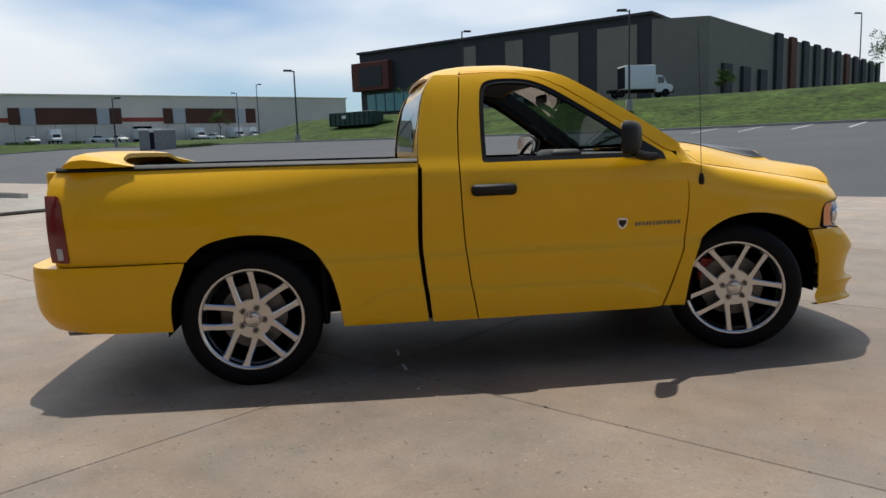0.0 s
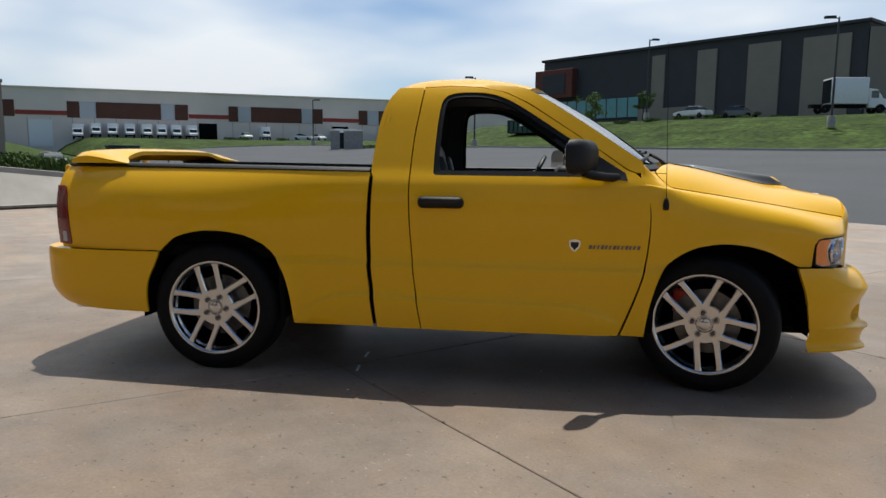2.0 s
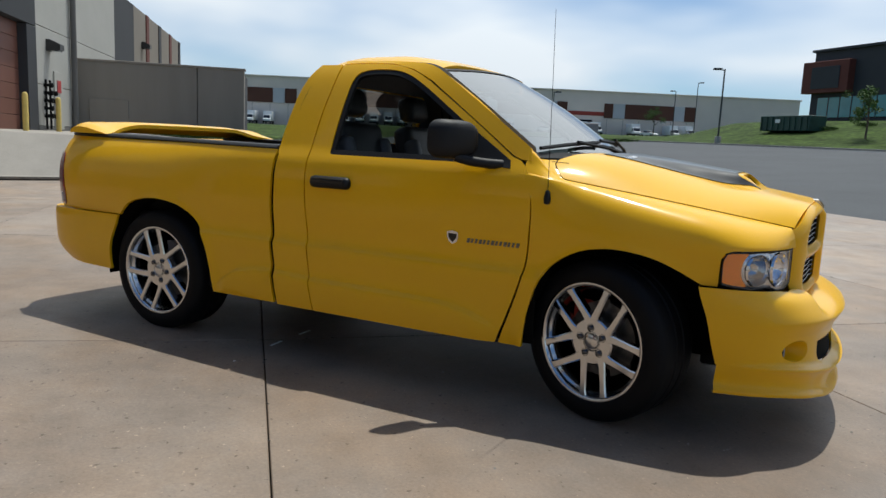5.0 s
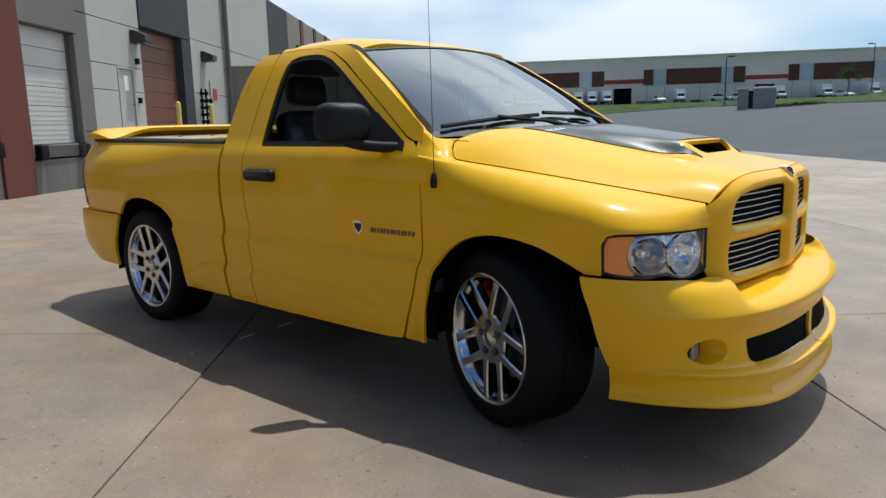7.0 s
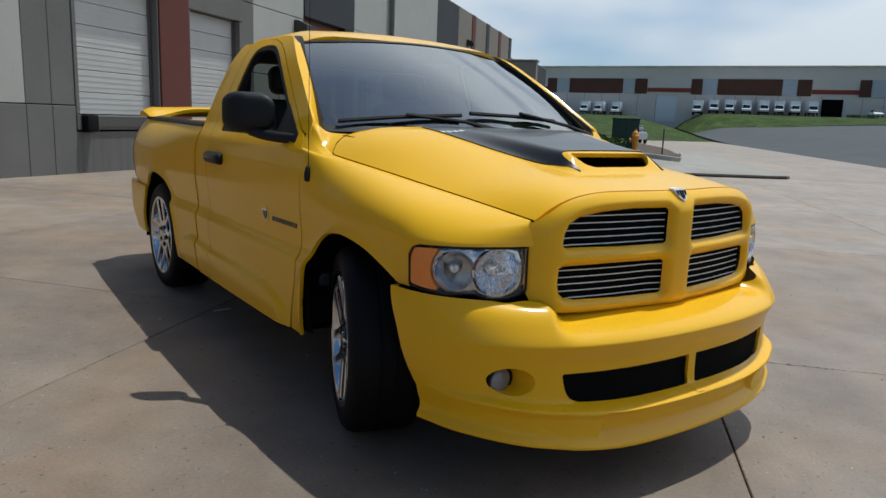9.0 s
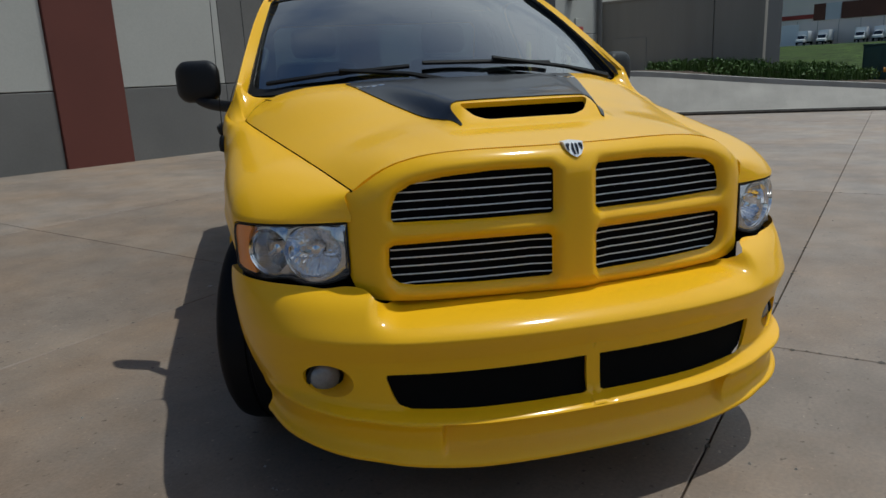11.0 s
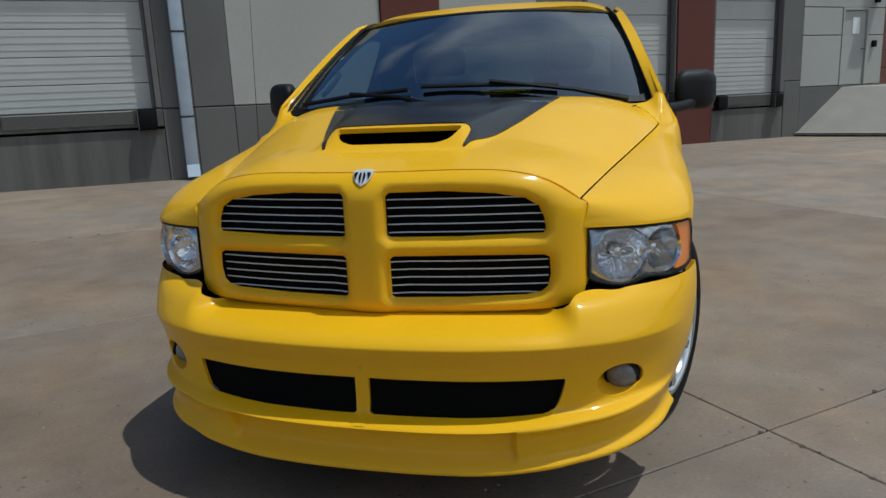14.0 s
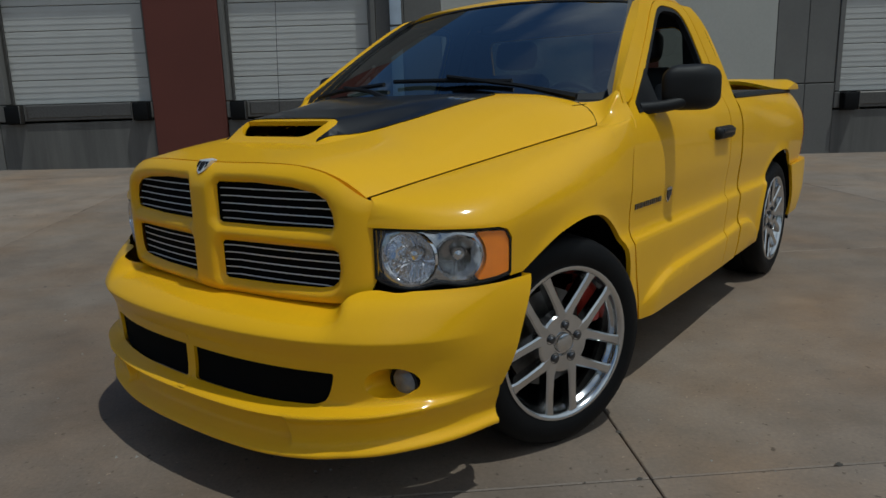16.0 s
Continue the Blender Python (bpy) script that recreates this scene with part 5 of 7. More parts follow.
WINDOW = clean(WINDOW)
doors = pair("door", sheet(door_out, body_side, (0, -1, 0), [WINDOW], h=0.032, rows=CREASES), YELLOW)
seal_in = shrink(WINDOW, 0.028)
for d, s in zip(doors, (1, -1)):
    bm = sheet(WINDOW, lambda a, b: (a, -half(a, b) + 0.006, b), (0, -1, 0), [seal_in], h=0.05, flange=0.02)
    part("window_seal", bm if s > 0 else mirrored(bm), BLACKTRIM, d, "black rubber window seal")
    hb = bmesh.new()
    box(-0.245, -1.045, 1.048, 0.025, -0.985, 1.116, 0.028, 3, hb)
    hb2 = bmesh.new()
    box(-0.215, -1.050, 1.078, -0.005, -1.030, 1.106, 0.010, 2, hb2)
    part("door_handle", hb if s > 0 else mirrored(hb), BLACKTRIM, d, "black door handle")
    part("handle_grip", hb2 if s > 0 else mirrored(hb2), BLACKGLOSS, d, "black door handle grip")
    # badge and lettering bars
    bd = bmesh.new()
    shield = [(0.636, 0.878), (0.668, 0.885), (0.700, 0.878), (0.700, 0.850), (0.690, 0.825), (0.668, 0.812), (0.646, 0.825), (0.636, 0.850)]
    prism(shield, -0.004, 0.006, lambda a, b, c: (a, -half(a, b) - c, b), bd)
    part("badge", bd if s > 0 else mirrored(bd), CHROME, d, "small chrome shield badge")
    bi = bmesh.new()
    prism([(0.644, 0.868), (0.692, 0.868), (0.690, 0.845), (0.668, 0.822), (0.646, 0.845)], 0.005, 0.008, lambda a, b, c: (a, -half(a, b) - c, b), bi)
    part("badge_face", bi if s > 0 else mirrored(bi), BLACKGLOSS, d)
    bt = bmesh.new()
    for k in range(13):
        x0 = 0.748 + k * 0.0225
        w = 0.011 if k % 3 else 0.015
        prism([(x0, 0.829), (x0 + w, 0.829), (x0 + w + 0.006, 0.852), (x0 + 0.006, 0.852)], -0.003, 0.004, lambda a, b, c: (a, -half(a, b) - c, b), bt)
    part("badge_bars", bt if s > 0 else mirrored(bt), STEEL, d, "row of dark chrome badge bars")
    # sail and mirror
    sl = sheet([(0.70, 1.240), (0.955, 1.222), (0.945, 1.262), (0.72, 1.405)], lambda a, b: (a, -half(a, b) - 0.004, b), (0, -1, 0), h=0.04, flange=0.015)
    part("mirror_sail", sl if s > 0 else mirrored(sl), BLACKTRIM, d, "black plastic mirror mount")
    mb = bmesh.new()
    lp = rounded(-1.192, 1.256, -0.994, 1.448, 0.060, 6)
    rows = []
    for x, k, dy in ((0.640, 0.94, 0), (0.646, 1.0, 0), (0.670, 1.01, 0), (0.695, 0.98, 0.003), (0.716, 0.92, 0.006), (0.732, 0.80, 0.010), (0.741, 0.62, 0.014), (0.745, 0.40, 0.016)):
        ring_ = [(-1.095 + dy + (y + 1.095) * k, 1.352 + (z - 1.352) * k) for y, z in lp]
        rows.append([mb.verts.new((x + 0.55 * (y + 1.095), y, z - (0.034 if s < 0 else 0.0))) for y, z in ring_])
    for a, b in zip(rows, rows[1:]):
        for i in range(len(lp)):
            mb.faces.new((a[i], a[(i + 1) % len(lp)], b[(i + 1) % len(lp)], b[i]))
    mb.faces.new(rows[0])
    mb.faces.new(list(reversed(rows[-1])))
    bmesh.ops.recalc_face_normals(mb, faces=mb.faces)
    hs = part("mirror_housing", mb if s > 0 else mirrored(mb), BLACKTRIM, d, "black plastic door mirror", angle=50)
    mg = prism([(y * 0.9 - 1.095 * 0.1, z * 0.9 + 1.352 * 0.1) for y, z in lp], 0.636, 0.642, lambda a, b, c: (c + 0.55 * (a + 1.095), a, b - (0.034 if s < 0 else 0.0)))
    part("mirror_glass", mg if s > 0 else mirrored(mg), CHROME, hs)
    ma = tube(curve([(0.90, -0.95, 1.236), (0.83, -1.00, 1.240), (0.76, -1.05, 1.250), (0.70, -1.09, 1.268)], 0.03), 0.026, 10)
    part("mirror_arm", ma if s > 0 else mirrored(ma), BLACKTRIM, d)
    inn = sheet(shrink(clean(door_out), -0.004), lambda a, b: (a, -half(a, b) + 0.045, b), (0, 1, 0), [WINDOW], h=0.12, flange=0.02)
    part("door_card", inn if s > 0 else mirrored(inn), TRIM, d, "dark grey inner door panel")

# cab corner behind the door
CABREAR = [(-0.535, 1.25), (-0.530, 1.35), (-0.505, 1.55), (-0.465, 1.68), (-0.405, 1.762)]
corner_out = (line([(-0.225, 0.324), (-0.488, 0.324)]) + curve([(-0.490, 0.33), (-0.508, 0.50), (-0.530, 0.73), (-0.530, 0.95), (-0.520, 1.22)])
              + curve(CABREAR) + line([(-0.40, 1.764), (-0.255, 1.764)]) + curve([(a - 0.008, b) for a, b in reversed(SEAM_R)]))
pair("cab_corner", sheet(corner_out, body_side, (0, -1, 0), h=0.034, rows=CREASES), YELLOW)
pair("seam", sheet(line([(-0.556, 0.34), (-0.486, 0.34), (-0.486, 1.22), (-0.556, 1.22)], 0.05), lambda a, b: (a, -half(-0.5, b) + 0.03, b), (0, -1, 0), h=0.06, flange=0.01), DARK)
pair("seam", sheet(line([(-0.34, 0.34), (-0.2, 0.34), (-0.2, 1.72), (-0.34, 1.72)], 0.05), lambda a, b: (a, -half(-0.25, b) + 0.022, b), (0, -1, 0), h=0.06, flange=0.01), DARK)
pair("seam", sheet(line([(0.90, 0.34), (1.13, 0.34), (1.13, 1.06), (1.07, 1.17), (1.02, 1.22), (0.90, 1.22)], 0.05), lambda a, b: (a, -half(1.0, b) + 0.022 + 0.02 * smooth(1.08, 1.18, b), b), (0, -1, 0), h=0.06, flange=0.01), DARK)

# pillars between the door and the windshield
pil_out = (line([(-0.24, 1.768), (-0.10, 1.776), (0.10, 1.769)]) + curve([(0.25, 1.735), (0.385, 1.672)]) + curve([(0.405, 1.659), (0.60, 1.530), (0.80, 1.395), (0.96, 1.285), (1.005, 1.268)])
           + line([(1.055, 1.265), (1.05, 1.30)]) + curve([(1.04, 1.328), (0.78, 1.504), (0.58, 1.634), (0.42, 1.732), (0.36, 1.758)]) + line([(0.30, 1.772), (0.10, 1.786), (-0.24, 1.790)]))
pair("pillar", sheet(pil_out, body_side, (0, -1, 0.5), h=0.03), YELLOW)


# the turned-in edge of each pillar beside the glass
for s in (-1, 1):
    pr, pt = bmesh.new(), bmesh.new()
    edge_z = spline([(0.36, 1.758), (0.42, 1.732), (0.58, 1.634), (0.78, 1.504), (1.04, 1.328)])
    prev = None
    for x in np.linspace(0.40, 1.03, 26):
        t = min(max((1.025 - x) / 0.66, 0.0), 1.0)
        zb = edge_z(x)
        outer = Vector((x, half(x, zb) - 0.001, zb - 0.001))
        inner = Vector((1.02 - 0.66 * t + 0.02 * math.sin(math.pi * t) + 0.004, 0.879 - 0.185 * t, 1.28 + 0.458 * t + 0.018 * math.sin(math.pi * t) + 0.006))
        mid = outer * 0.04 + inner * 0.96 + Vector((0.005, 0.003, 0.006))
        now = [(p.x, s * p.y, p.z) for p in (outer, mid, inner)]
        if prev:
            for n, b in enumerate((pr, pt)):
                b.faces.new([b.verts.new(q) for q in (prev[n], prev[n + 1], now[n + 1], now[n])])
        prev = now
    for b, nm, mt in ((pr, "pillar_edge", YELLOW), (pt, "pillar_trim", BLACKTRIM)):
        bmesh.ops.remove_doubles(b, verts=b.verts, dist=0.0005)
        bmesh.ops.recalc_face_normals(b, faces=b.faces)
        if sum((f.normal.x + f.normal.z) for f in b.faces) < 0:
            bmesh.ops.reverse_faces(b, faces=b.faces)
        part(nm, b, mt, truck)

# roof
ROOF_C = spline([(-0.45, 1.775), (-0.40, 1.812), (-0.32, 1.838), (-0.15, 1.856), (0.05, 1.858), (0.25, 1.838), (0.40, 1.808), (0.52, 1.772)])


def roof(x, y):
    e = abs(y)
    z = ROOF_C(x) - 0.030 * (e / 0.6) ** 2 - 0.060 * max(0.0, (e - 0.50) / 0.22) ** 2
    return (x, y, z)


def roof_front(y):
    return 0.50 - 0.14 * (y / 0.70) ** 2


roof_out = (curve([(roof_front(y), y) for y in (-0.695, -0.5, -0.25, 0, 0.25, 0.5, 0.695)]) + line([(0.30, 0.705), (-0.30, 0.705)])
            + curve([(-0.38, 0.67), (-0.43, 0.58), (-0.445, 0.3), (-0.45, 0), (-0.445, -0.3), (-0.43, -0.58), (-0.38, -0.67)]) + line([(-0.30, -0.705), (0.30, -0.705)]))
part("roof", sheet(roof_out, roof, (0, 0, 1), h=0.035), YELLOW, truck)


def cab_back(y, z):
    e = abs(y)
    x = -0.535 + 0.14 * max(0.0, (z - 1.28) / 0.52) ** 2.2 + 0.035 * max(0, (e - 0.55) / 0.35) ** 2
    return (x, y, z)


back_out = (line([(-0.92, 0.9), (0.92, 0.9)]) + curve([(0.93, 1.2), (0.90, 1.35), (0.84, 1.52), (0.77, 1.67), (0.68, 1.76)]) + curve([(0.45, 1.795), (0, 1.80), (-0.45, 1.795)])
            + curve([(-0.68, 1.76), (-0.77, 1.67), (-0.84, 1.52), (-0.90, 1.35), (-0.93, 1.2)]))
rear_win = rounded(-0.66, 1.31, 0.66, 1.67, 0.06)
part("cab_back", sheet(back_out, cab_back, (-1, 0, 0), [rear_win], h=0.05), YELLOW, truck)
rw = part("rear_window", sheet(rear_win, lambda y, z: (cab_back(y, z)[0] - 0.004, y, z), (-1, 0, 0), h=0.12, flange=0.006), TINT, truck)
rw.visible_shadow = False


# windshield
def screen(y, t):
    w = 0.885 - 0.185 * t
    q = y / w
    x = (1.275 - 0.775 * t) - (0.255 - 0.115 * t) * q * q + 0.02 * math.sin(math.pi * t)
    z = (1.292 + 0.486 * t) - (0.012 + 0.028 * t) * q * q + 0.018 * math.sin(math.pi * t)
    return (x, y, z)


def scr_loop(k, lo, hi):
    w0, w1 = (0.885 - 0.185 * lo) - k, (0.885 - 0.185 * hi) - k
    return line([(-w0, lo), (w0, lo), (w1, hi), (-w1, hi), (-w0, lo)], 0.06)


SEAL_HOLE = clean(line([(-0.80, 0.040), (0.80, 0.040)], 0.06) + curve([(0.828, 0.044), (0.850, 0.060), (0.853, 0.095)], 0.012) + line([(0.85, 0.12), (0.708, 0.94)], 0.06) + curve([(0.700, 0.955), (0.680, 0.974), (0.655, 0.978)], 0.012)
                  + line([(0.62, 0.978), (-0.62, 0.978)], 0.06) + curve([(-0.655, 0.978), (-0.680, 0.974), (-0.700, 0.955)], 0.012) + line([(-0.708, 0.94), (-0.85, 0.12)], 0.06) + curve([(-0.853, 0.095), (-0.850, 0.060), (-0.828, 0.044)], 0.012))
ws = part("windshield", sheet(scr_loop(0.0, 0.0, 1.0), screen, (1, 0, 0.6), h=0.05, flange=0.006), SCREEN, truck)
ws.visible_shadow = False
part("windshield_seal", sheet(scr_loop(0.002, -0.01, 1.0), lambda y, t: tuple(Vector(screen(y, t)) + Vector((0.003, 0, 0.003))), (1, 0, 0.6), [SEAL_HOLE], h=0.06, flange=0.004), BLACKTRIM, truck, "black windshield surround")
part("cowl", sheet(line([(-0.84, 0.0), (0.84, 0.0), (0.80, 1.0), (-0.80, 1.0)], 0.06), lambda y, t: (screen(y, 0)[0] - 0.03 + 0.16 * t, y, 1.268 + 0.012 * (1 - abs(y)) - 0.01 * t), (0, 0, 1), h=0.1), DARK, truck, "black plastic wiper cowl")


def wiper(pts, arm):
    w = new("wiper")
    w.parent = truck
    b = tube([tuple(Vector(screen(y, t)) + Vector((0.020, 0, 0.015))) for y, t in pts], 0.011, 6)
    part("blade", b, BLACKTRIM, w)
    a = tube([tuple(Vector(screen(y, t)) + Vector((0.034, 0, 0.026))) for y, t in arm], [0.018] + [0.010] * (len(arm) - 1), 6)
    part("arm", a, BLACKTRIM, w)


wiper([(-0.80, 0.06), (-0.55, 0.10), (-0.20, 0.13)], [(-0.08, -0.02), (-0.22, 0.05), (-0.50, 0.105)])
wiper([(0.48, 0.12), (0.15, 0.14), (-0.14, 0.15)], [(0.78, -0.03), (0.55, 0.06), (0.18, 0.15)])

# ---- hood ----
SEAM_Y = spline([(1.05, 0.932), (1.24, 0.900), (1.5, 0.840), (1.75, 0.776), (2.0, 0.711), (2.27, 0.645)])
SEAM_Z = spline([(1.05, 1.212), (1.24, 1.180), (1.5, 1.141), (1.75, 1.101), (2.0, 1.060), (2.27, 1.014)])
HOOD_C = spline([(1.20, 1.328), (1.35, 1.312), (1.55, 1.278), (1.75, 1.236), (1.95, 1.188), (2.10, 1.160), (2.25, 1.133), (2.345, 1.116)])
SCOOP = spline([(1.30, 0.0), (1.42, 0.010), (1.62, 0.026), (1.82, 0.044), (1.985, 0.058), (2.002, 0.058)])


def hood(x, y):
    ys, zs, zc = SEAM_Y(x), SEAM_Z(x), HOOD_C(x)
    e = min(abs(y) / ys, 1.0)
    z = zs + (zc - zs) * (1 - e ** (3.0 + 2.8 * smooth(1.85, 2.27, x) + 2.6 * (1 - smooth(1.15, 1.75, x))))
    side = 1 - smooth(0.228 + 0.16 * (2.0 - min(x, 2.0)), 0.315 + 0.22 * (2.0 - min(x, 2.0)), abs(y))
    front = 1 - smooth(1.975, 2.105, x)
    z += SCOOP(x) * side * front
    return (x, y, z)


def face_x(y):
    """The front of the grille surround, seen from above."""
    e = abs(y)
    return 2.391 - 0.062 * (e / 0.55) ** 2 - 0.072 * (1 - math.sqrt(1 - min(1.0, max(0.0, (e - 0.565) / 0.115)) ** 2))


def hood_front(y):
    return face_x(y) - 0.050 * (1 - 0.5 * (y / 0.65) ** 4)


hood_side = [(x, -SEAM_Y(x) + 0.0006) for x in (1.215, 1.25, 1.3, 1.5, 1.7, 1.9, 2.1, 2.254)]
hood_out = (curve(hood_side) + curve([(hood_front(y), y) for y in (-0.648, -0.5, -0.3, 0, 0.3, 0.5, 0.648)]) + curve([(x, -y) for x, y in reversed(hood_side)])
            + curve([(1.196, 0.898), (1.170, 0.872), (1.146, 0.835), (1.141, 0.79), (1.18, 0.70), (1.262, 0.5), (1.312, 0.25), (1.33, 0), (1.312, -0.25), (1.262, -0.5), (1.18, -0.70), (1.141, -0.79), (1.146, -0.835), (1.170, -0.872), (1.196, -0.898)]))
scoop_hole = curve([(1.985, -0.20), (1.986, -0.226), (1.998, -0.230), (2.040, -0.200), (2.056, -0.165)], 0.012) + line([(2.060, -0.145), (2.060, 0.145)]) + curve([(2.056, 0.165), (2.040, 0.200), (1.998, 0.230), (1.986, 0.226), (1.985, 0.20)], 0.012)
steps = [[(x, y) for y in np.arange(-0.40, 0.41, 0.022)] for x in (1.96, 1.975, 2.02, 2.04, 2.07, 2.09, 2.11)]
hd = part("hood", sheet(hood_out, hood, (0, 0, 1), [scoop_hole], h=0.026, rows=steps, extra=[(x, q * y) for x in np.arange(1.80, 2.13, 0.013) for y in np.arange(0.215, 0.365, 0.013) for q in (-1, 1)]), YELLOW, truck)
part("scoop_intake", box(1.82, -0.232, 1.120, 2.065, 0.232, 1.172, 0.01, 1), DARK, hd, "black scoop intake")
flank = [(1.30, 0.50), (1.45, 0.464), (1.62, 0.416), (1.80, 0.362), (1.97, 0.303), (2.080, 0.256)]
stripe_out = (curve([(x, -y) for x, y in flank], 0.03) + line([(2.073, -0.250), (2.020, -0.260), (1.985, -0.262), (1.964, -0.254), (1.958, -0.23), (1.958, 0.23), (1.964, 0.254), (1.985, 0.262), (2.020, 0.260), (2.073, 0.250)], 0.02)
              + curve(flank[::-1], 0.03) + curve([(1.305, 0.45), (1.322, 0.25), (1.336, 0), (1.322, -0.25), (1.305, -0.45)], 0.03))
part("hood_stripe", sheet(stripe_out, lambda x, y: (x, y, hood(x, y)[2] + 0.0045), (0, 0, 1), h=0.016, flange=0.004), BLACKGLOSS, hd, "black vinyl hood stripe")
for s in (-1, 1):
    bt = bmesh.new()
    for k in range(4):
        bt_x = 1.40 + 0.008 * k
        prism([(bt_x, s * (0.475 - 0.028 * k)), (bt_x + 0.028, s * (0.470 - 0.028 * k)), (bt_x + 0.030, s * (0.450 - 0.028 * k)), (bt_x + 0.002, s * (0.455 - 0.028 * k))], 0.002, 0.006, lambda a, b, c: (a, b, hood(a, b)[2] + c), bt)
    part("hood_badge", bt, CHROME, hd, "small bright badge bars")

# ---- fenders ----
def fender(x, w):
    base = 0.93
    if w <= base:
        return body_side(x, w)
    t = (w - base) / 0.5
    a = Vector((half(x, base), base))
    b = Vector((SEAM_Y(x) + 0.0010, SEAM_Z(x) - 0.004))
    rise = b.y - a.y
    k = smooth(1.85, 2.20, x)
    c1 = Vector((a.x - 0.002 - 0.16 * k * (a.x - b.x), a.y + rise * (0.66 - 0.20 * k)))
    c2 = Vector((b.x + (a.x - b.x) * (0.70 - 0.16 * k), b.y - 0.002 - 0.16 * k * rise))
    p = a * (1 - t) ** 3 + c1 * 3 * t * (1 - t) ** 2 + c2 * 3 * t * t * (1 - t) + b * t ** 3
    near = 1 - smooth(1.08, 1.34, x)
    if near > 0:
        p.x = p.x * (1 - near) + (SIDE(p.y) + PLAN(x)) * near * (1 - smooth(0.86, 1.0, t)) + p.x * near * smooth(0.86, 1.0, t)
    return (x, -p.x, p.y)


ARCH_F = [(1.075, 0.324), (1.100, 0.50), (1.150, 0.685), (1.220, 0.775), (1.330, 0.843), (1.450, 0.873), (1.570, 0.874), (1.700, 0.850), (1.810, 0.805), (1.905, 0.756)]
# the rear edge of the fender follows the door seam
fender_out = (curve(ARCH_F, 0.02) + line([(1.91, 0.754), (1.976, 0.754)]) + curve([(1.978, 0.78), (1.982, 0.880), (2.00, 0.908), (2.03, 0.918)]) + line([(2.04, 0.919), (2.272, 0.927)])
              + line([(2.272, 0.95), (2.262, 1.20), (2.244, 1.425)]) + line([(2.240, 1.429), (1.00, 1.429)])
              + curve([(1.002, 1.40), (1.012, 1.33), (1.062, 1.207), (1.074, 1.15), (1.090, 1.036), (1.089, 0.88), (1.072, 0.72), (1.025, 0.55), (0.946, 0.326)]) + line([(0.97, 0.324), (1.07, 0.324)]))
fenders = pair("fender", sheet(fender_out, fender, (0.2, -1, 0.4), h=0.026), YELLOW)

def cowl_corner():
    """The skin from the foot of the pillar to the hood's rear corner and the top of the fender."""
    foot = [Vector(body_side(1.03, z)) + Vector((0, -0.0015, 0)) for z in (1.17, 1.20, 1.23, 1.26, 1.29, 1.315)]
    foot += [Vector((1.026, -0.915, 1.326)), Vector((1.026, -0.898, 1.315)), Vector((1.027, -0.886, 1.300)), Vector((1.030, -0.878, 1.288))]
    front = [Vector(fender(1.222, w)) + Vector((0, -0.001, 0.001)) for w in (1.22, 1.275, 1.33, 1.385, 1.42)]
    front += [Vector((x, -y, hood(x, y)[2] - 0.0005)) for x, y in ((1.203, 0.906), (1.182, 0.889), (1.155, 0.862), (1.138, 0.830), (1.134, 0.790))]
    bm, rows = bmesh.new(), []
    n, cols = 36, 16
    for k in range(n + 1):
        f = k / n * 9
        i = min(int(f), 8)
        p = foot[i].lerp(foot[i + 1], f - i)
        q = front[i].lerp(front[i + 1], f - i)
        far = (q - p).length
        up = smooth(4.0, 7.0, f)
        d0 = Vector((0.92, 0.0, -0.40)).lerp(Vector((0.86, 0.30, -0.42)), up) * far
        d1 = Vector((0.97, 0.02, -0.16)).lerp(Vector((0.90, 0.34, 0.02)), up) * far
        row = []
        for m in range(cols + 1):
            t = m / cols
            row.append(bm.verts.new(p * (2 * t ** 3 - 3 * t * t + 1) + d0 * (t ** 3 - 2 * t * t + t) + q * (3 * t * t - 2 * t ** 3) + d1 * (t ** 3 - t * t)))
        rows.append(row)
    for u, v in zip(rows, rows[1:]):
        for m in range(cols):
            bm.faces.new((u[m], u[m + 1], v[m + 1], v[m]))
    bmesh.ops.recalc_face_normals(bm, faces=bm.faces)
    if sum(f.normal.z - f.normal.y for f in bm.faces) < 0:
        bmesh.ops.reverse_faces(bm, faces=bm.faces)
    return bm


pair("cowl_panel", cowl_corner(), YELLOW)
# dark ribbon along the hood edge, painting the shadow of its gap
for s in (-1, 1):
    gp = bmesh.new()
    prev = None
    for x in np.linspace(1.20, 2.252, 46):
        now = [gp.verts.new((x, s * (SEAM_Y(x) + a), SEAM_Z(x) + b)) for a, b in ((-0.0012, -0.0012), (-0.0008, -0.012), (0.006, -0.014))]
        if prev:
            for n in range(2):
                gp.faces.new((prev[n], prev[n + 1], now[n + 1], now[n]))
        prev = now
    part("hood_gap", gp, DARK, truck, "dark ribbon painted for the shade in the hood gap")

# ---- grille ----
LIP_Y = (-0.645, -0.62, -0.58, -0.52, -0.42, -0.3, -0.15, 0.0, 0.15, 0.3, 0.42, 0.52, 0.58, 0.62, 0.645)
LIP = spline([(y, hood(hood_front(y), y)[2] - 0.003) for y in LIP_Y])


def opening(s, up):
    if up:
        q = [(0.070, 0.922), (0.070, 1.043), (0.080, 1.053), (0.25, 1.055), (0.40, 1.045), (0.49, 1.028), (0.530, 1.003), (0.546, 0.965), (0.550, 0.930), (0.542, 0.919), (0.30, 0.914), (0.080, 0.914)]
    else:
        q = [(0.074, 0.727), (0.074, 0.843), (0.083, 0.851), (0.30, 0.853), (0.545, 0.850), (0.560, 0.842), (0.563, 0.790), (0.554, 0.750), (0.535, 0.734), (0.49, 0.725), (0.30, 0.720), (0.083, 0.718)]
    return [(s * a, b) for a, b in q]


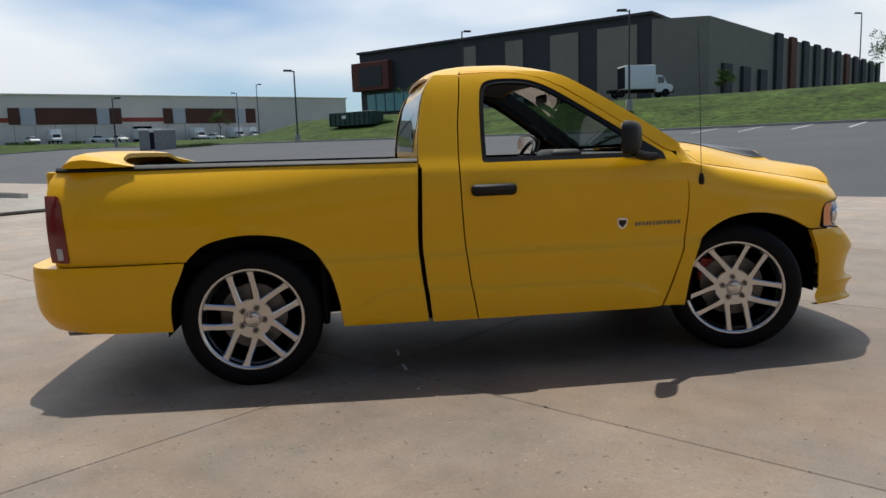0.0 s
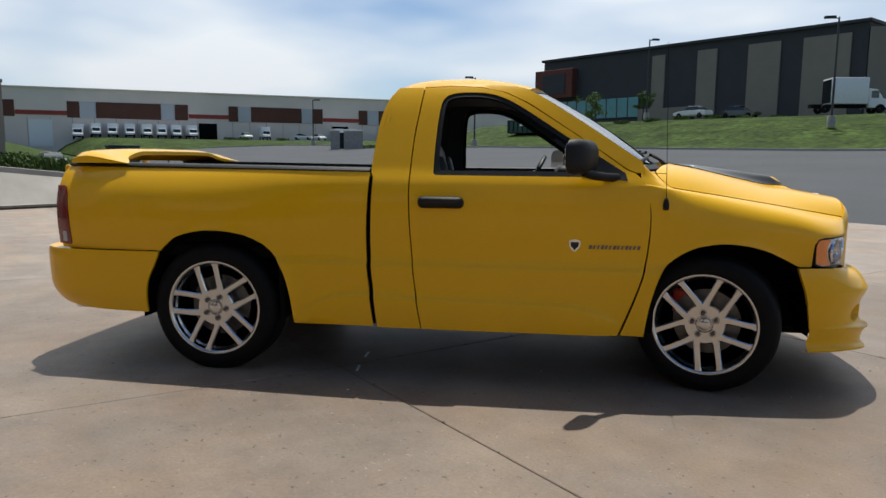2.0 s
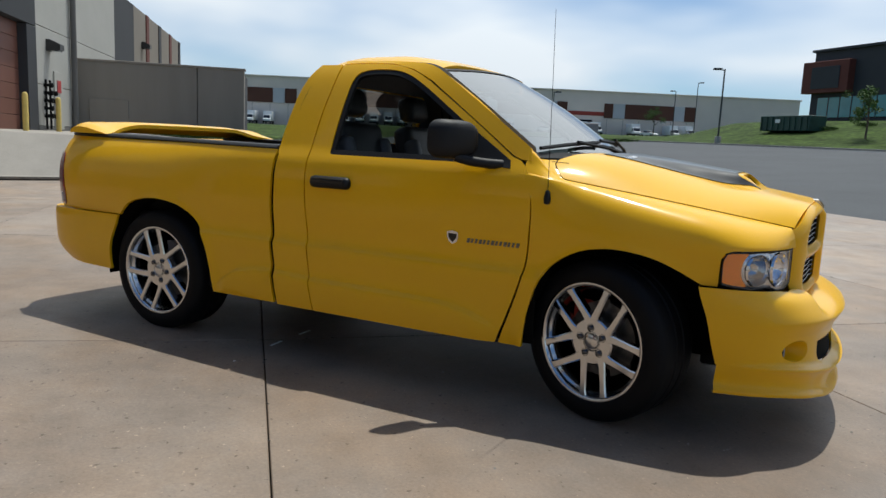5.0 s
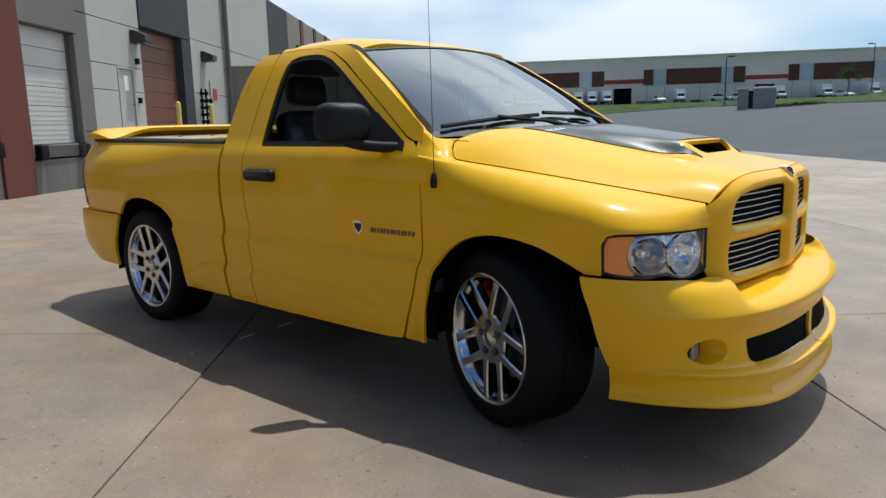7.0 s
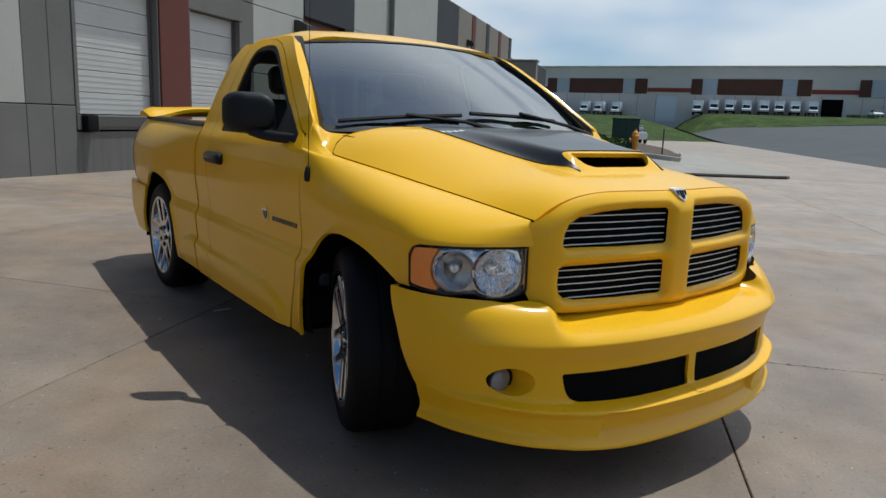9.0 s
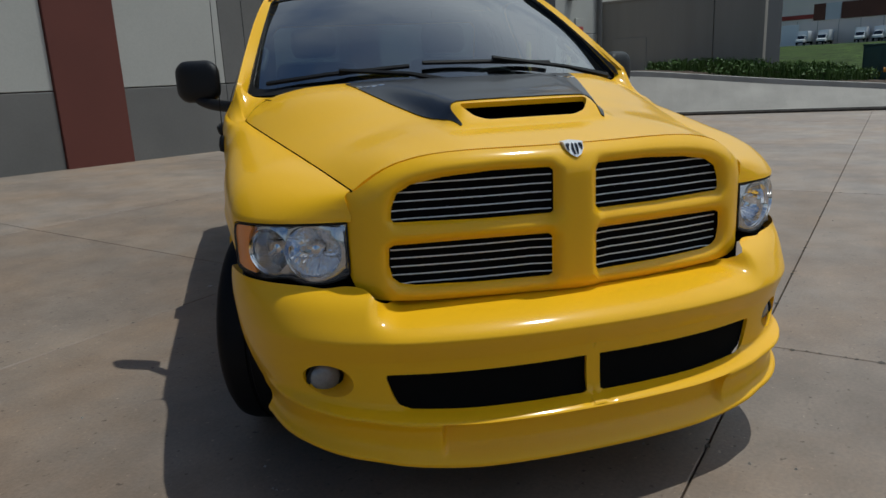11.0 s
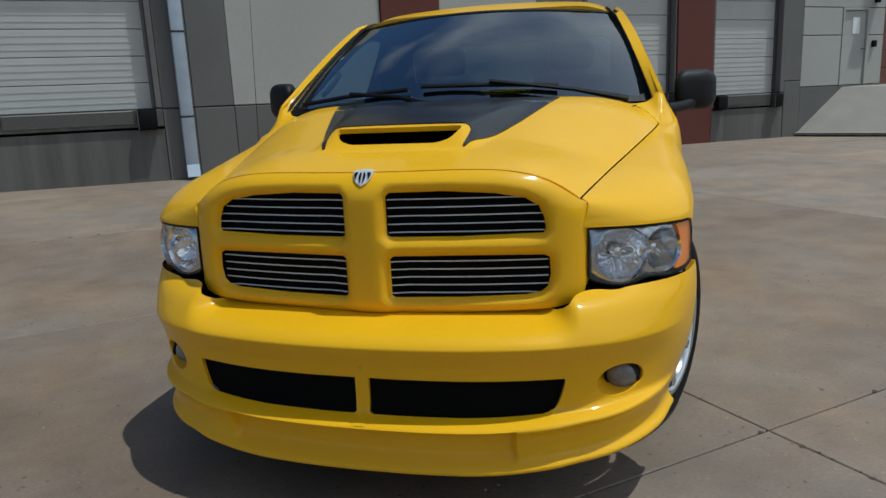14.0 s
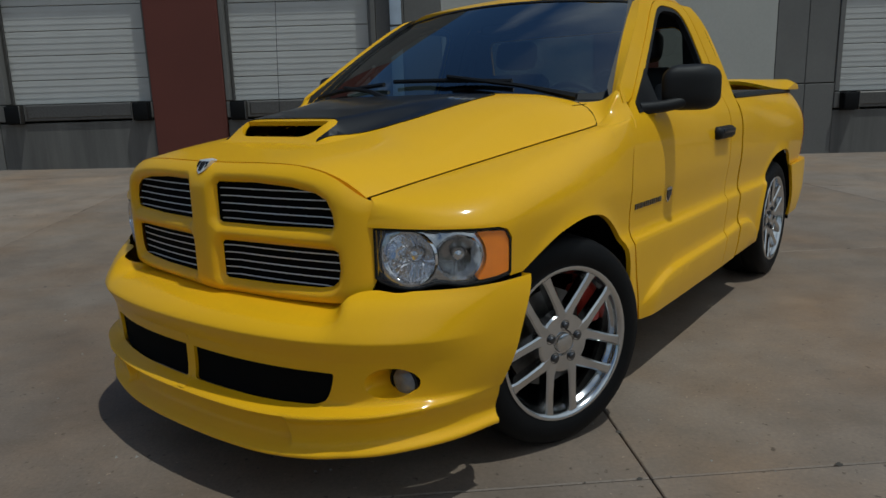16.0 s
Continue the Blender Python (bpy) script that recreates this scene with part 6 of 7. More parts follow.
OPEN = [opening(s, up) for s in (-1, 1) for up in (True, False)]
EDGES = []
for q in OPEN:
    p = line(q + q[:1], 0.02)
    EDGES.append((np.array(p[:-1]), np.array(p[1:]), q))


def edge_gap(y, z):
    """Distance from a point of the face to the nearest grille opening; nought inside one."""
    p, best = np.array((y, z)), 1.0
    for a, b, loop in EDGES:
        if inside((y, z), loop):
            return 0.0
        d = b - a
        t = np.clip(((p - a) * d).sum(1) / (d * d).sum(1), 0, 1)
        best = min(best, float(np.sqrt(((a + d * t[:, None] - p) ** 2).sum(1).min())))
    return best


def nose(y, z):
    e = abs(y)
    x = face_x(y)
    x += 0.014 * (1 - smooth(0.05, 0.10, e)) * (1 - smooth(1.04, 1.09, z))
    k = min(max((z - LIP(y) + 0.062) / 0.062, 0.0), 1.0)
    x += (hood_front(y) + 0.004 - x) * k ** 2.2
    x -= 0.022 * max(0.0, (0.712 - z) / 0.040) ** 2
    x -= 0.026 * (1 - min(edge_gap(y, z) / 0.036, 1.0)) ** 2
    return (x, y, z)


side_in = [(0.668, 1.005), (0.674, 0.94), (0.674, 0.86), (0.676, 0.80), (0.660, 0.724), (0.60, 0.690), (0.45, 0.676)]
shell_out = (curve([(y, LIP(y)) for y in LIP_Y[7:]]) + curve(side_in + [(0.0, 0.668)]) + curve([(-a, b) for a, b in side_in[::-1]])
             + curve([(y, LIP(y)) for y in LIP_Y[:7]]))


rolls = [shrink(clean(line(q + q[:1], 0.018)), -k) for q in OPEN for k in (0.007, 0.015, 0.024, 0.033)]
gr = part("grille_surround", sheet(shell_out, nose, (1, 0, 0), OPEN, h=0.022, flange=0.045, rows=[q + q[:1] for q in rolls] + [[(y, LIP(y) - d) for y in np.arange(-0.60, 0.61, 0.02)] for d in (0.006, 0.013, 0.021, 0.030)]), YELLOW, truck, angle=60)
for q in OPEN:
    part("grille_backing", sheet(shrink(clean(q), -0.012), lambda y, z: (nose(y, z)[0] - 0.030, y, z), (1, 0, 0), h=0.08, flange=0.0), DARK, gr, "black grille backing")
for s in (-1, 1):
    for up, zs in ((True, [0.926 + 0.0260 * k for k in range(5)]), (False, [0.730 + 0.0256 * k for k in range(5)])):
        for z in zs:
            y1 = 0.545 if z < 0.97 else 0.540 - (z - 0.97) * 0.75
            bar = tube([(nose(s * y, z)[0] - 0.014, s * y, z) for y in np.linspace(0.070, y1 + 0.01, 9)], 0.0021, 6)
            part("grille_bar", bar, BARMETAL, gr, "polished grille bar")
def slope(a, b, c):
    return (c + 0.038 - (b - 1.068) * 0.75, a, b)


em = bmesh.new()
prism([(-0.031, 1.122), (0.0, 1.126), (0.031, 1.122), (0.028, 1.102), (0.017, 1.087), (0.0, 1.078), (-0.017, 1.087), (-0.028, 1.102)], 2.335, 2.362, slope, em)
bmesh.ops.recalc_face_normals(em, faces=em.faces)
part("emblem", em, BARMETAL, gr, "small chrome shield emblem")
for s in (-1, 1):
    for q in ([(0.003, 1.120), (0.008, 1.119), (0.011, 1.104), (0.006, 1.088), (0.003, 1.086)], [(0.014, 1.119), (0.027, 1.118), (0.025, 1.104), (0.018, 1.096), (0.021, 1.108), (0.015, 1.112)]):
        ebm = prism([(s * a, b) for a, b in q], 2.34, 2.369, slope)
        bmesh.ops.recalc_face_normals(ebm, faces=ebm.faces)
        bmesh.ops.bevel(ebm, geom=ebm.edges[:], offset=0.0025, segments=2, affect="EDGES")
        part("emblem_relief", ebm, LUG, gr, "raised dark relief")
for s in (-1, 1):
    part("corner_filler", box(2.19, s * 0.646 - 0.018, 0.940, 2.250, s * 0.646 + 0.016, 1.008, 0.010, 2), YELLOW, truck)

# ---- head lamps ----
HL = [(1.985, -0.992), (2.05, -0.966), (2.12, -0.918), (2.18, -0.850), (2.228, -0.770), (2.263, -0.668)]
hl_at, hl_len, _, _ = along_path(HL)


def lamp_z(s, z):
    return 0.923 + (z - 0.944) * 0.98 - 0.004 * (1 - min(max(s / hl_len, 0.0), 1.0))


def lamp_face(deep):
    def at(s, z):
        p, d = hl_at(s)
        n = Vector((d.y, -d.x))
        if n.x < 0:
            n = -n
        p = p - n * deep
        return (p.x + 0.01 * (0.86 - z), p.y, lamp_z(s, z))
    return at


L = hl_len
lamp_out = (curve([(0.004, 0.795), (0.004, 0.90), (0.02, 0.930), (0.06, 0.941)]) + line([(0.07, 0.942), (L - 0.004, 0.944)])
            + line([(L - 0.004, 0.93), (L - 0.004, 0.785)]) + curve([(L - 0.02, 0.772), (L - 0.08, 0.756), (L - 0.15, 0.757), (L - 0.195, 0.772), (L - 0.23, 0.772), (L - 0.29, 0.764), (0.06, 0.775), (0.01, 0.785)]))


AMBER_OUT = clean(curve([(0.006, 0.800), (0.006, 0.897), (0.017, 0.926), (0.060, 0.932), (0.116, 0.933)], 0.012)
                  + curve([(0.122, 0.928), (0.100, 0.895), (0.092, 0.856), (0.100, 0.818), (0.122, 0.786)], 0.012) + curve([(0.116, 0.779), (0.060, 0.785), (0.017, 0.793)], 0.012))


def bezel_face(s, z):
    """The bright bezel: proud round each bowl, falling back between them and towards the rim."""
    d = min(abs(math.hypot(s - L + 0.115, z - 0.852) - 0.086), abs(math.hypot(s - L + 0.265, z - 0.856) - 0.072))
    return lamp_face(0.006 + 0.018 * smooth(0.0, 0.045, d))(s, z)


def lamp_dish(r, flute):
    """Reflector dish, with upright flutes as deep as flute says, round a plain hub."""
    b = bmesh.new()
    prof = [(1.0, 0.0), (0.97, -0.016), (0.92, -0.028), (0.84, -0.042), (0.74, -0.054), (0.64, -0.063), (0.53, -0.071), (0.42, -0.077), (0.32, -0.082), (0.22, -0.085)]
    n = 168
    rings = []
    for f, y in prof:
        ring_ = []
        for i in range(n):
            x, z = r * f * math.cos(2 * math.pi * i / n), r * f * math.sin(2 * math.pi * i / n)
            cut_ = flute * abs(math.sin(math.pi * x / 0.0110)) * smooth(0.22, 0.40, f) * (1 - smooth(0.86, 0.96, f))
            ring_.append(b.verts.new((x, y + cut_, z)))
        rings.append(ring_)
    for p, q in zip(rings, rings[1:]):
        for i in range(n):
            b.faces.new((p[i], p[(i + 1) % n], q[(i + 1) % n], q[i]))
    b.faces.new(rings[-1])
    return b


for s in (1, -1):
    flip = (lambda b: b) if s > 0 else mirrored
    h = new("headlight")
    h.parent = truck
    h["label"] = "clear headlight with an amber side lens"
    part("bezel", flip(sheet(clean(lamp_out), lamp_face(-0.001), (1, -1, 0), [shrink(clean(lamp_out), 0.005)], h=0.05, flange=0.05)), BLACKTRIM, h)
    part("reflector", flip(sheet(lamp_out, lamp_face(0.105), (1, -1, 0), h=0.05, flange=0)), REFLECT, h)
    part("bezel", flip(sheet(shrink(clean(lamp_out), 0.005), bezel_face, (1, -1, 0), [ring(L - 0.115, 0.852, 0.088, 0.080), ring(L - 0.265, 0.856, 0.072, 0.072), AMBER_OUT], h=0.014, flange=0.045)), BEZEL, h, "satin chrome lamp bezel")
    for cs, cr in ((L - 0.115, 0.080), (L - 0.265, 0.067)):
        p, d = hl_at(cs)
        n = Vector((d.y, -d.x))
        n = n if n.x > 0 else -n
        m_ = Matrix.Translation((p.x - n.x * 0.012, p.y - n.y * 0.012, lamp_z(cs, 0.853))) @ Vector((n.x * 0.75 + 0.25, n.y * 0.75, 0)).to_track_quat("Y", "Z").to_matrix().to_4x4()
        inner = cr > 0.07
        bowl = lamp_dish(cr, 0.0085 if inner else 0.0035)
        bmesh.ops.transform(bowl, matrix=m_, verts=bowl.verts)
        part("lamp_bowl", flip(bowl), REFLECT if inner else LAMPDARK, h, "fluted chrome reflector" if inner else "darker, shallow-fluted reflector")
        blb = lathe([(0.020, -0.08), (0.020, -0.052), (0.014, -0.040), (0.001, -0.036)], 16, "y")
        bmesh.ops.transform(blb, matrix=m_, verts=blb.verts)
        part("bulb", flip(blb), CHROME, h)
        rim = lathe([(cr - 0.003, -0.006), (cr + 0.004, 0.004), (cr + 0.009, -0.006)], 36, "y")
        bmesh.ops.transform(rim, matrix=m_, verts=rim.verts)
        part("lamp_rim", flip(rim), CHROME, h)
    part("side_marker", flip(sheet(shrink(AMBER_OUT, 0.001), lamp_face(0.005), (1, -1, 0), h=0.03, flange=0.01)), AMBER, h, "amber side lens")
    lens = part("lens", flip(sheet(shrink(clean(lamp_out), 0.004), lamp_face(0.0), (1, -1, 0), h=0.03, flange=0.004)), LENS, h, "clear lamp lens")
    lens.visible_shadow = False
pair("lamp_pocket", sheet(line([(0.0, 0.735), (L + 0.03, 0.735), (L + 0.03, 0.965), (0.0, 0.955)], 0.05), lamp_face(0.112), (1, -1, 0), h=0.05, flange=0.01), DARK)

# dark tray added under each lamp, stopping sun leaking in behind the bumper
pair("lamp_tray", sheet(line([(1.94, -0.968), (2.00, -0.962), (2.10, -0.925), (2.17, -0.862), (2.20, -0.80), (2.20, -0.60), (1.94, -0.60), (1.94, -0.968)], 0.06), lambda x, y: (x, y, 0.712), (0, 0, 1), h=0.08, flange=0.012), DARK)

# ---- front bumper ----
FB_ = [(1.90, -1.016), (2.00, -1.000), (2.12, -0.958), (2.22, -0.895), (2.31, -0.800), (2.385, -0.680), (2.440, -0.530), (2.478, -0.350), (2.497, -0.170), (2.502, 0.0)]
fb_at, fb_len, fb_c, fb_s = along_path(FB_)
MID = spline([(0.352, 0.050), (0.358, 0.041), (0.366, 0.018), (0.374, 0.000), (0.44, -0.006), (0.50, -0.006), (0.53, 0.002), (0.575, 0.025), (0.594, 0.035), (0.601, 0.0375), (0.608, 0.034), (0.616, 0.027), (0.626, 0.014), (0.637, -0.005), (0.647, -0.032), (0.655, -0.062), (0.662, -0.100), (0.668, -0.14), (0.680, -0.20)])
WID = spline([(0.352, 0.042), (0.358, 0.033), (0.366, 0.016), (0.376, 0.002), (0.44, -0.002), (0.50, 0.0), (0.53, 0.006), (0.575, 0.024), (0.594, 0.031), (0.601, 0.033), (0.610, 0.030), (0.625, 0.023), (0.65, 0.008), (0.68, -0.012), (0.705, -0.036), (0.72, -0.06), (0.735, -0.095)])
END = spline([(0.195, -0.060), (0.25, -0.060), (0.30, -0.054), (0.36, -0.040), (0.45, -0.020), (0.56, -0.002), (0.66, 0.004), (0.72, 0.0), (0.765, -0.010)])


def s_of_y(y):
    return float(np.interp(y, [-c.y for c in fb_c][::-1], fb_s[::-1]))


def front_bumper(s, z):
    p, d = fb_at(s)
    n = Vector((d.y, -d.x))
    if n.x < 0 or (s < 0.15 and n.y > 0):
        n = -n
    k = smooth(0.12, 0.62, s)
    y = abs(p.y)
    wide = smooth(0.56, 0.655, y)
    o = k * ((1 - wide) * MID(z) + wide * WID(z)) + (1 - k) * END(z)
    dz = 0.055 * (1 - smooth(0.35, 1.0, s)) * (1 - smooth(0.25, 0.55, z))
    q = p + n * o
    return (q.x, q.y, z + dz)


FOG_Y, FOG_Z = 0.775, 0.452
fog_hole = [(s_of_y(a), b) for a, b in ring(FOG_Y, FOG_Z, 0.070, 0.062, 36)]
in_s, out_s = s_of_y(0.022), s_of_y(0.606)
vent = (curve([(out_s + 0.060, 0.374), (out_s + 0.022, 0.388), (out_s + 0.002, 0.428), (out_s - 0.010, 0.480)], 0.02) + line([(out_s - 0.006, 0.488), (in_s, 0.492)]) + line([(in_s, 0.485), (in_s, 0.380)]) + line([(in_s - 0.01, 0.374), (out_s + 0.065, 0.374)]))
TOP_S = [(s_of_y(0.0), 0.669), (s_of_y(0.35), 0.671), (s_of_y(0.55), 0.674), (s_of_y(0.618), 0.680), (s_of_y(0.640), 0.700), (s_of_y(0.658), 0.720), (s_of_y(0.69), 0.731), (s_of_y(0.74), 0.735), (s_of_y(0.80), 0.731), (s_of_y(0.85), 0.737), (s_of_y(0.93), 0.744), (0.06, 0.749), (0.0, 0.748)]
top_z = spline(TOP_S[::-1])
back_s = spline([(0.35, 0.114), (0.45, 0.088), (0.60, 0.052), (0.735, 0.005), (0.76, 0.0)])
FOLD = 0.532
face_out = line([(0.118, 0.352), (fb_len, 0.352)]) + line([(fb_len, 0.36), (fb_len, FOLD)]) + line([(fb_len - 0.01, FOLD), (back_s(FOLD), FOLD)]) + line([(back_s(z), z) for z in np.linspace(FOLD - 0.01, 0.36, 12)])
fx = [[(a, b) for a in np.arange(0.14, fb_len, 0.03)] for b in (0.359, 0.366, 0.374, 0.500)]


def upper_band():
    """The rolled upper half of the bumper with its crease, swept from wheel arch to wheel arch."""
    bm = bmesh.new()
    ts = [0, 0.12, 0.24, 0.33, 0.375, 0.40, 0.425, 0.45, 0.48, 0.52, 0.56, 0.60, 0.65, 0.70, 0.76, 0.82, 0.88, 0.94, 1.0]
    n = 110
    left = []
    for i in range(n + 1):
        f = i / n
        zt = top_z(f * fb_len)
        col = []
        for t in ts:
            z = FOLD + (0.601 - FOLD) * t / 0.40 if t <= 0.40 else 0.601 + (zt - 0.601) * (t - 0.40) / 0.60
            s0 = back_s(z)
            col.append(front_bumper(s0 + (fb_len - s0) * f, z))
        left.append(col)
    cols = left + [[(x, -y, z) for x, y, z in c] for c in left[-2::-1]]
    cols = [[bm.verts.new(q) for q in c] for c in cols]
    for a, b in zip(cols, cols[1:]):
        for k in range(len(ts) - 1):
            bm.faces.new((a[k], b[k], b[k + 1], a[k + 1]))
    for c in (cols[0], cols[-1]):
        lip = [bm.verts.new(v.co + Vector((0.0, -0.035 * math.copysign(1, v.co.y), 0.0))) for v in c]
        for k in range(len(ts) - 1):
            bm.faces.new((c[k], c[k + 1], lip[k + 1], lip[k]))
    bmesh.ops.recalc_face_normals(bm, faces=bm.faces)
    if sum(f.normal.x for f in bm.faces) < 0:
        bmesh.ops.reverse_faces(bm, faces=bm.faces)
    return bm


def lower_lip():
    """The chin under the intakes: shelf, recessed centre panel and splitter edge, swept along the bumper."""
    bm = bmesh.new()
    n = 170
    cols = []
    for i in range(n + 1):
        s = 0.118 + (fb_len - 0.118) * i / n
        p, d = fb_at(s)
        nn = Vector((d.y, -d.x))
        if nn.x < 0 or (s < 0.15 and nn.y > 0):
            nn = -nn
        k = smooth(0.12, 0.62, s)
        rec = 1.25 * (1 - smooth(0.456, 0.470, abs(p.y)))
        mid = [(0.352, 0.050), (0.348, 0.054), (0.342, 0.055 - 0.012 * rec), (0.336, 0.051 - 0.030 * rec), (0.324, 0.040 - 0.034 * rec), (0.300, 0.030 - 0.030 * rec), (0.266, 0.022 - 0.022 * rec), (0.244, 0.022 - 0.016 * rec),
               (0.232, 0.030), (0.224, 0.037), (0.218, 0.045), (0.211, 0.048), (0.204, 0.046), (0.201, 0.038), (0.201, -0.01)]
        end = [(0.352, -0.043), (0.346, -0.045), (0.338, -0.046), (0.330, -0.048), (0.318, -0.050), (0.300, -0.054), (0.270, -0.066), (0.250, -0.069),
               (0.236, -0.067), (0.224, -0.060), (0.217, -0.053), (0.208, -0.051), (0.200, -0.053), (0.197, -0.060), (0.197, -0.10)]
        col = []
        for (za, oa), (zb, ob) in zip(mid, end):
            z, o = k * za + (1 - k) * zb, k * (oa - 0.008 * smooth(0.56, 0.655, abs(p.y))) + (1 - k) * ob
            q = p + nn * o
            col.append((q.x, q.y, z + 0.055 * (1 - smooth(0.35, 1.0, s)) * (1 - smooth(0.25, 0.55, z))))
        cols.append(col)
    cols += [[(x, -y, z) for x, y, z in c] for c in cols[-2::-1]]
    cols = [[bm.verts.new(q) for q in c] for c in cols]
    for a, b in zip(cols, cols[1:]):
        for j in range(len(a) - 1):
            bm.faces.new((a[j], b[j], b[j + 1], a[j + 1]))
    bm.normal_update()
    if sum(f.normal.x for f in bm.faces) < 0:
        bmesh.ops.reverse_faces(bm, faces=bm.faces)
    return bm


part("chin_spoiler", lower_lip(), YELLOW, truck, "yellow chin spoiler with a splitter edge", angle=60)
shell = sheet(face_out, front_bumper, (1, -0.5, 0), [vent, fog_hole], h=0.026, flange=0.012, rows=fx)
shell.normal_update()
bmesh.ops.delete(shell, geom=[f for f in shell.faces if all(abs(v.co.y) < 0.010 for v in f.verts)], context="FACES")
for v in shell.verts:
    if abs(v.co.y) < 0.0035:
        v.co.y = 0.0
other = bpy.data.meshes.new("half")
mirrored(shell).to_mesh(other)
shell.from_mesh(other)
bpy.data.meshes.remove(other)
bmesh.ops.remove_doubles(shell, verts=[v for v in shell.verts if abs(v.co.y) < 0.0005], dist=0.0015)
band = upper_band()
other = bpy.data.meshes.new("band")
band.to_mesh(other)
band.free()
shell.from_mesh(other)
bpy.data.meshes.remove(other)
bo = part("front_bumper", shell, YELLOW, truck, angle=60)
for s in (1, -1):
    flip = (lambda b: b) if s > 0 else mirrored

    def inset(deep):
        def at(a, b):
            p = Vector(front_bumper(a, b))
            q, d = fb_at(a)
            n = Vector((d.y, -d.x, 0))
            n = n if n.x > 0 else -n
            return tuple(p - n * deep)
        return at
    part("intake_mesh", flip(sheet(shrink(clean(vent), -0.003), inset(0.0135), (1, 0, 0), h=0.04, flange=0.0)), DARK, bo, "black intake mesh")
    rim = [Vector(front_bumper(a, b)) for a, b in fog_hole]
    back = 2.240
    pocket = bmesh.new()
    cols = []
    for q in rim:
        core = Vector((back, -FOG_Y + (q.y + FOG_Y) * 0.80, FOG_Z + (q.z - FOG_Z) * 0.86))
        lip = Vector((q.x - 0.012, q.y + (core.y - q.y) * 0.10, q.z + (core.z - q.z) * 0.12))
        cols.append([pocket.verts.new(v) for v in (q + Vector((0.0005, 0, 0)), lip, (lip + core) / 2, core)])
    for a, b in zip(cols, cols[1:] + cols[:1]):
        for n in range(3):
            pocket.faces.new((a[n], b[n], b[n + 1], a[n + 1]))
    pocket.faces.new([c[3] for c in cols])
    bmesh.ops.recalc_face_normals(pocket, faces=pocket.faces)
    bmesh.ops.reverse_faces(pocket, faces=pocket.faces)
    part("fog_recess", flip(pocket), YELLOW, bo, angle=60)
    m_ = Matrix.Translation((back + 0.026, -FOG_Y, FOG_Z)) @ Vector((1, 0.0, 0)).to_track_quat("Y", "Z").to_matrix().to_4x4()
    for nm, prof, mt in (("fog_bezel", [(0.055, -0.024), (0.055, 0.004), (0.047, 0.007), (0.046, -0.01)], BLACKTRIM), ("fog_lamp", [(0.046, 0.0), (0.042, -0.010), (0.03, -0.018), (0.001, -0.020)], BEZEL), ("fog_lens", [(0.046, 0.0), (0.040, 0.008), (0.022, 0.013), (0.001, 0.014)], FOGLENS)):
        b = lathe(prof, 22, "y")
        bmesh.ops.transform(b, matrix=m_, verts=b.verts)
        bmesh.ops.recalc_face_normals(b, faces=b.faces)
        part(nm, flip(b), mt, bo, "round fog lamp" if nm == "fog_lamp" else "")
# hidden pan added within the bumper outline, keeping sun off the ground below
pan = [(x - 0.07, y + 0.075) for x, y in curve(FB_, 0.05) if x > 2.02]
pan = pan + [(x, -y) for x, y in reversed(pan)]
part("bumper_core", sheet(clean(pan), lambda x, y: (x, y, 0.50), (0, 0, 1), h=0.15, flange=0.03), UNDER, bo, "black panel added inside the bumper to block leaking sun")
post = prism([(2.46, 0.340), (2.5525, 0.347), (2.5512, 0.3512), (2.5428, 0.3585), (2.5190, 0.3666), (2.5005, 0.3746), (2.4935, 0.44), (2.4935, 0.50), (2.497, 0.525), (2.46, 0.525)], -0.0185, 0.0185, lambda a, b, c: (a, c, b))
bmesh.ops.recalc_face_normals(post, faces=post.faces)
part("centre_post", post, YELLOW, bo)
# added boxes behind the bumper that stop sun leaking below the nose
part("splash_shield", box(1.90, -0.62, 0.29, 2.38, 0.62, 0.34, 0.01, 1), UNDER, truck, "black panel added under the nose to stop sun leaking through")
part("nose_filler", box(2.05, -0.64, 0.56, 2.37, 0.64, 0.640, 0.02, 1), YELLOW, truck)

# ---- antenna ----
an = new("antenna")
an.parent = truck
part("mount", lathe([(0.001, 0.0), (0.016, 0.005), (0.018, 0.03), (0.012, 0.06), (0.006, 0.07)], 12, "z"), BLACKTRIM, an).location = (1.167, -1.005, 1.058)
part("mast", tube([(1.167, -1.003, 1.12), (1.155, -0.995, 1.55), (1.14, -0.985, 1.98)], [0.0018, 0.0014, 0.0010], 6), UNDER, an)


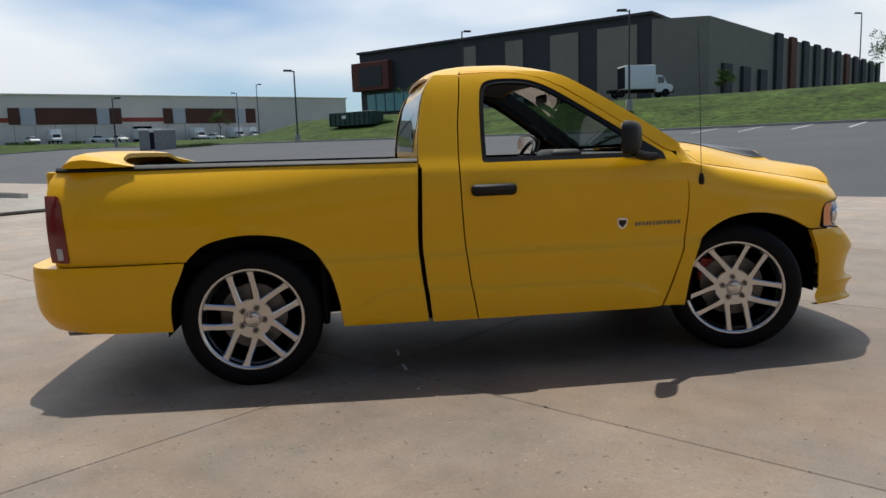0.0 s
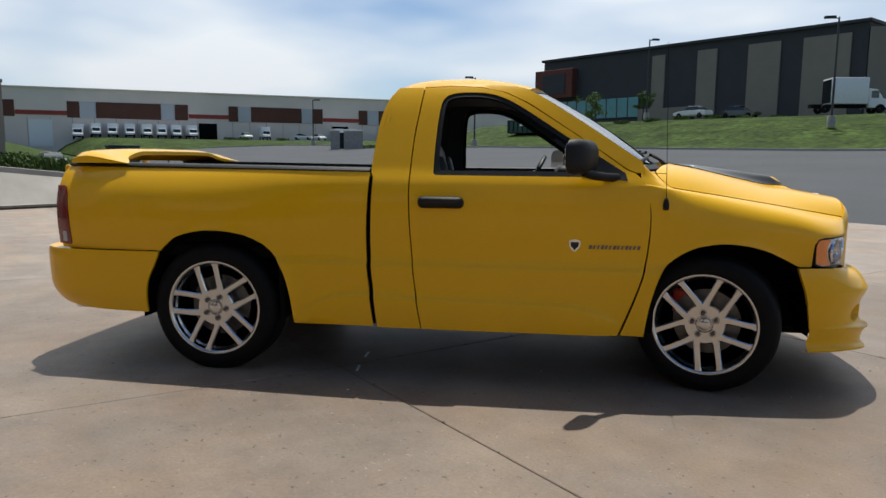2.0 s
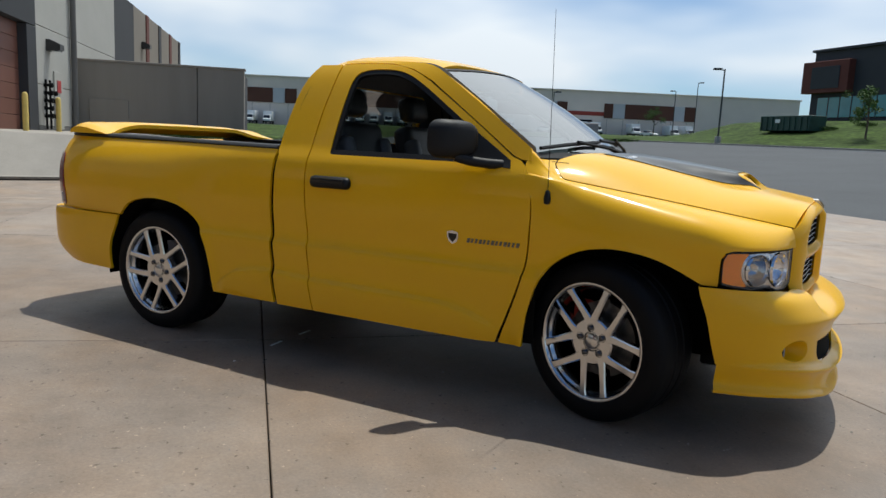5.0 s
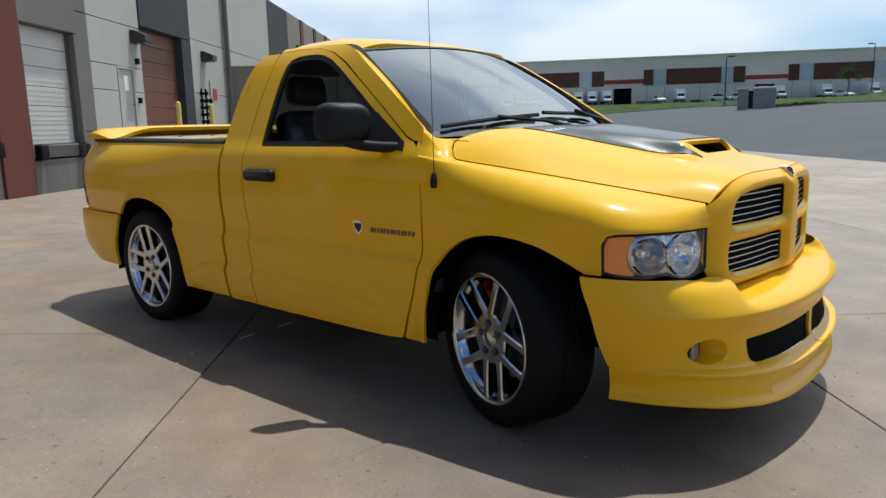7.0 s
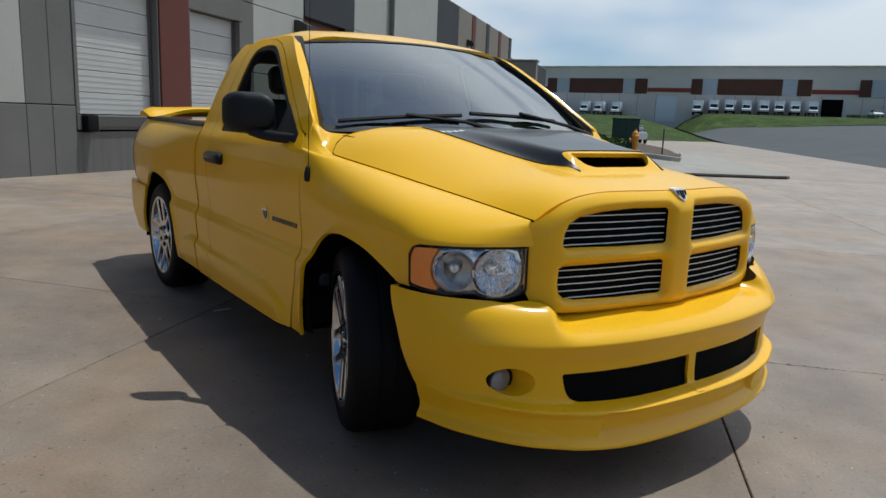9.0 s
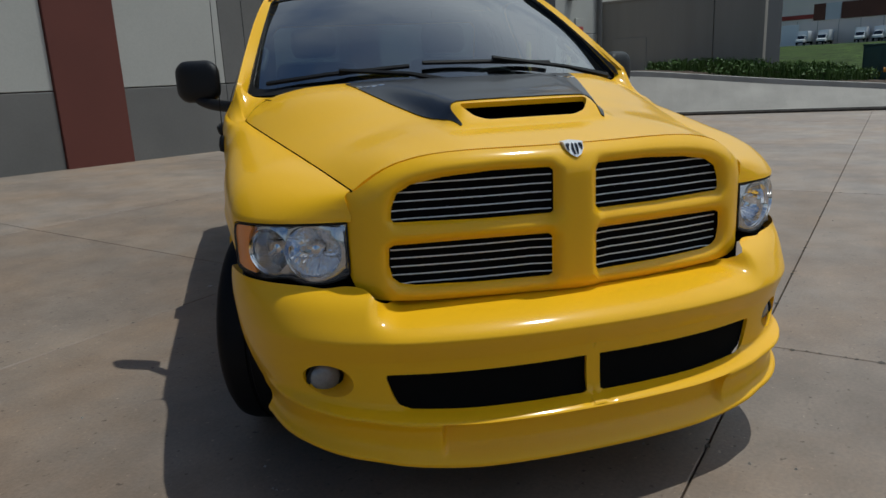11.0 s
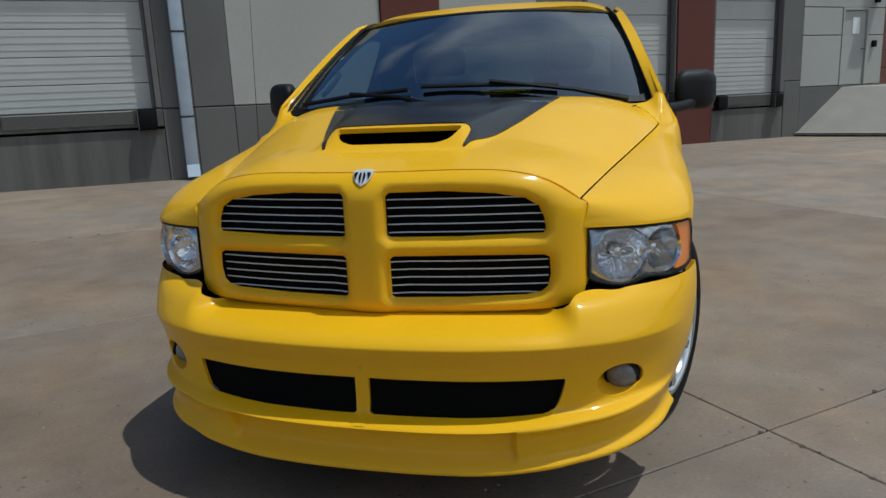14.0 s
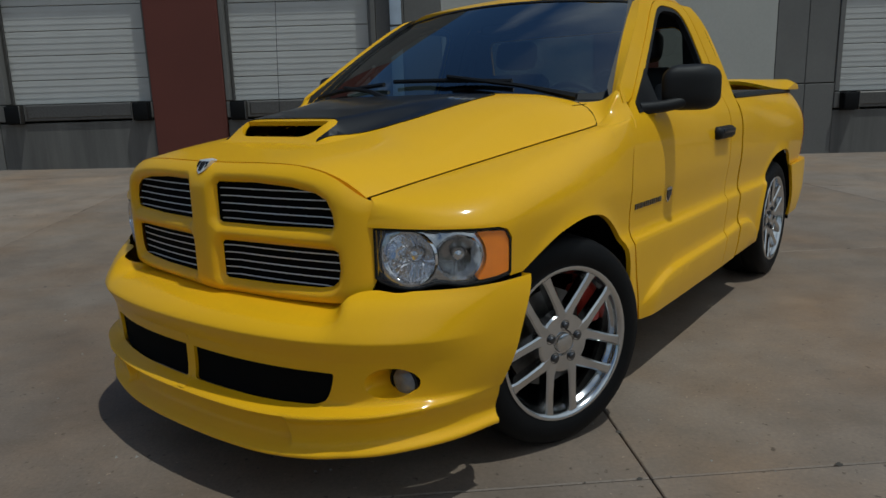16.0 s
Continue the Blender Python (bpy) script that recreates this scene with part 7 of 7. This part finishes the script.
# ---- wheels ----
def wheel(x, side, turn, spin):
    w = new("wheel")
    w.parent = truck
    k = side
    m_ = Matrix.Translation((x, side * 0.76, 0.402)) @ Matrix.Rotation(turn, 4, "Z") @ Matrix.Translation((0, side * 0.075, 0)) @ Matrix.Rotation(spin, 4, "Y")
    w.matrix_local = m_

    def y(a):
        return a * k
    ty = lathe([(0.285, y(0.138)), (0.300, y(0.150)), (0.335, y(0.156)), (0.370, y(0.148)), (0.392, y(0.130)), (0.400, y(0.105)), (0.402, y(0.04)), (0.396, y(0.036)), (0.396, y(0.028)), (0.402, y(0.024)),
                (0.402, y(-0.024)), (0.396, y(-0.028)), (0.396, y(-0.036)), (0.402, y(-0.04)), (0.400, y(-0.105)), (0.392, y(-0.130)), (0.370, y(-0.148)), (0.335, y(-0.156)), (0.285, y(-0.138))], 56, "y")
    bmesh.ops.recalc_face_normals(ty, faces=ty.faces)
    part("tyre", ty, RUBBER, w, "low-profile black tyre")
    rm = lathe([(0.292, y(0.136)), (0.297, y(0.146)), (0.294, y(0.152)), (0.286, y(0.153)), (0.277, y(0.146)), (0.272, y(0.130)), (0.268, y(0.118)), (0.260, y(0.112)), (0.256, y(0.100)), (0.252, y(0.03)), (0.250, y(-0.12)), (0.285, y(-0.138))], 56, "y")
    part("rim", rm, ALLOY, w, "polished alloy rim", angle=50)
    sb = bmesh.new()
    for i in range(5):
        a0 = radians(90 + 72 * i)
        for q in (-1, 1):
            # two parallel bars of one fork
            cs = [(0.060, q * 0.046, 0.026, 0.130), (0.100, q * 0.050, 0.0235, 0.132), (0.125, q * 0.054, 0.0195, 0.134), (0.20, q * 0.057, 0.0175, 0.139), (0.250, q * 0.059, 0.0185, 0.143), (0.278, q * 0.061, 0.025, 0.144)]
            rows = []
            for r, off, hw, dep in cs:
                row = []
                for oo, yy in ((-hw, dep - 0.045), (-hw, dep - 0.006), (-hw + 0.006, dep), (hw - 0.006, dep), (hw, dep - 0.006), (hw, dep - 0.045)):
                    xx = r * math.cos(a0) - (off + oo) * math.sin(a0)
                    zz = r * math.sin(a0) + (off + oo) * math.cos(a0)
                    row.append(sb.verts.new((xx, yy * k, zz)))
                rows.append(row)
            for p, n in zip(rows, rows[1:]):
                for j in range(6):
                    sb.faces.new((p[j], p[(j + 1) % 6], n[(j + 1) % 6], n[j]))
    bmesh.ops.recalc_face_normals(sb, faces=sb.faces)
    part("spokes", sb, ALLOY, w, "five twin-bar spokes", angle=30)
    hub = lathe([(0.114, y(0.080)), (0.116, y(0.124)), (0.110, y(0.1312)), (0.050, y(0.1305)), (0.044, y(0.122)), (0.040, y(0.122)), (0.036, y(0.136)), (0.026, y(0.140)), (0.001, y(0.141))], 40, "y")
    bmesh.ops.recalc_face_normals(hub, faces=hub.faces)
    part("hub", hub, ALLOY, w)
    for i in range(5):
        a0 = radians(126 + 72 * i)
        ln = lathe([(0.0205, y(0.1325)), (0.0195, y(0.1330)), (0.0155, y(0.127)), (0.0135, y(0.128)), (0.0135, y(0.138)), (0.009, y(0.143)), (0.001, y(0.144))], 12, "y")
        bmesh.ops.recalc_face_normals(ln, faces=ln.faces)
        part("lug_nut", ln, LUG, w).location = (0.068 * math.cos(a0), 0, 0.068 * math.sin(a0))
    part("wheel_well", lathe([(0.256, y(-0.12)), (0.15, y(-0.12)), (0.001, y(-0.11))], 24, "y"), DARK, w)
    part("brake_disc", lathe([(0.19, y(0.015)), (0.19, y(0.04)), (0.08, y(0.045)), (0.07, y(0.09)), (0.001, y(0.095))], 32, "y"), STEEL, w)
    return w


STEER = radians(-20)
for x, t in ((1.495, STEER), (-1.525, 0.0)):
    for side in (-1, 1):
        w = wheel(x, side, t, radians({(-1, True): 28, (1, True): -40, (-1, False): -12, (1, False): 15}[(side, x > 0)]))
        cal = bmesh.new()
        box(-0.225, side * 0.0 - 0.03, 0.02, -0.125, 0.075 if side > 0 else 0.03, 0.17, 0.02, 2, cal)
        if side < 0:
            for v in cal.verts:
                v.co.y = -v.co.y
            bmesh.ops.reverse_faces(cal, faces=cal.faces)
        c = part("brake_caliper", cal, CALIPER if x > 0 else UNDER, truck, "red brake caliper" if x > 0 else "dark brake caliper")
        c.matrix_local = Matrix.Translation((x, side * 0.835, 0.402)) @ Matrix.Rotation(t, 4, "Z")

# ---- underside and wheel houses ----
for cx, rx in ((-1.49, 0.50), (1.53, 0.50)):
    for s in (-1, 1):
        b = bmesh.new()
        rows = []
        for yv in (0.60, 0.985 if cx < 0 else 0.975):
            rows.append([b.verts.new((cx + rx * math.cos(t), s * (yv - (0.10 * smooth(0.70, 0.98, math.cos(t)) if cx > 0 and yv > 0.7 else 0.0)), 0.40 + 0.505 * math.sin(t))) for t in np.linspace(-0.14, math.pi + 0.14, 22)])
        for i in range(21):
            b.faces.new((rows[0][i], rows[0][i + 1], rows[1][i + 1], rows[1][i]))
        b.faces.new(rows[0])
        part("wheel_house", b, DARK, truck, "black wheel arch liner")
part("underbody", box(-2.45, -0.58, 0.34, 2.2, 0.58, 0.66, 0.03, 1), UNDER, truck, "black chassis")
for s in (-1, 1):
    part("sill", box(-0.98, s * 0.78 - 0.17, 0.345, 1.04, s * 0.78 + 0.17, 0.62, 0.02, 1), UNDER, truck, "dark inner sill")
    part("exhaust_tip", lathe([(0.045, -2.42), (0.045, -2.60), (0.040, -2.60), (0.040, -2.42)], 18, "x"), CHROME, truck).location = (0, s * 0.72, 0.36)
part("firewall", box(1.08, -0.86, 0.55, 1.16, 0.86, 1.22, 0.01, 1), DARK, truck)
part("engine_bay", box(1.2, -0.66, 0.60, 2.20, 0.66, 1.00, 0.03, 1), DARK, truck, "dark engine bay")

# ---- cabin ----
part("cabin_floor", box(-0.48, -0.90, 0.55, 1.08, 0.90, 0.62, 0.01, 1), TRIM, truck)
part("headliner", sheet(shrink(clean(roof_out), 0.03), lambda a, b: (a, b, roof(a, b)[2] - 0.03), (0, 0, -1), h=0.1, flange=0), HEADLINER, truck)
dash = bmesh.new()
prism([(0.62, 0.90), (0.60, 1.06), (0.66, 1.19), (0.78, 1.245), (1.05, 1.262), (1.10, 0.75), (0.80, 0.72)], -0.87, 0.87, lambda a, b, c: (a, c, b), dash)
bmesh.ops.bevel(dash, geom=dash.edges[:], offset=0.02, segments=2, affect="EDGES")
part("dashboard", dash, TRIM, truck)
part("instrument_hood", box(0.60, 0.20, 1.18, 0.86, 0.66, 1.29, 0.05, 3), TRIM, truck)
for y0 in (-0.60, -0.28, 0.05):
    part("air_vent", box(0.628, y0, 1.10, 0.66, y0 + 0.13, 1.18, 0.015, 2), SEATGREY, truck, "grey-rimmed air vent")
sw = bmesh.new()
lathe([(0.185 + 0.016 * math.cos(a), 0.016 * math.sin(a)) for a in np.linspace(0, 2 * math.pi, 9)[:-1]], 30, "x", sw, closed=True)
for a in (0.2, math.pi - 0.2, -math.pi / 2):
    tube([(0, 0, 0), (0, 0.18 * math.cos(a), 0.18 * math.sin(a))], 0.014, 6, sw)
box(-0.03, -0.07, -0.06, 0.03, 0.07, 0.06, 0.02, 2, sw)
swo = part("steering_wheel", sw, SEAT, truck)
swo.matrix_local = pose(0.43, 0.43, 1.19, 0, 28, 0)
part("steering_column", tube([(0.44, 0.43, 1.185), (0.74, 0.43, 1.05)], 0.035, 8), TRIM, truck)
for s in (-1, 1):
    st = new("seat")
    st.parent = truck
    st["label"] = "dark leather bucket seat with grey bolsters"
    y = s * 0.42
    part("cushion", box(-0.22, y - 0.25, 0.68, 0.32, y + 0.25, 0.86, 0.06, 3), SEAT, st)
    bk = bmesh.new()
    box(-0.10, y - 0.25, 0.0, 0.06, y + 0.25, 0.66, 0.06, 3, bk)
    o = part("backrest", bk, SEAT, st)
    o.matrix_local = Matrix.Translation((-0.20, 0, 0.80)) @ Matrix.Rotation(radians(-14), 4, "Y")
    for q in (-1, 1):
        bl = part("bolster", box(-0.02, y + q * 0.21 - 0.05, 0.05, 0.10, y + q * 0.21 + 0.05, 0.55, 0.04, 3), SEATGREY, st, "grey seat bolster")
        bl.matrix_local = Matrix.Translation((-0.20, 0, 0.80)) @ Matrix.Rotation(radians(-14), 4, "Y")
    hr = part("headrest", box(-0.08, y - 0.14, 0.70, 0.05, y + 0.14, 0.88, 0.05, 3), SEAT, st)
    hr.matrix_local = Matrix.Translation((-0.20, 0, 0.80)) @ Matrix.Rotation(radians(-14), 4, "Y")
part("console", box(-0.1, -0.13, 0.62, 0.62, 0.13, 0.95, 0.04, 2), TRIM, truck)
part("interior_mirror", box(0.46, -0.11, 1.62, 0.48, 0.11, 1.68, 0.02, 2), BLACKTRIM, truck)
for s in (-1, 1):
    g = tube(curve([(0.60, s * 0.79, 1.50), (0.63, s * 0.765, 1.48), (0.74, s * 0.80, 1.39), (0.74, s * 0.825, 1.37)], 0.04), 0.013, 8)
    part("grab_handle", g, SEATGREY, truck, "pale grab handle on the pillar")
    ip = sheet(shrink(clean(pil_out), -0.006), lambda a, b: (a, -half(a, b) + 0.05, b), (0, 1, 0), h=0.06, flange=0.0)
    part("pillar_trim", ip if s < 0 else mirrored(ip), HEADLINER, truck)
    ct = sheet(clean(corner_out), lambda a, b: (a, -half(a, b) + 0.05, b), (0, 1, 0), h=0.08, flange=0.0)
    part("cab_trim", ct if s < 0 else mirrored(ct), TRIM, truck, "dark trim behind the door")
part("cab_trim", sheet(clean(back_out), lambda y, z: (cab_back(y, z)[0] + 0.03, y, z), (1, 0, 0), [rear_win], h=0.08, flange=0.0), TRIM, truck, "dark rear cab trim")

# ---- concrete slabs ----
apron = setting("pavement", box(-60, LOT - 0.02, -1.0, 90, 12.4, -0.62), SEAL, "concrete yard of large cast slabs", "pavement", YARD)
US = [-0.08 + 4.6 * k for k in range(-8, 5)]
VS = [1.12 - 3.24 * k for k in range(-3, 5)]
VS = [12.4] + [v for v in VS if LOT + 1.0 < v < 11] + [LOT]
US = [-60.0] + US + [22.0, 34.0, 60.0, 90.0]


def slab(u0, u1, v0, v1):
    g = 0.0035
    bm = bmesh.new()
    n = max(1, int((u1 - u0) / 2.4))
    top, low = [], []
    for j, v in enumerate((v0 + g, v1 - g)):
        top.append([bm.verts.new((u0 + g + (u1 - u0 - 2 * g) * i / n, v, apron_z(u0 + (u1 - u0) * i / n, v))) for i in range(n + 1)])
    for i in range(n):
        bm.faces.new((top[0][i], top[0][i + 1], top[1][i + 1], top[1][i]))
    rim = top[0] + top[1][::-1]
    drop = [bm.verts.new((v.co.x, v.co.y, v.co.z - 0.15)) for v in rim]
    for i in range(len(rim)):
        k = (i + 1) % len(rim)
        bm.faces.new((rim[i], drop[i], drop[k], rim[k]))
    bmesh.ops.recalc_face_normals(bm, faces=bm.faces)
    if sum(f.normal.z for f in bm.faces) < 0:
        bmesh.ops.reverse_faces(bm, faces=bm.faces)
    es = [e for e in bm.edges if len(e.link_faces) == 2 and abs(e.calc_face_angle(0)) > 1.0]
    bmesh.ops.bevel(bm, geom=es, offset=0.004, segments=1, affect="EDGES")
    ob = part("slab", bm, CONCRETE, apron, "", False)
    # slabs grow paler and greyer away from the parking place, and towards +y
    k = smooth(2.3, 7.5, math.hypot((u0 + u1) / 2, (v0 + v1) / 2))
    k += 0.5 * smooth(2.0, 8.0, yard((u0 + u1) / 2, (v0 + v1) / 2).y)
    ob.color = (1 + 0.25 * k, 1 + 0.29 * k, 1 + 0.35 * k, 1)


VS = sorted(VS)
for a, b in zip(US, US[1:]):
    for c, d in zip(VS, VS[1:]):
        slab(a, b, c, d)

for x, y, turn in ((-0.676, -0.50, 0.05), (-0.66, -0.82, 0.12), (-0.615, -1.30, 0.1)):
    b = bmesh.new()
    prism([(-0.009, -0.062), (0.006, -0.068), (0.010, 0.055), (-0.006, 0.062)], 0.0, 0.003, lambda p, q, c: (p, q, c), b)
    setting("paint_mark", b, LINEPAINT, "short worn white paint mark on the concrete", "marking", Matrix.Translation((x, y, 0.001)) @ Matrix.Rotation(turn, 4, "Z"))

# worn, crumbled edges along the joints, and grit
crumb = bmesh.new()
crng = random.Random(23)
for k in range(900):
    if crng.random() < 0.5:
        u, v = crng.choice([q for q in US if abs(q) < 8]) + crng.gauss(0, 0.006), crng.uniform(-10, 5)
    else:
        u, v = crng.uniform(-10, 9), crng.choice([q for q in VS if -9 < q < 8]) + crng.gauss(0, 0.006)
    r = crng.uniform(0.004, 0.016) * (1.6 if crng.random() < 0.1 else 1.0)
    n = crng.randint(5, 7)
    crumb.faces.new([crumb.verts.new((u + r * crng.uniform(0.5, 1.3) * math.cos(6.283 * i / n), v + r * crng.uniform(0.5, 1.3) * math.sin(6.283 * i / n), apron_z(u, v) + 0.0022)) for i in range(n)])
bmesh.ops.recalc_face_normals(crumb, faces=crumb.faces)
chips = setting("joint_wear", crumb, SEAL, "dark crumbled concrete edges along the slab joints", "pavement", YARD)
chips["kind"] = "stuff"
grit = bmesh.new()
for k in range(420):
    u, v = crng.gauss(0, 3.2), crng.gauss(-1.5, 3.0)
    r = crng.uniform(0.003, 0.009)
    z = apron_z(u, v)
    base = [grit.verts.new((u + r * math.cos(2.1 * i) * crng.uniform(0.7, 1.2), v + r * math.sin(2.1 * i), z)) for i in range(3)]
    tip = grit.verts.new((u, v, z + r * 0.9))
    for i in range(3):
        grit.faces.new((base[i], base[(i + 1) % 3], tip))
bmesh.ops.recalc_face_normals(grit, faces=grit.faces)
pebbles = setting("grit", grit, KERB, "loose grit scattered over the concrete", "grit", YARD)
pebbles["kind"] = "stuff"
